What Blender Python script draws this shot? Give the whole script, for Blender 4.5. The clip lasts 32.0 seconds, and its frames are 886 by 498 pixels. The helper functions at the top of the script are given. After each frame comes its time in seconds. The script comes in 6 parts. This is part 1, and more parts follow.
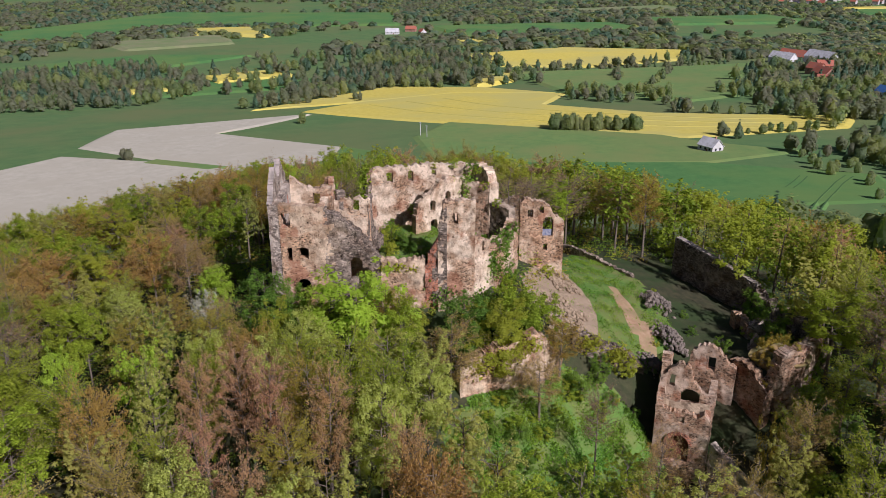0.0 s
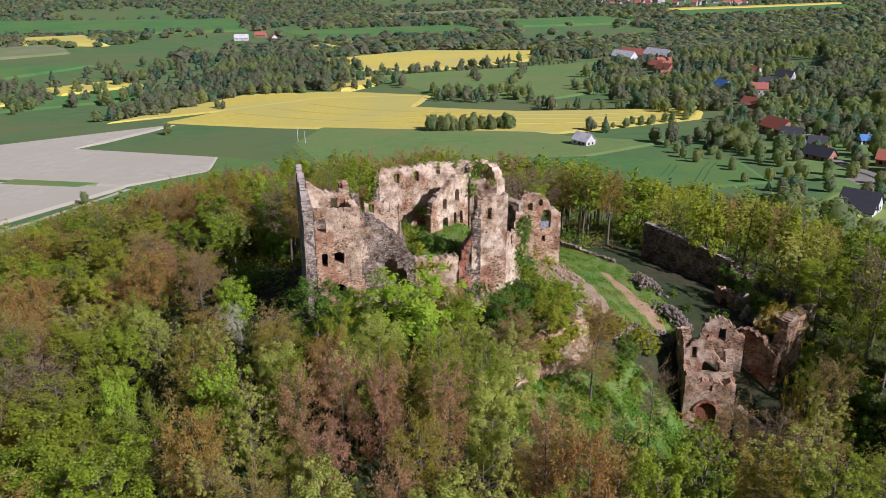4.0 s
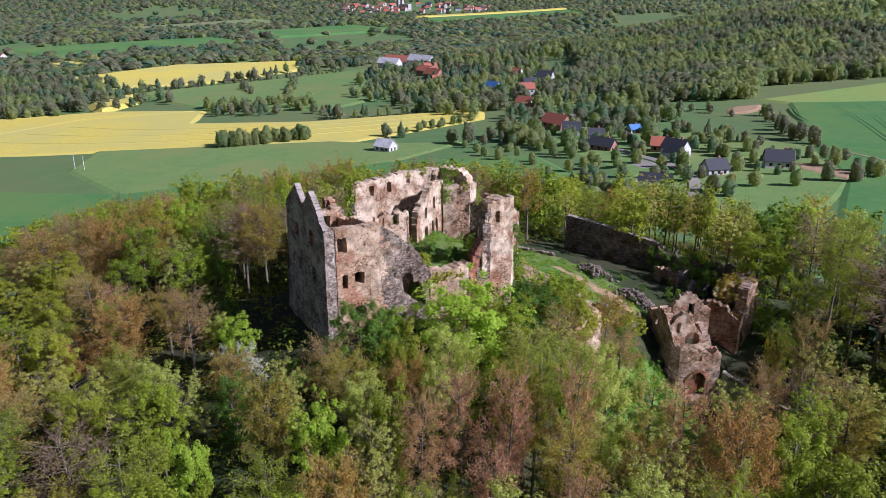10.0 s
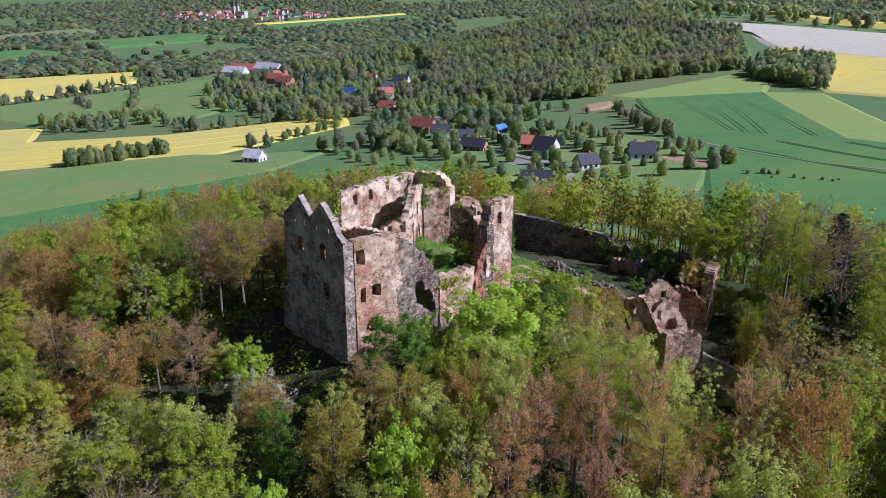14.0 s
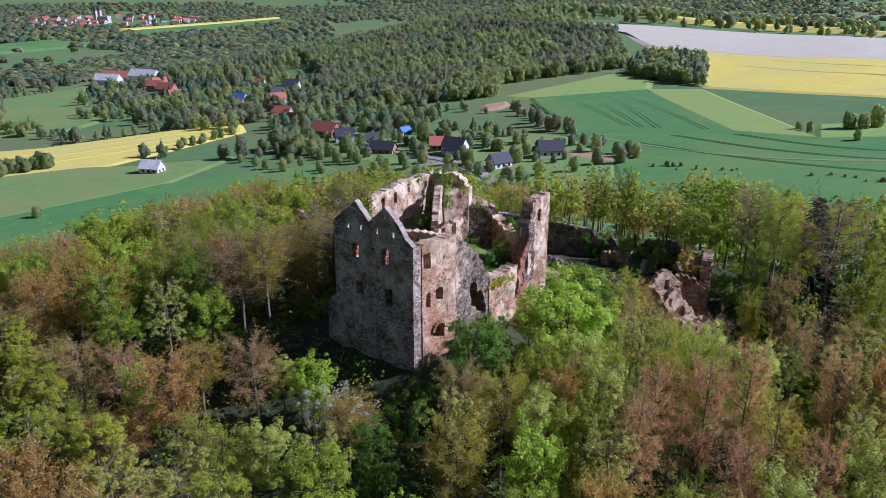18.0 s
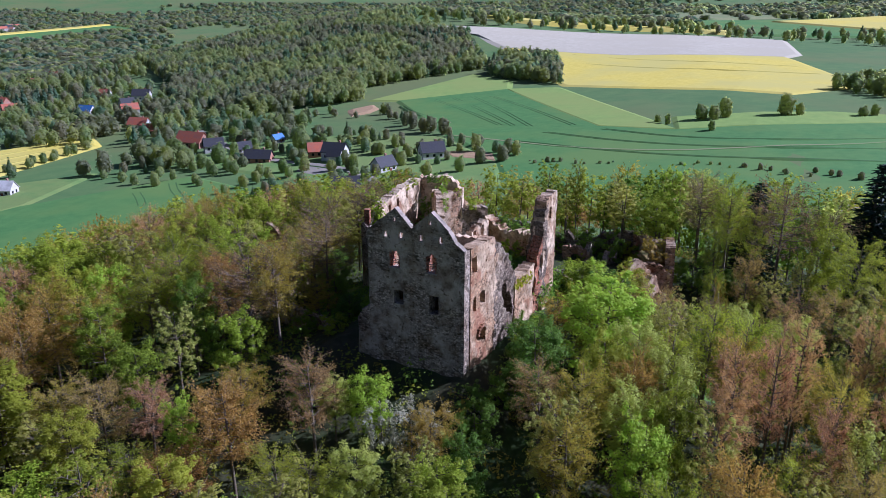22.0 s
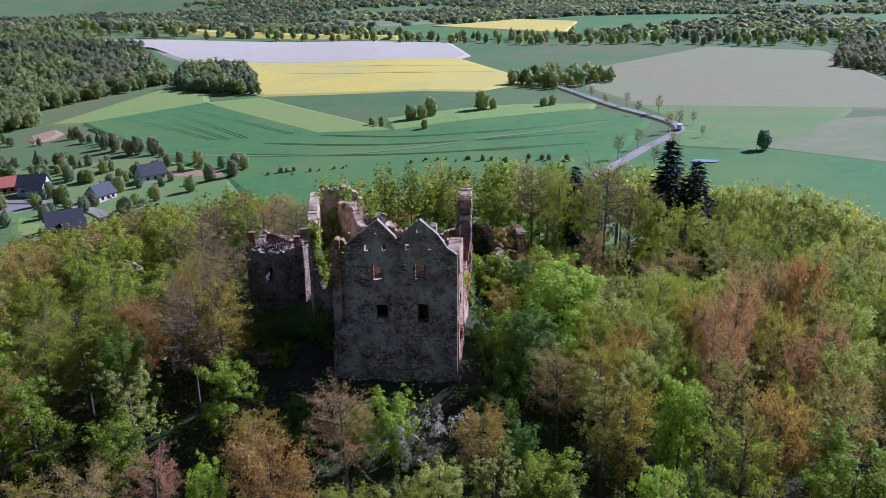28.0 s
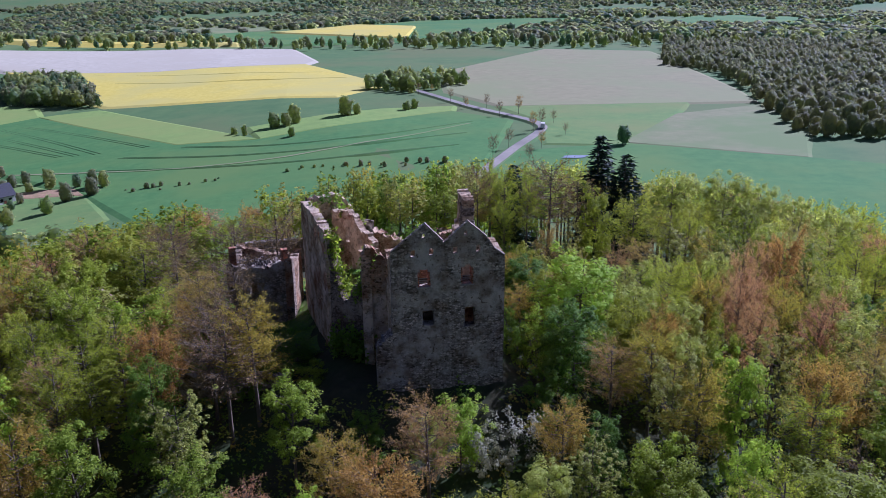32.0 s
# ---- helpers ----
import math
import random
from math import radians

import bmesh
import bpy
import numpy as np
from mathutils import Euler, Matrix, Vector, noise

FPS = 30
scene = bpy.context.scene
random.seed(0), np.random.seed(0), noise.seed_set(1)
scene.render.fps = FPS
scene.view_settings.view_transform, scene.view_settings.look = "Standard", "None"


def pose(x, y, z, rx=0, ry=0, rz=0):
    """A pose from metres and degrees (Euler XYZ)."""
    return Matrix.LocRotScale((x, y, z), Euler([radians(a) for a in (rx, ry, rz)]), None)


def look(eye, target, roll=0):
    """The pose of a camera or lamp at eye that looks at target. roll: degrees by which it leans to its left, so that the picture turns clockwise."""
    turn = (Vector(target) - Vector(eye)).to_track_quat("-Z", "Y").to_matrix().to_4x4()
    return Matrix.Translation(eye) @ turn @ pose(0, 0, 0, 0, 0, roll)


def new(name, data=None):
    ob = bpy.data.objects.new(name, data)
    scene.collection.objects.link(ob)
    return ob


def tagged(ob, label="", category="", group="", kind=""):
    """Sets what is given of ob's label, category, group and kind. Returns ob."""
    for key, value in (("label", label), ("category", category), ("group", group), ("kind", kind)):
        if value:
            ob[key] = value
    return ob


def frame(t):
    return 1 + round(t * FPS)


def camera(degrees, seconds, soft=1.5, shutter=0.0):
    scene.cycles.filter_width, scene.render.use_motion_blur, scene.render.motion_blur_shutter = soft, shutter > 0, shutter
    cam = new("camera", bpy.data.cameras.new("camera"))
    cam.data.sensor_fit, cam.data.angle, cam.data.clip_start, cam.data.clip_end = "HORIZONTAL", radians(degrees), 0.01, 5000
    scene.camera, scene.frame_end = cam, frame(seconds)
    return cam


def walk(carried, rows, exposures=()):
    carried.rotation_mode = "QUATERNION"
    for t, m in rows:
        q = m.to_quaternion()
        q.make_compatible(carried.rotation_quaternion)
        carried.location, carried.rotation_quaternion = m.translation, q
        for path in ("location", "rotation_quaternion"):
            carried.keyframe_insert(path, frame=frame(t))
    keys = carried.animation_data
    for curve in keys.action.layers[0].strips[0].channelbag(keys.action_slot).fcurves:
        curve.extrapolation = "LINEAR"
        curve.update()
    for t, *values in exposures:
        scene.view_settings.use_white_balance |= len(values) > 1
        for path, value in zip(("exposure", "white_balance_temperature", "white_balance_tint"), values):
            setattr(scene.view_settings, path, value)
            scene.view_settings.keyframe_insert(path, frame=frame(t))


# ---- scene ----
cam = camera(58.8, 32.0, soft=0.35)

PATH = [
    (0, (81.189, 15.562, 36.31), (79.324, 15.639, 35.593), -0.2),
    (1, (81.254, 10.611, 36.416), (79.393, 10.763, 35.7), -0.1),
    (2, (81.11, 5.725, 36.33), (79.254, 5.942, 35.617), -0.1),
    (3, (80.66, 0.849, 36.19), (78.82, 1.177, 35.48), -0.1),
    (6, (77.413, -13.343, 35.915), (75.65, -12.714, 35.212), 0.1),
    (7, (75.19, -17.21, 35.762), (73.46, -16.492, 35.063), -0.0),
    (8, (73.053, -21.039, 35.667), (71.361, -20.231, 34.972), 0.0),
    (9, (70.902, -24.695, 35.657), (69.252, -23.801, 34.966), 0.1),
    (10, (68.326, -28.103, 35.403), (66.724, -27.122, 34.717), 0.1),
    (11, (65.702, -31.34, 35.33), (64.151, -30.277, 34.646), 0.2),
    (12, (63.113, -34.528, 35.225), (61.617, -33.388, 34.546), 0.1),
    (13, (59.977, -37.39, 34.95), (58.54, -36.175, 34.273), 0.1),
    (14, (56.583, -40.097, 34.615), (55.205, -38.812, 33.942), -0.0),
    (17, (46.751, -48.481, 34.147), (45.535, -47.04, 33.48), 0.1),
    (18, (43.117, -50.912, 33.969), (41.957, -49.424, 33.304), 0.1),
    (19, (39.366, -53.262, 33.876), (38.271, -51.725, 33.213), 0.0),
    (20, (35.659, -55.61, 33.881), (34.642, -54.02, 33.22), 0.1),
    (21, (31.697, -57.524, 33.749), (30.762, -55.884, 33.091), -0.0),
    (22, (27.752, -59.476, 33.66), (26.903, -57.788, 33.004), -0.0),
    (23, (23.715, -61.135, 33.557), (23.0, -59.385, 32.905), -0.1),
    (24, (19.457, -62.449, 33.336), (18.872, -60.649, 32.688), -0.2),
    (25, (15.218, -63.789, 33.328), (14.765, -61.952, 32.683), -0.1),
    (26, (10.904, -64.951, 33.391), (10.583, -63.085, 32.747), -0.1),
    (28.5, (-0.089, -65.956, 33.276), (-0.139, -64.061, 32.64), -0.3),
    (29, (-2.469, -65.687, 33.136), (-2.468, -63.79, 32.501), -0.2),
    (30, (-6.738, -65.123, 32.964), (-6.636, -63.229, 32.33), -0.4),
    (31, (-11.12, -64.278, 32.691), (-10.922, -62.391, 32.06), -0.4),
    (32, (-15.478, -63.943, 32.763), (-15.186, -62.067, 32.136), -0.4),
]
walk(cam, [(t, look(eye, target, roll)) for t, eye, target, roll in PATH], exposures=[(0, 0.12, 5600, 28), (11, 0.44, 5180, 30.5), (24, 0.45, 4820, 34), (32, 0.4, 4740, 40)])

# ---- light ----
SUN_AZ, SUN_EL = 35.0, 37.0  # degrees from +x towards +y, and above the horizon
world = bpy.data.worlds.new("sky")
scene.world = world
world.use_nodes = True
wn = world.node_tree
sky = wn.nodes.new("ShaderNodeTexSky")
sky.sky_type = "NISHITA"
sky.sun_disc = False
sky.sun_elevation, sky.sun_rotation = radians(SUN_EL), radians(90.0 - SUN_AZ)
sky.dust_density = 1.5
wn.nodes["Background"].inputs["Strength"].default_value = 0.034
wn.links.new(sky.outputs[0], wn.nodes["Background"].inputs["Color"])
sun = new("sun", bpy.data.lights.new("sun", "SUN"))
sun.data.energy, sun.data.angle, sun.data.color = 5.0, radians(0.6), (1.0, 0.95, 0.87)
sun.matrix_world = look((math.cos(radians(SUN_AZ)) * math.cos(radians(SUN_EL)) * 200, math.sin(radians(SUN_AZ)) * math.cos(radians(SUN_EL)) * 200, math.sin(radians(SUN_EL)) * 200), (0, 0, 0))


# ---- materials ----
def material(name, rough=0.9):
    m = bpy.data.materials.new(name)
    m.use_nodes = True
    nt = m.node_tree
    bsdf = nt.nodes["Principled BSDF"]
    bsdf.inputs["Roughness"].default_value = rough
    bsdf.inputs["Specular IOR Level"].default_value = 0.2
    return m, nt, bsdf


def noise_node(nt, vec, scale, detail=4.0, rough=0.6, off=0.0):
    n = nt.nodes.new("ShaderNodeTexNoise")
    n.inputs["Scale"].default_value, n.inputs["Detail"].default_value, n.inputs["Roughness"].default_value = scale, detail, rough
    if off:
        mp = nt.nodes.new("ShaderNodeMapping")
        mp.inputs["Location"].default_value = (off, off * 0.7, off * 1.3)
        nt.links.new(vec, mp.inputs["Vector"])
        vec = mp.outputs[0]
    nt.links.new(vec, n.inputs["Vector"])
    return n.outputs["Fac"]


def ramp(nt, fac, stops):
    r = nt.nodes.new("ShaderNodeValToRGB")
    e = r.color_ramp.elements
    while len(e) < len(stops):
        e.new(0.5)
    for el, (p, c) in zip(e, stops):
        el.position, el.color = p, (*c, 1.0) if len(c) == 3 else c
    nt.links.new(fac, r.inputs["Fac"])
    return r.outputs["Color"]


def mix(nt, fac, a, b, mode="MIX"):
    n = nt.nodes.new("ShaderNodeMix")
    n.data_type, n.blend_type = "RGBA", mode
    for sock, v in ((n.inputs["Factor"], fac), (n.inputs[6], a), (n.inputs[7], b)):
        if isinstance(v, (int, float)):
            sock.default_value = v
        elif isinstance(v, tuple):
            sock.default_value = (*v, 1.0)
        else:
            nt.links.new(v, sock)
    return n.outputs[2]


def bump(nt, bsdf, height, strength, dist):
    b = nt.nodes.new("ShaderNodeBump")
    b.inputs["Strength"].default_value, b.inputs["Distance"].default_value = strength, dist
    nt.links.new(height, b.inputs["Height"])
    nt.links.new(b.outputs[0], bsdf.inputs["Normal"])


def coords(nt, kind="Object"):
    return nt.nodes.new("ShaderNodeTexCoord").outputs[kind]


def masonry(name, stone, mortar, plaster, cover, brick=0.0, size=3.4):
    """Rubble stone with patches of old plaster and some brick."""
    m, nt, bsdf = material(name, 0.92)
    vec = coords(nt)
    nz = nt.nodes.new("ShaderNodeTexNoise")
    nz.inputs["Scale"].default_value = 2.0
    nt.links.new(vec, nz.inputs["Vector"])
    small = nt.nodes.new("ShaderNodeVectorMath")
    small.operation, small.inputs[1].default_value = "MULTIPLY", (0.2, 0.2, 0.2)
    nt.links.new(nz.outputs["Color"], small.inputs[0])
    wob = nt.nodes.new("ShaderNodeVectorMath")
    wob.operation = "ADD"
    nt.links.new(vec, wob.inputs[0])
    nt.links.new(small.outputs[0], wob.inputs[1])
    sc = nt.nodes.new("ShaderNodeMapping")
    sc.inputs["Scale"].default_value = (1.0, 1.0, 1.8)
    nt.links.new(wob.outputs[0], sc.inputs["Vector"])
    cells, edges = nt.nodes.new("ShaderNodeTexVoronoi"), nt.nodes.new("ShaderNodeTexVoronoi")
    edges.feature = "DISTANCE_TO_EDGE"
    for v in (cells, edges):
        v.inputs["Scale"].default_value = size
        nt.links.new(sc.outputs[0], v.inputs["Vector"])
    joint = ramp(nt, edges.outputs["Distance"], [(0.03, (1, 1, 1)), (0.12, (0, 0, 0))])
    lum = nt.nodes.new("ShaderNodeSeparateColor")
    nt.links.new(cells.outputs["Color"], lum.inputs[0])
    tint = ramp(nt, lum.outputs[0], [(0.05, tuple(c * 0.3 for c in stone)), (0.5, stone), (0.95, tuple(min(c * 1.75, 0.8) for c in stone))])
    base = mix(nt, joint, tint, mortar)
    if brick:
        reds = ramp(nt, noise_node(nt, vec, 0.4, 4.0, 0.6, 11.0), [(0.53, (0, 0, 0)), (0.6, (1, 1, 1))])
        base = mix(nt, mix(nt, 0.75, (0, 0, 0), reds), base, mix(nt, lum.outputs[1], (0.3, 0.13, 0.07), (0.44, 0.23, 0.13)))
    # plaster clings in ragged patches
    spot = noise_node(nt, vec, 0.24, 9.0, 0.66, 5.0)
    cut = max(0.5 - cover * 0.35, 0.02)
    patch = ramp(nt, spot, [(cut - 0.02, (0, 0, 0)), (cut + 0.06, (1, 1, 1))])
    pcol = ramp(nt, noise_node(nt, vec, 1.1, 7.0, 0.7, 2.0), [(0.34, tuple(c * 0.55 for c in plaster)), (0.5, plaster), (0.66, tuple(min(c * 1.12, 0.8) for c in plaster))])
    base = mix(nt, patch, base, pcol)
    pits = ramp(nt, noise_node(nt, vec, 2.6, 5.0, 0.65, 31.0), [(0.34, (0.22, 0.18, 0.15)), (0.41, (1, 1, 1))])
    base = mix(nt, 0.9, base, pits, "MULTIPLY")
    stain = ramp(nt, noise_node(nt, vec, 0.55, 6.0, 0.65, 21.0), [(0.38, (0.5, 0.43, 0.37)), (0.55, (1, 1, 1))])
    base = mix(nt, 0.9, base, stain, "MULTIPLY")
    nt.links.new(base, bsdf.inputs["Base Color"])
    grain = nt.nodes.new("ShaderNodeMath")
    grain.operation = "MULTIPLY_ADD"
    nt.links.new(noise_node(nt, vec, 7.0, 5.0), grain.inputs[0])
    grain.inputs[1].default_value = -0.7
    nt.links.new(joint, grain.inputs[2])
    bump(nt, bsdf, grain.outputs[0], 0.8, -0.04)
    return m


def mottled(name, c1, c2, scale, c3=None, scale2=0.1, rough=0.95, bumpy=0.0, kind="Object"):
    """Two colours in fine grain, a third in larger patches."""
    m, nt, bsdf = material(name, rough)
    vec = coords(nt, kind)
    base = mix(nt, ramp(nt, noise_node(nt, vec, scale, 6.0, 0.7), [(0.33, (0, 0, 0)), (0.67, (1, 1, 1))]), c1, c2)
    if c3:
        base = mix(nt, ramp(nt, noise_node(nt, vec, scale2, 4.0, 0.6, 7.0), [(0.42, (0, 0, 0)), (0.62, (1, 1, 1))]), base, c3)
    nt.links.new(base, bsdf.inputs["Base Color"])
    if bumpy:
        bump(nt, bsdf, noise_node(nt, vec, scale * 2, 5.0), 0.7, bumpy)
    return m


def foliage(name, c1, c2, c3, trans=0.56, patch=0.0, low=0.42):
    """Leaves: hue varies from tree to tree and from leaf to leaf."""
    m, nt, bsdf = material(name, 0.6)
    geo, info = nt.nodes.new("ShaderNodeNewGeometry"), nt.nodes.new("ShaderNodeObjectInfo")
    leaf = ramp(nt, geo.outputs["Random Per Island"], [(0.0, tuple(c * low for c in c1)), (0.5, c1), (1.0, c2)])
    which = noise_node(nt, coords(nt), patch, 2.0, 0.5) if patch else info.outputs["Random"]
    tree = ramp(nt, which, [(0.38, (0, 0, 0)), (0.6, (1, 1, 1))] if patch else [(0.1, (0, 0, 0)), (0.9, (1, 1, 1))])
    col = mix(nt, mix(nt, 0.8, (0, 0, 0), tree), leaf, c3)
    nt.links.new(col, bsdf.inputs["Base Color"])
    tr = nt.nodes.new("ShaderNodeBsdfTranslucent")
    nt.links.new(mix(nt, 1.0, col, (1.45, 1.4, 0.9), "MULTIPLY"), tr.inputs["Color"])
    mx = nt.nodes.new("ShaderNodeMixShader")
    mx.inputs[0].default_value = trans
    nt.links.new(bsdf.outputs[0], mx.inputs[1])
    nt.links.new(tr.outputs[0], mx.inputs[2])
    nt.links.new(mx.outputs[0], nt.nodes["Material Output"].inputs["Surface"])
    return m


STONE = masonry("pale_rubble_masonry", (0.38, 0.235, 0.13), (0.47, 0.335, 0.205), (0.62, 0.47, 0.305), 0.06, 0.6)
PLASTER = masonry("plastered_masonry", (0.39, 0.25, 0.145), (0.49, 0.355, 0.22), (0.7, 0.555, 0.38), 0.14, 0.45)
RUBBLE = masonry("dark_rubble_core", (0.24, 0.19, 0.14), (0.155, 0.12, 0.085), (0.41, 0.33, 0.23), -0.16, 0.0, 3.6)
GREY_STONE = masonry("grey_rubble_masonry", (0.4, 0.33, 0.25), (0.22, 0.18, 0.14), (0.5, 0.425, 0.33), 0.02, 0.0, 3.6)
BRICK = masonry("red_brick_masonry", (0.38, 0.14, 0.07), (0.42, 0.28, 0.2), (0.5, 0.36, 0.28), -0.5, 0.0, 5.0)
BARK = mottled("bark", (0.10, 0.075, 0.05), (0.2, 0.165, 0.12), 6.0, rough=0.95, bumpy=0.02)
BARK_PALE = mottled("pale_bark", (0.11, 0.088, 0.062), (0.2, 0.165, 0.12), 5.0, rough=0.95, bumpy=0.02)
TWIG = foliage("budding_twigs", (0.38, 0.25, 0.1), (0.52, 0.36, 0.14), (0.41, 0.34, 0.07), 0.45, 0.0, 0.6)
TWIG_RED = foliage("reddish_twigs", (0.47, 0.255, 0.14), (0.64, 0.38, 0.22), (0.5, 0.33, 0.13), 0.45, 0.0, 0.6)
TWIG_BROWN = foliage("golden_brown_twigs", (0.39, 0.23, 0.065), (0.54, 0.33, 0.1), (0.42, 0.31, 0.06), 0.45, 0.0, 0.6)
LEAF_G = foliage("lush_grass", (0.11, 0.26, 0.02), (0.19, 0.36, 0.035), (0.24, 0.34, 0.03), 0.45, 0.2)
LEAF_V = foliage("vivid_young_leaves", (0.31, 0.45, 0.03), (0.51, 0.63, 0.065), (0.39, 0.52, 0.045), 0.58)
TWIG_BARE = foliage("bare_twigs", (0.24, 0.155, 0.075), (0.36, 0.24, 0.12), (0.3, 0.22, 0.09), 0.3, 0.0, 0.6)
LEAF_S = foliage("sparse_pale_leaves", (0.34, 0.38, 0.07), (0.54, 0.56, 0.15), (0.43, 0.41, 0.09), 0.55)
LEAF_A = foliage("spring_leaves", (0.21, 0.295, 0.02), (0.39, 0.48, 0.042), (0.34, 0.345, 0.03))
LEAF_B = foliage("yellow_green_leaves", (0.27, 0.37, 0.02), (0.42, 0.52, 0.045), (0.4, 0.41, 0.04))
LEAF_C = foliage("deep_green_leaves", (0.12, 0.225, 0.026), (0.21, 0.36, 0.05), (0.2, 0.3, 0.032))
LEAF_O = foliage("ochre_young_leaves", (0.38, 0.27, 0.045), (0.54, 0.4, 0.08), (0.38, 0.36, 0.045))
NEEDLE = foliage("dark_needles", (0.02, 0.045, 0.022), (0.035, 0.07, 0.03), (0.028, 0.055, 0.025), 0.1)
BLOSSOM = foliage("white_blossom", (0.45, 0.42, 0.34), (0.62, 0.58, 0.5), (0.3, 0.33, 0.15), 0.3)
# leaf colour lifted pale and bluish: distance haze is put into it
HAZE_WOOD = foliage("far_hazed_leaves", (0.24, 0.31, 0.14), (0.31, 0.38, 0.17), (0.35, 0.37, 0.16), 0.72, 0.05, 0.9)
GRASS = mottled("meadow_grass", (0.075, 0.15, 0.046), (0.112, 0.185, 0.056), 0.06, (0.135, 0.165, 0.056), 0.006)
FOREST_FLOOR = mottled("forest_floor", (0.03, 0.034, 0.015), (0.07, 0.062, 0.03), 0.9, (0.035, 0.055, 0.016), 0.12, bumpy=0.1)
TURF = mottled("bright_turf", (0.065, 0.14, 0.02), (0.13, 0.22, 0.04), 1.1, (0.15, 0.17, 0.045), 0.25, bumpy=0.05)
EARTH = mottled("bare_earth", (0.3, 0.18, 0.095), (0.42, 0.28, 0.165), 1.5, (0.28, 0.21, 0.1), 0.4)
GRAVEL = mottled("brown_scree", (0.2, 0.145, 0.085), (0.42, 0.32, 0.2), 2.2, (0.3, 0.225, 0.14), 0.3, bumpy=0.14)
PALE_STONE = mottled("pale_stone", (0.28, 0.23, 0.19), (0.42, 0.35, 0.29), 4.0, (0.22, 0.19, 0.15), 0.8, bumpy=0.02)
GRAFFITI = mottled("spray_paint", (0.1, 0.13, 0.22), (0.35, 0.34, 0.34), 3.5, rough=0.6)
REDDISH = masonry("reddish_rubble_masonry", (0.32, 0.195, 0.11), (0.38, 0.28, 0.18), (0.56, 0.43, 0.3), 0.03, 0.5)
DRY_TURF = mottled("dry_grass", (0.26, 0.17, 0.07), (0.36, 0.25, 0.11), 2.0, (0.2, 0.2, 0.06), 0.5, bumpy=0.12)
DOOR_WOOD = mottled("weathered_boards", (0.16, 0.06, 0.035), (0.26, 0.1, 0.055), 3.0, rough=0.8)
GREY_RUBBLE = mottled("fallen_stone", (0.11, 0.088, 0.066), (0.27, 0.22, 0.165), 1.5, (0.17, 0.14, 0.11), 0.4)
# both far woods below have haze mixed into their base colours too
HAZE_BROWN = foliage("far_hazed_budding_wood", (0.26, 0.262, 0.175), (0.315, 0.31, 0.205), (0.235, 0.275, 0.155), 0.7, 0.05, 0.92)
HAZE_GREEN = foliage("far_hazed_mixed_wood", (0.15, 0.25, 0.16), (0.21, 0.31, 0.19), (0.25, 0.3, 0.16), 0.7, 0.06, 0.9)
RENDER = mottled("white_render", (0.55, 0.53, 0.5), (0.64, 0.62, 0.6), 0.8, (0.5, 0.47, 0.43), 0.3)
HOUSE_BRICK = mottled("house_brick", (0.3, 0.14, 0.09), (0.4, 0.2, 0.13), 2.0, (0.34, 0.2, 0.15), 0.3)
TOWN_WALL = mottled("weathered_render", (0.42, 0.38, 0.34), (0.52, 0.47, 0.43), 0.8, (0.36, 0.32, 0.29), 0.3)
RED_ROOF = mottled("red_roof_tiles", (0.36, 0.1, 0.055), (0.46, 0.15, 0.08), 1.5, (0.33, 0.13, 0.09), 0.3, rough=0.8)
DARK_ROOF = mottled("dark_roof_tiles", (0.035, 0.036, 0.042), (0.06, 0.06, 0.068), 1.5, (0.05, 0.05, 0.05), 0.3, rough=0.6)
PALE_ROOF = mottled("pale_roof", (0.5, 0.48, 0.46), (0.62, 0.6, 0.58), 0.8, (0.42, 0.4, 0.37), 0.3, rough=0.7)
BLUE_ROOF = mottled("blue_metal_roof", (0.06, 0.16, 0.36), (0.09, 0.2, 0.42), 0.8, rough=0.45)
PANE = mottled("dark_glass", (0.012, 0.014, 0.018), (0.02, 0.022, 0.028), 1.0, rough=0.15)
WATER = mottled("pond_water", (0.25, 0.28, 0.3), (0.35, 0.38, 0.4), 0.3, rough=0.08)
LEAF_P = foliage("pale_young_leaves", (0.39, 0.44, 0.085), (0.61, 0.65, 0.17), (0.46, 0.51, 0.11), 0.6)
# spruce colour raised as well, to carry the haze of distance
HAZE_DARK = foliage("far_hazed_spruce_wood", (0.1, 0.17, 0.1), (0.14, 0.21, 0.13), (0.12, 0.19, 0.11), 0.5, 0.08, 0.9)


# ---- geometry helpers ----
def mesh_object(name, bm_or_mesh, mat, parent=None, label=""):
    if isinstance(bm_or_mesh, bmesh.types.BMesh):
        me = bpy.data.meshes.new(name)
        bm_or_mesh.to_mesh(me)
        bm_or_mesh.free()
    else:
        me = bm_or_mesh
    if mat is not None:
        me.materials.append(mat)
    ob = new(name, me)
    if parent is not None:
        ob.parent = parent
    if label:
        ob["label"] = label
    return ob


def part(name, bm, mat, parent, label=""):
    return mesh_object(name, bm, mat, parent, label)


def array_mesh(name, verts, faces, smooth=False):
    me = bpy.data.meshes.new(name)
    me.from_pydata(np.asarray(verts).tolist() if not isinstance(verts, list) else verts, [], np.asarray(faces).tolist() if not isinstance(faces, list) else faces)
    if smooth:
        me.shade_smooth()
    return me


def smooth_step(a, b, v):
    u = np.clip((v - a) / (b - a), 0.0, 1.0)
    return u * u * (3.0 - 2.0 * u)


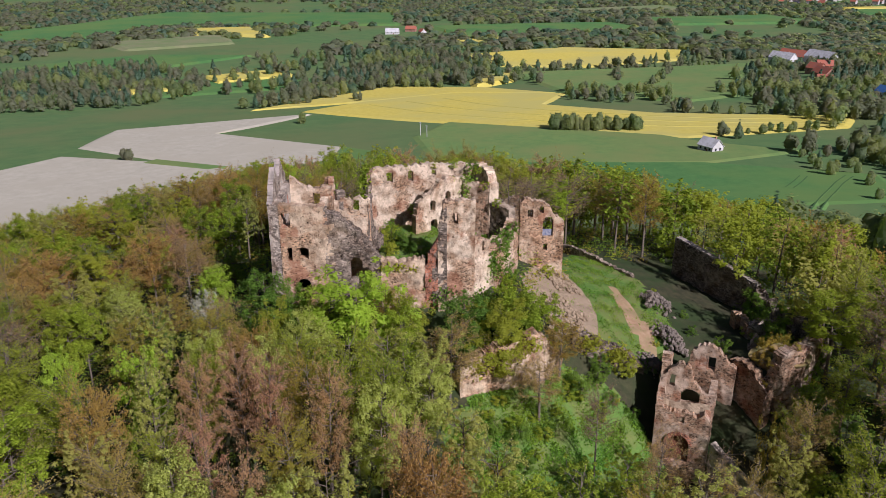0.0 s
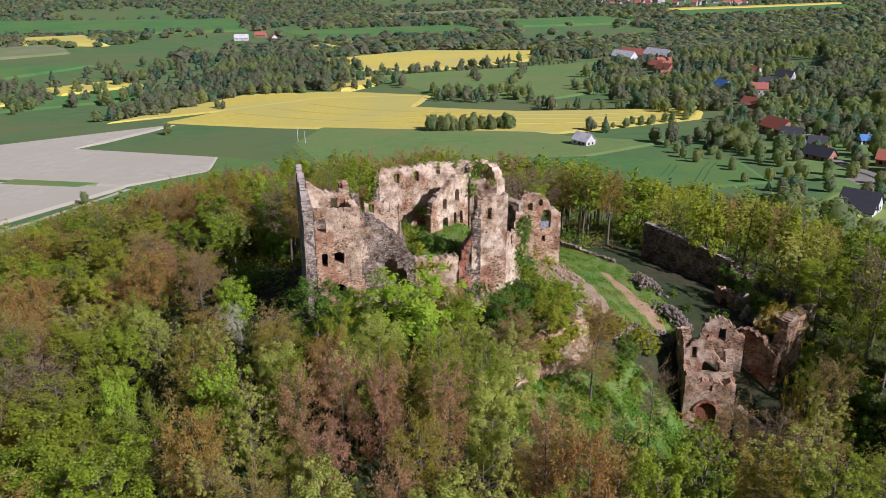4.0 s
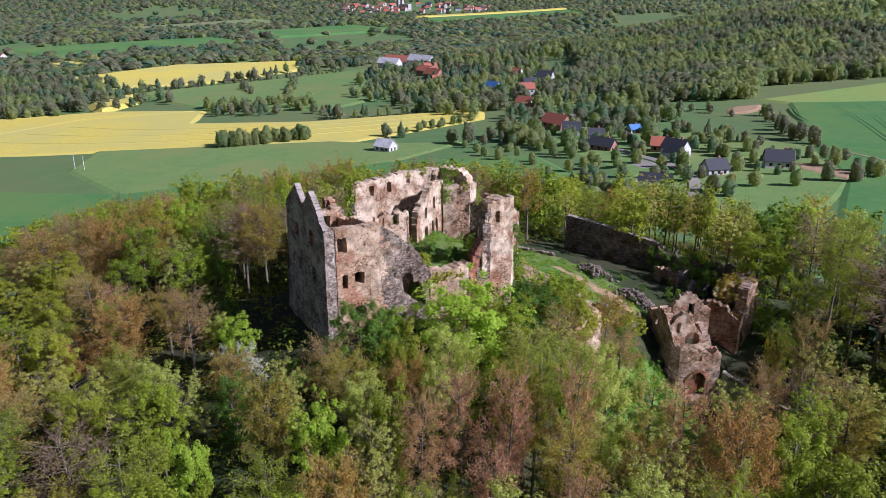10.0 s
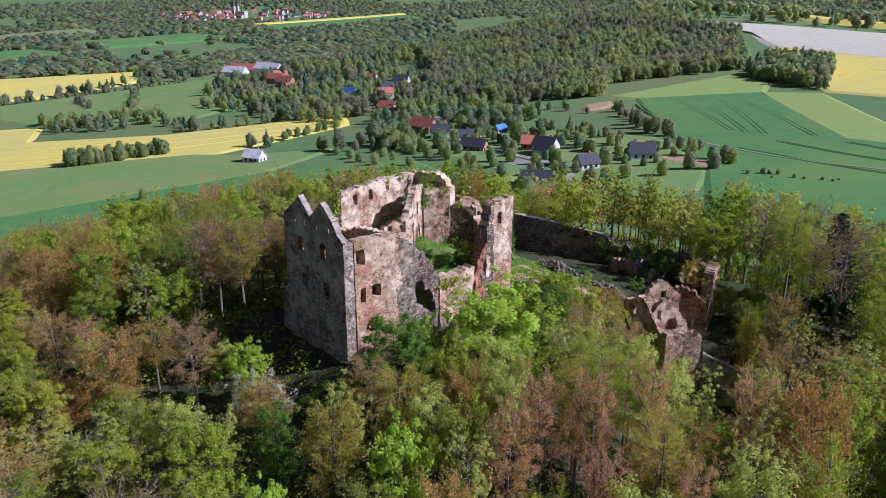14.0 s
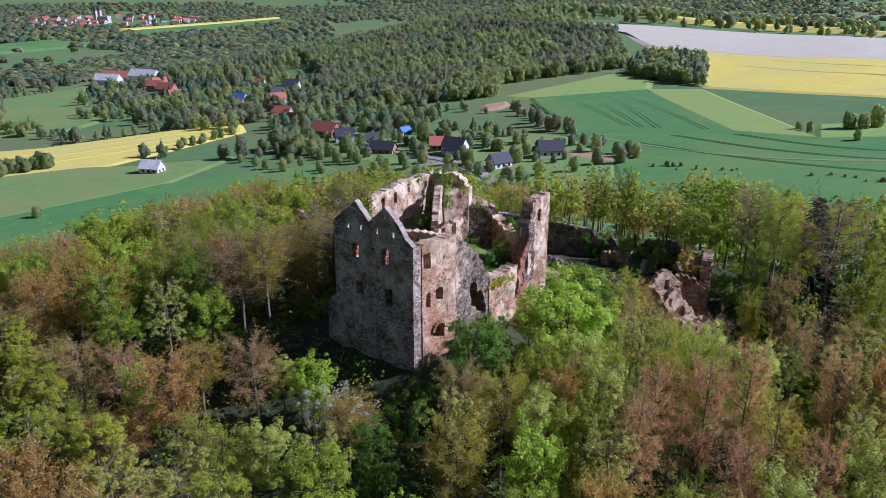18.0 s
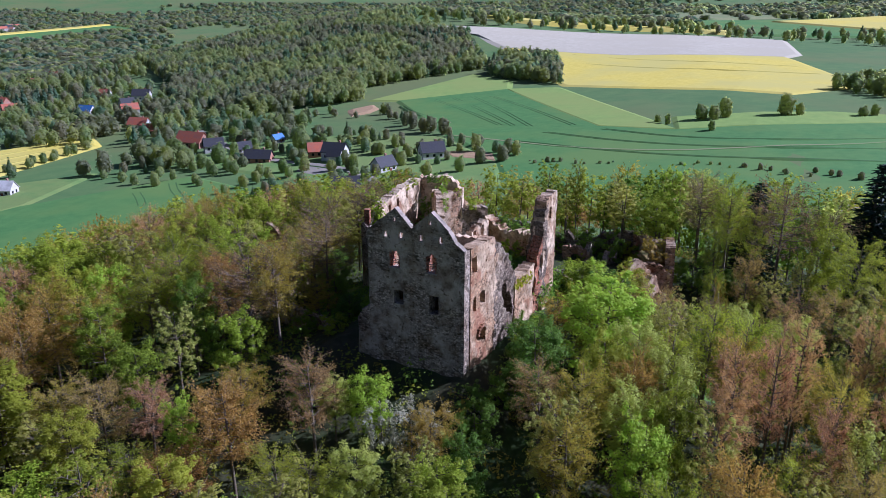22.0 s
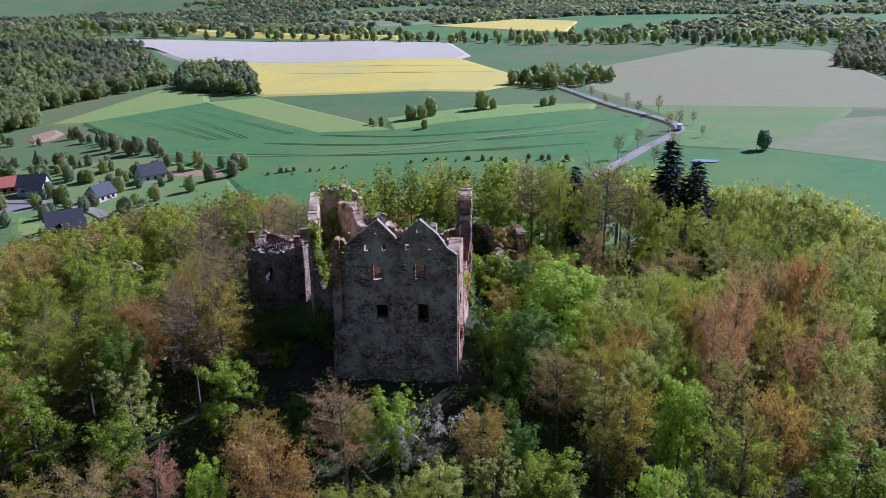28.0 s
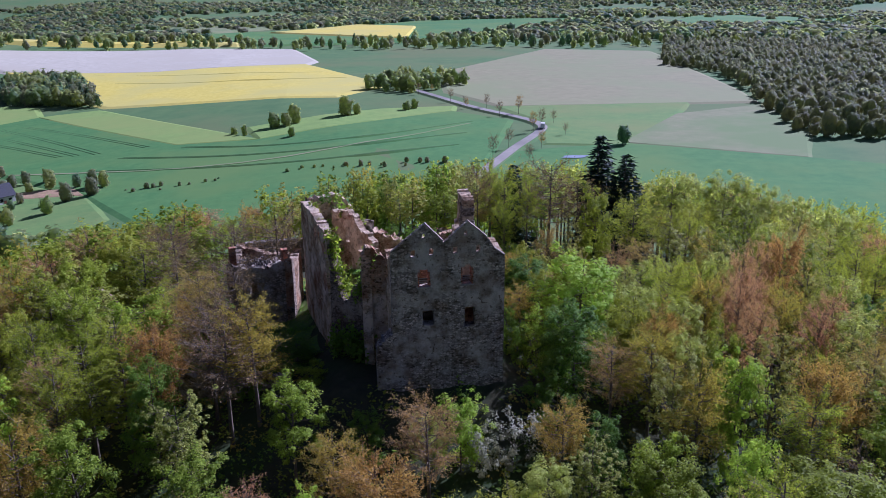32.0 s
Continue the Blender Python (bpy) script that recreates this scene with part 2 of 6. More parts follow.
def ground_z(x, y):
    """Height of the land: the castle knoll on a gently tilted plain, with far ridges."""
    x, y = np.asarray(x, float), np.asarray(y, float)
    plain = -44.0 + 0.072 * (x + 32.0) + 0.019 * (y - 379.0)
    plain = np.where(plain > -42.0, -42.0 + 0.15 * (plain + 42.0), plain)
    plain = np.where(plain < -108.0, -108.0 + 0.12 * (plain + 108.0), plain)
    plain = np.clip(plain, -150.0, -34.0)
    # wooded hill to the north-west; the far rim is raised to fill the top of the camera's view
    plain = plain + 50.0 * np.exp(-(((x + 590.0) / 300.0) ** 2 + ((y - 950.0) / 330.0) ** 2))
    far = np.hypot(x, y)
    plain = plain + 95.0 * smooth_step(2300.0, 4600.0, far) + 8.0 * np.sin(x / 310.0) * np.sin(y / 270.0 + 1.0) * smooth_step(900.0, 2000.0, far)
    # the knoll
    dx = np.maximum(np.maximum(-15.0 - x, x - 0.5), 0.0)
    dy = np.maximum(np.maximum(0.5 - y, y - 28.0), 0.0)
    d = np.hypot(dx, dy)
    north = smooth_step(0.25, 1.0, dy / (d + 1e-6)) * (y > 14)
    steep = 6.0
    k = 0.125 - 0.03 * north
    knoll = -1.6 - steep * (1.0 - np.exp(-d / 13.0)) - k * d - 0.2 * np.maximum(d - 42.0, 0.0)
    knoll = knoll - 10.0 * np.exp(-(((x - 18.0) / 12.0) ** 2 + ((y - 45.0) / 13.0) ** 2))
    knoll = knoll - 1.9 * np.exp(-(((x - 13.0) / 3.6) ** 2 + ((y - 45.6) / 3.6) ** 2))
    knoll = knoll + 0.9 * np.sin(x / 9.0 + 1.0) * np.sin(y / 8.0) * smooth_step(6, 25, d)
    knoll = knoll + 4.9 * smooth_step(9.0, 12.0, y) * (1.0 - smooth_step(20.0, 27.0, y)) * smooth_step(-15.0, -13.0, x) * (1.0 - smooth_step(-1.4, -0.4, x))
    w = 6.0
    m = np.maximum(knoll, plain)
    return m + w * np.log(np.exp((knoll - m) / w) + np.exp((plain - m) / w)) - w * np.log1p(np.exp(-np.abs(knoll - plain) / w)) * 0.6


def inside(poly, x, y):
    """Whether points lie in a polygon."""
    x, y = np.asarray(x, float), np.asarray(y, float)
    res = np.zeros(x.shape, bool)
    for (x0, y0), (x1, y1) in zip(poly, poly[1:] + poly[:1]):
        hit = ((y0 > y) != (y1 > y)) & (x < (x1 - x0) * (y - y0) / (y1 - y0 + 1e-12) + x0)
        res ^= hit
    return res


# ---- the ground, one sheet ----
def build_ground():
    radii = [0.0]
    step = 1.0
    while radii[-1] < 4950:
        if radii[-1] > 55:
            step = min(step * 1.045, 60.0)
        radii.append(radii[-1] + step)
    radii, n = np.array(radii[1:]), 330
    ang = np.linspace(0, 2 * np.pi, n, endpoint=False)
    r, a = np.meshgrid(radii, ang, indexing="ij")
    x, y = -7 + r * np.cos(a), 14 + r * np.sin(a)
    z = ground_z(x, y)
    near = r < 70
    z = z + near * 0.25 * (np.sin(x * 1.7 + np.cos(y * 1.3) * 2) * np.cos(y * 1.9)) * 0.6
    verts = np.concatenate([[[-7, 14, float(ground_z(-7, 14))]], np.stack([x, y, z], -1).reshape(-1, 3)])
    i = np.arange(len(radii) - 1)[:, None] * n + 1
    j, k = np.arange(n)[None], (np.arange(n)[None] + 1) % n
    quads = np.stack([i + j, i + n + j, i + n + k, i + k], -1).reshape(-1, 4)
    tris = [(0, 1 + q, 1 + (q + 1) % n) for q in range(n)]
    me = array_mesh("ground", verts.tolist(), quads.tolist() + tris, smooth=True)
    for m in (GRASS, FOREST_FLOOR, TURF, EARTH, GRAVEL):
        me.materials.append(m)
    c = verts[quads].mean(1)
    idx = np.where(inside(FOREST, c[:, 0], c[:, 1]), 1, 0)
    turf = inside(WARD_TURF, c[:, 0], c[:, 1]) | inside(SLOPE, c[:, 0], c[:, 1]) | inside(COURT, c[:, 0], c[:, 1]) | inside(WEST_LAWN, c[:, 0], c[:, 1])
    idx[turf] = 2
    idx[inside(TALUS, c[:, 0], c[:, 1])] = 4
    idx[inside(PATH_EARTH, c[:, 0], c[:, 1])] = 3
    me.polygons.foreach_set("material_index", np.concatenate([idx, np.full(n, 1)]).astype(np.int32))
    return tagged(new("ground", me), "rolling spring land with a wooded knoll", "ground", kind="structure")


FOREST = [(62, -66), (84, -20), (104, 40), (112, 90), (72, 128), (30, 124), (-20, 116), (-62, 96), (-84, 56), (-94, 2), (-80, -46), (-40, -80), (20, -86)]
WARD = [(-15, 36), (-6, 29), (4, 31), (3, 41), (8, 44), (2, 61), (-29, 57), (-26, 47)]
SLOPE = [(6, 28), (15, 18), (26, 20), (33, 33), (29, 46), (12, 43), (7, 38)]
COURT = [(-14, 9), (0, 9), (0, 22), (-14, 24)]
WEST_LAWN = [(-29, 10), (-17, 8), (-18, 27), (-26, 30), (-33, 22)]
PATH_EARTH = [(-17, 42.4), (-12, 43.8), (-6, 44.6), (0.6, 44.2), (1.2, 42.8), (-2.5, 42.2), (-8, 42.2), (-13, 41.8)]
# lawn stops near y 48; dark floor beyond it stands in for the ward's shade
WARD_TURF = [(-31, 41), (-22, 47), (-14, 48.5), (-4, 48), (3, 43), (4, 33), (0, 30), (-8, 30), (-22, 35)]
TALUS = [(-23, 34), (-18, 36), (-10, 38), (-2.5, 37.8), (2.8, 35.4), (3.4, 31.5), (-2, 28.6), (-8, 28.8), (-14, 31)]
build_ground()


def field(name, poly, mat, label, lift=0.7, grid=45.0):
    """A field laid on the land."""
    bm = bmesh.new()
    bm.faces.new([bm.verts.new((x, y, 0)) for x, y in poly])
    xs, ys = [p[0] for p in poly], [p[1] for p in poly]
    for lo, hi, ax in ((min(xs), max(xs), 0), (min(ys), max(ys), 1)):
        v = lo + grid
        while v < hi:
            co, no = [0, 0, 0], [0, 0, 0]
            co[ax], no[ax] = v, 1
            bmesh.ops.bisect_plane(bm, geom=bm.verts[:] + bm.edges[:] + bm.faces[:], plane_co=co, plane_no=no)
            v += grid
    for v in bm.verts:
        v.co.z = float(ground_z(v.co.x, v.co.y)) + lift * 0.6 + 0.0007 * math.hypot(v.co.x, v.co.y) + 6e-7 * (v.co.x ** 2 + v.co.y ** 2)
    # the margin slopes down to the land
    rim = [e for e in bm.edges if e.is_boundary]
    outward = {}
    for e in rim:
        c = e.link_faces[0].calc_center_median()
        a, b = e.verts
        n = Vector((b.co.y - a.co.y, a.co.x - b.co.x, 0)).normalized()
        if n.dot(a.co - c) < 0:
            n.negate()
        for v in e.verts:
            outward[v] = outward.get(v, Vector((0, 0, 0))) + n
    low = {}
    for v, n in outward.items():
        n.normalize()
        w = 3.0 + 0.006 * math.hypot(v.co.x, v.co.y)
        x, y = v.co.x + n.x * w, v.co.y + n.y * w
        low[v] = bm.verts.new((x, y, float(ground_z(x, y)) - 0.5))
    for e in rim:
        a, b = e.verts
        bm.faces.new([a, b, low[b], low[a]])
    bmesh.ops.recalc_face_normals(bm, faces=bm.faces)
    if sum(f.normal.z for f in bm.faces) < 0:
        bmesh.ops.reverse_faces(bm, faces=bm.faces)
    return tagged(mesh_object(name, bm, mat), label, "field", kind="structure")


RAPE = mottled("rape_blossom", (0.52, 0.42, 0.06), (0.62, 0.52, 0.1), 0.25, (0.5, 0.44, 0.11), 0.012)
PALE_SOIL = mottled("pale_dry_soil", (0.41, 0.375, 0.27), (0.5, 0.46, 0.335), 0.15, (0.44, 0.4, 0.285), 0.02)
BROWN_SOIL = mottled("brown_soil", (0.23, 0.215, 0.105), (0.28, 0.262, 0.13), 0.1, (0.235, 0.25, 0.11), 0.01)
CROP = mottled("young_wheat", (0.062, 0.165, 0.042), (0.092, 0.205, 0.052), 0.16, (0.115, 0.2, 0.048), 0.012)
LIGHT_CROP = mottled("pale_meadow", (0.17, 0.265, 0.06), (0.235, 0.33, 0.075), 0.14, (0.23, 0.29, 0.07), 0.014)
STUBBLE = mottled("fallow_soil", (0.19, 0.205, 0.09), (0.25, 0.245, 0.12), 0.1, (0.16, 0.215, 0.075), 0.015)
GREEN_B = mottled("pasture", (0.115, 0.205, 0.055), (0.165, 0.25, 0.065), 0.14, (0.185, 0.225, 0.065), 0.015)
ASPHALT = mottled("road_surface", (0.25, 0.225, 0.18), (0.34, 0.31, 0.25), 0.5, (0.22, 0.2, 0.165), 0.05)

YELLOW = "bright yellow rape field in blossom"
field("rape_field", [(-596, -117), (-770, -8), (-735, 90), (-660, 152), (-690, 60), (-640, -20)], RAPE, YELLOW)
field("rape_field", [(-632, -25), (-685, 60), (-651, 156), (-571, 125), (-495, 198), (-443, 318), (-401, 290), (-386, 185), (-506, 10), (-575, -70)], RAPE, YELLOW, 0.9)
field("rape_field", [(-1063, 75), (-1144, 251), (-1096, 419), (-994, 383), (-935, 242), (-954, 136)], RAPE, "bright yellow rape field beyond hedges", 1.2)
field("rape_field", [(-309, 762), (-171, 742), (-27, 770), (39, 581), (-3, 522), (-169, 551)], RAPE, "yellow rape field below the pale field")
field("pale_field", [(-474, 853), (-357, 904), (-116, 970), (-46, 971), (-18, 803), (-27, 772), (-171, 744), (-309, 764), (-372, 830)], PALE_SOIL, "pale bare field on the rise", 0.9)
field("pale_field", [(-420, -193), (-494, -197), (-553, -67), (-462, -120), (-389, -28), (-346, -31), (-325, -70), (-362, -122)], PALE_SOIL, "pale sown field beside the wood", 0.7)
field("pale_field", [(-344, -209), (-384, -192), (-354, -124), (-320, -71), (-227, -138), (-213, -144)], PALE_SOIL, "pale sown field with a grass strip", 0.9)
field("meadow", [(-364, -130), (-354, -134), (-329, -92), (-335, -84)], GREEN_B, "green grass strip between pale fields", 1.15, 20)
field("brown_field", [(96, 659), (258, 881), (359, 811), (286, 482), (267, 418), (104, 442), (81, 522)], BROWN_SOIL, "brown ploughed field beside the road")
for strip in ([(-777, -307), (-791, -252), (-771, -240), (-750, -284)], [(-872, -225), (-928, -144), (-873, -126), (-826, -199)], [(-1556, -427), (-1552, -303), (-1375, -240), (-1455, -380)],
              [(-1244, 95), (-1277, 173), (-1228, 168), (-1180, 109)], [(-820, 90), (-883, 138), (-791, 123), (-739, 86)], [(-88, 1350), (68, 1557), (169, 1454), (116, 1144)],
              [(-1941, 1111), (-1975, 1673), (-1935, 1665), (-1905, 1118)], [(-450, 1010), (-120, 1060), (-118, 1030), (-360, 985)]):
    field("rape_field", strip, RAPE, "far yellow rape strip among woods", 5.0)
field("wheat_field", [(-276, 470), (-211, 527), (-95, 382), (-50, 374), (-6, 391), (67, 429), (94, 387), (64, 300), (36, 225), (-20, 205), (-80, 225), (-118, 290), (-169, 346)], CROP, "deep green young wheat field")
field("meadow", [(-302, 472), (-274, 603), (-228, 572), (-211, 528), (-276, 471)], LIGHT_CROP, "pale green meadow below the wood")
field("meadow", [(-210, 528), (-172, 537), (-50, 376), (-94, 383)], LIGHT_CROP, "pale green meadow between fields", 1.0)
field("meadow", [(-57, 414), (24, 449), (72, 449), (67, 431), (-6, 393), (-48, 376)], LIGHT_CROP, "pale green meadow with lone trees", 1.0)
field("fallow_field", [(134, 307), (198, 383), (267, 405), (237, 314), (200, 254)], STUBBLE, "brownish green fallow field")
field("wheat_field", [(96, 300), (134, 303), (200, 252), (262, 200), (200, 120), (110, 150), (60, 215), (54, 262), (76, 296)], CROP, "green wheat beside the road below the knoll")
field("meadow", [(100, 440), (223, 424), (196, 384), (129, 301), (96, 313), (113, 377)], GREEN_B, "green pasture beside the bend of the road")
field("meadow", [(-573, 79), (-366, 186), (-328, 226), (-306, 167), (-328, 31), (-420, 20)], GREEN_B, "green meadow below the rape field")
field("wheat_field", [(-328, 29), (-304, 165), (-262, 230), (-215, 215), (-215, 60), (-268, -20)], CROP, "dark green wheat at the foot of the knoll")
field("wheat_field", [(-262, -95), (-320, -66), (-345, -29), (-390, -26), (-330, 28), (-268, -22), (-215, 40), (-200, -80)], CROP, "dark green wheat beside the pale field")
field("meadow", [(-890, 148), (-933, 462), (-720, 345), (-604, 326), (-560, 240), (-664, 165)], GREEN_B, "broad green meadow between hedges", 1.0)
for poly in ([(-1570, -798), (-1994, -582), (-1932, -17), (-1555, -11), (-1638, -483), (-1275, -657)], [(-969, -511), (-1109, -376), (-1092, -217), (-954, -327), (-869, -464)],
             [(-819, -353), (-894, -214), (-835, -40), (-762, -179), (-728, -256)], [(-1900, 1120), (-1930, 1660), (-1764, 1583), (-1784, 1087)], [(-1500, 60), (-1560, 420), (-1400, 480), (-1330, 120)],
             [(-1700, 500), (-1800, 850), (-1650, 900), (-1540, 560)], [(-86, 1042), (126, 1100), (560, 1594), (200, 1650), (-250, 1300)], [(500, 1250), (900, 1750), (1300, 1800), (900, 1100)]):
    field("far_field", poly, CROP, "far dark green field among woods", 1.5, 80.0)
for poly in ([(-1320, -500), (-1420, -330), (-1270, -280), (-1190, -420)], [(-2000, 300), (-2100, 700), (-1950, 720), (-1870, 330)], [(-600, 1500), (-300, 1900), (100, 1850), (-200, 1450)]):
    field("far_field", poly, STUBBLE, "far brownish field among woods", 1.6, 80.0)


def road(name, pts, width, mat, label, lift=1.05, verge_mat=None):
    """A road on the land along a line."""
    for _ in range(2):
        soft = [pts[0]]
        for (x0, y0), (x1, y1) in zip(pts, pts[1:]):
            soft += [(0.75 * x0 + 0.25 * x1, 0.75 * y0 + 0.25 * y1), (0.25 * x0 + 0.75 * x1, 0.25 * y0 + 0.75 * y1)]
        pts = soft + [pts[-1]]
    fine = []
    for (x0, y0), (x1, y1) in zip(pts, pts[1:]):
        n = max(1, int(math.hypot(x1 - x0, y1 - y0) / 8))
        fine += [(x0 + (x1 - x0) * k / n, y0 + (y1 - y0) * k / n) for k in range(n)]
    fine.append(pts[-1])
    bm = bmesh.new()
    rows = []
    for k, (x, y) in enumerate(fine):
        (xa, ya), (xb, yb) = fine[max(k - 1, 0)], fine[min(k + 1, len(fine) - 1)]
        d = Vector((xb - xa, yb - ya)).normalized()
        nx, ny = -d.y * width / 2, d.x * width / 2
        verge = 1.0 + 2.0 * max(1.6, lift * 2.2) / width
        rows.append([bm.verts.new((x + s * nx, y + s * ny, float(ground_z(x + s * nx, y + s * ny)) + (lift if abs(s) == 1 else -0.3))) for s in (verge, 1, -1, -verge)])
    for a, b in zip(rows, rows[1:]):
        for k in range(3):
            bm.faces.new([a[k], a[k + 1], b[k + 1], b[k]]).material_index = k % 2 ^ 1
    bmesh.ops.recalc_face_normals(bm, faces=bm.faces)
    if sum(f.normal.z for f in bm.faces) < 0:
        bmesh.ops.reverse_faces(bm, faces=bm.faces)
    ob = mesh_object(name, bm, mat)
    ob.data.materials.append(verge_mat or GRASS)
    return tagged(ob, label, "road", kind="structure")


road("road", [(40, 600), (62, 525), (76, 470), (85, 436), (100, 400), (107, 378), (108, 362), (104, 349), (92, 328), (78, 305), (62, 275), (48, 250), (30, 226)], 5.2, ASPHALT, "pale country road with a bend")
road("village_road", [(-420, 380), (-340, 330), (-285, 290), (-235, 268), (-190, 262), (-150, 235), (-134, 200), (-118, 200)], 5.0, ASPHALT, "grey village road")
road("field_track", [(-200, -141), (-228, -118), (-262, -93), (-312, -66)], 3.0, PALE_SOIL, "pale field track beside the wheat", 0.95)
road("field_track", [(-169, 346), (-62, 312), (20, 340), (70, 380)], 2.0, STUBBLE, "worn track across the wheat", 0.95, CROP)
TRAMLINE = mottled("tractor_tracks", (0.045, 0.108, 0.03), (0.066, 0.13, 0.036), 0.3)
for line in ([(-262, 447), (-245, 428), (-225, 410)], [(-253, 478), (-203, 431), (-156, 380)], [(-246, 492), (-192, 434), (-147, 379)], [(-237, 504), (-181, 439), (-136, 378)], [(-226, 508), (-162, 444), (-111, 383)],
             [(-120, 360), (-60, 335), (0, 330), (60, 350)], [(-90, 372), (-40, 350), (10, 352), (70, 385)], [(-130, 335), (-60, 312), (0, 306), (50, 318)]):
    for off in (0.0, 2.4):
        road("tractor_track", [(x + off, y + off * 0.5) for x, y in line], 0.55, TRAMLINE, "dark tractor track in the wheat", 0.98, CROP)
for line in ([(-265, 196), (-254, 188), (-243, 179)], [(-262, 216), (-250, 205), (-239, 197), (-220, 182), (-201, 169)]):
    for off in (0.0, 2.4):
        road("tractor_track", [(x + off, y + off) for x, y in line], 0.6, TRAMLINE, "dark tractor track in the wheat", 0.75, CROP)
RAPE_LINE = mottled("thin_rape_rows", (0.34, 0.3, 0.05), (0.42, 0.36, 0.07), 0.3)
for line in ([(-604, -20), (-516, 44), (-432, 165), (-404, 262)], [(-622, 12), (-535, 68), (-448, 188), (-418, 282)], [(-640, 45), (-553, 92), (-464, 205), (-432, 298)]):
    road("rape_row", line, 1.6, RAPE_LINE, "thin darker row in the rape", 1.36, RAPE)
for line in ([(-240, 745), (-130, 700), (-10, 690)], [(-200, 680), (-100, 640), (10, 640)]):
    road("rape_row", line, 1.6, RAPE_LINE, "thin darker row in the rape", 1.36, RAPE)
field("meadow", [(-262, 335), (-180, 345), (-118, 285), (-100, 245), (-120, 208), (-200, 236), (-292, 262)], GREEN_B, "rough green meadow round the village", 0.5, 25)
field("lawn", [(-194, 245), (-166, 245), (-139, 213), (-135, 196), (-159, 196), (-180, 220)], LIGHT_CROP, "bright mown lawn round the new houses", 0.5, 20)
field("dirt_patch", [(-294, 432), (-288, 449), (-278, 435), (-276, 420), (-279, 410)], EARTH, "bare earth heap beside the wood", 0.9, 20)
field("dirt_patch", [(-153, 304), (-140, 306), (-126, 302), (-120, 290), (-144, 294)], EARTH, "bare building plot", 0.8, 20)
field("dirt_patch", [(-215, 262), (-200, 268), (-188, 256), (-196, 246), (-210, 250)], ASPHALT, "grey paved yard of the new house", 0.6, 20)


# ---- ruined masonry ----
def ruin_wall(name, p0, p1, thick, base, top, holes, mat, parent, label="", cell=0.3, rough=0.07, ragged=0.25, flare=0.0):
    """A wall from p0 to p1, its face on that line and its thickness to the left of it. top: (distance, height) pairs
    along the wall; holes: (from, to, low, high, arch)."""
    p0, p1 = Vector(p0), Vector(p1)
    along = p1 - p0
    length = along.length
    along.normalize()
    inward = Vector((-along.y, along.x))
    ts, tz = [p[0] for p in top], [p[1] for p in top]
    rnd = random.Random(sum(ord(c) for c in name) + int(length * 97))
    zmax = max(tz) + ragged
    sl, zl = {0.0, length}, {base, zmax}
    for s0, s1, z0, z1, arch in holes:
        sl |= {s0, s1}
        zl |= {z0, z1}

    def lines(fixed):
        fixed = sorted(fixed)
        out = [fixed[0]]
        for a, b in zip(fixed, fixed[1:]):
            if b - a < 0.04:
                continue
            n = max(1, round((b - a) / cell))
            out += [a + (b - a) * (k + 1) / n for k in range(n)]
        return out

    S, Z = lines(sl), lines(zl)
    crest = [np.interp(s, ts, tz) + rnd.uniform(-ragged, ragged * 0.4) for s in S]

    def solid(i, j):
        if not (0 <= i < len(S) - 1 and 0 <= j < len(Z) - 1):
            return False
        s, z = (S[i] + S[i + 1]) / 2, (Z[j] + Z[j + 1]) / 2
        if z > (crest[i] + crest[i + 1]) / 2:
            return False
        for s0, s1, z0, z1, arch in holes:
            if s0 < s < s1 and z0 < z < z1:
                half, c = (s1 - s0) / 2, (s0 + s1) / 2
                if arch and z > z1 - arch and ((s - c) / half) ** 2 + ((z - z1 + arch) / arch) ** 2 > 1.0:
                    continue
                return False
        return True

    bm = bmesh.new()
    cache = {}

    def vert(i, j, side):
        key = (i, j, side)
        if key not in cache:
            s, z = S[i], Z[j]
            edge = 0 < i < len(S) - 1
            low, high = crest[max(i - 1, 0)], crest[min(i + 1, len(S) - 1)]
            above, below = solid(i, j) or solid(i - 1, j), solid(i, j - 1) or solid(i - 1, j - 1)
            if below and not above and abs(z - crest[i]) < cell * 1.6:
                z = crest[i]
            elif above and not (solid(i, j) and solid(i - 1, j)) and abs(z - crest[i]) < cell * 1.2:
                z += (crest[i] - z) * 0.5
            n = noise.noise(Vector((s * 1.7 + p0.x, z * 1.7, side * 9.0 + p0.y)))
            n2 = noise.noise(Vector((s * 0.5 + p0.y, z * 0.5, side * 5.0 + p0.x)))
            out = rough * n + rough * 1.4 * n2
            s2 = s + (rnd.uniform(-1, 1) * cell * 0.16 if edge else 0)
            z2 = z + (rnd.uniform(-1, 1) * cell * 0.16 if j else 0)
            lean = flare * max(0.0, (base + 4.5 - z) / 4.5) ** 1.3
            off = (thick - out + lean * 0) if side else (out - lean)
            xy = p0 + along * s2 + inward * off
            cache[key] = bm.verts.new((xy.x, xy.y, z2))
        return cache[key]

    for i in range(len(S) - 1):
        for j in range(len(Z) - 1):
            if not solid(i, j):
                continue
            bm.faces.new([vert(i, j, 0), vert(i + 1, j, 0), vert(i + 1, j + 1, 0), vert(i, j + 1, 0)])
            bm.faces.new([vert(i, j, 1), vert(i, j + 1, 1), vert(i + 1, j + 1, 1), vert(i + 1, j, 1)])
            for di, dj, a, b in ((-1, 0, (i, j + 1), (i, j)), (1, 0, (i + 1, j), (i + 1, j + 1)), (0, 1, (i + 1, j + 1), (i, j + 1)), (0, -1, (i, j), (i + 1, j))):
                if not solid(i + di, j + dj):
                    bm.faces.new([vert(*a, 0), vert(*a, 1), vert(*b, 1), vert(*b, 0)])
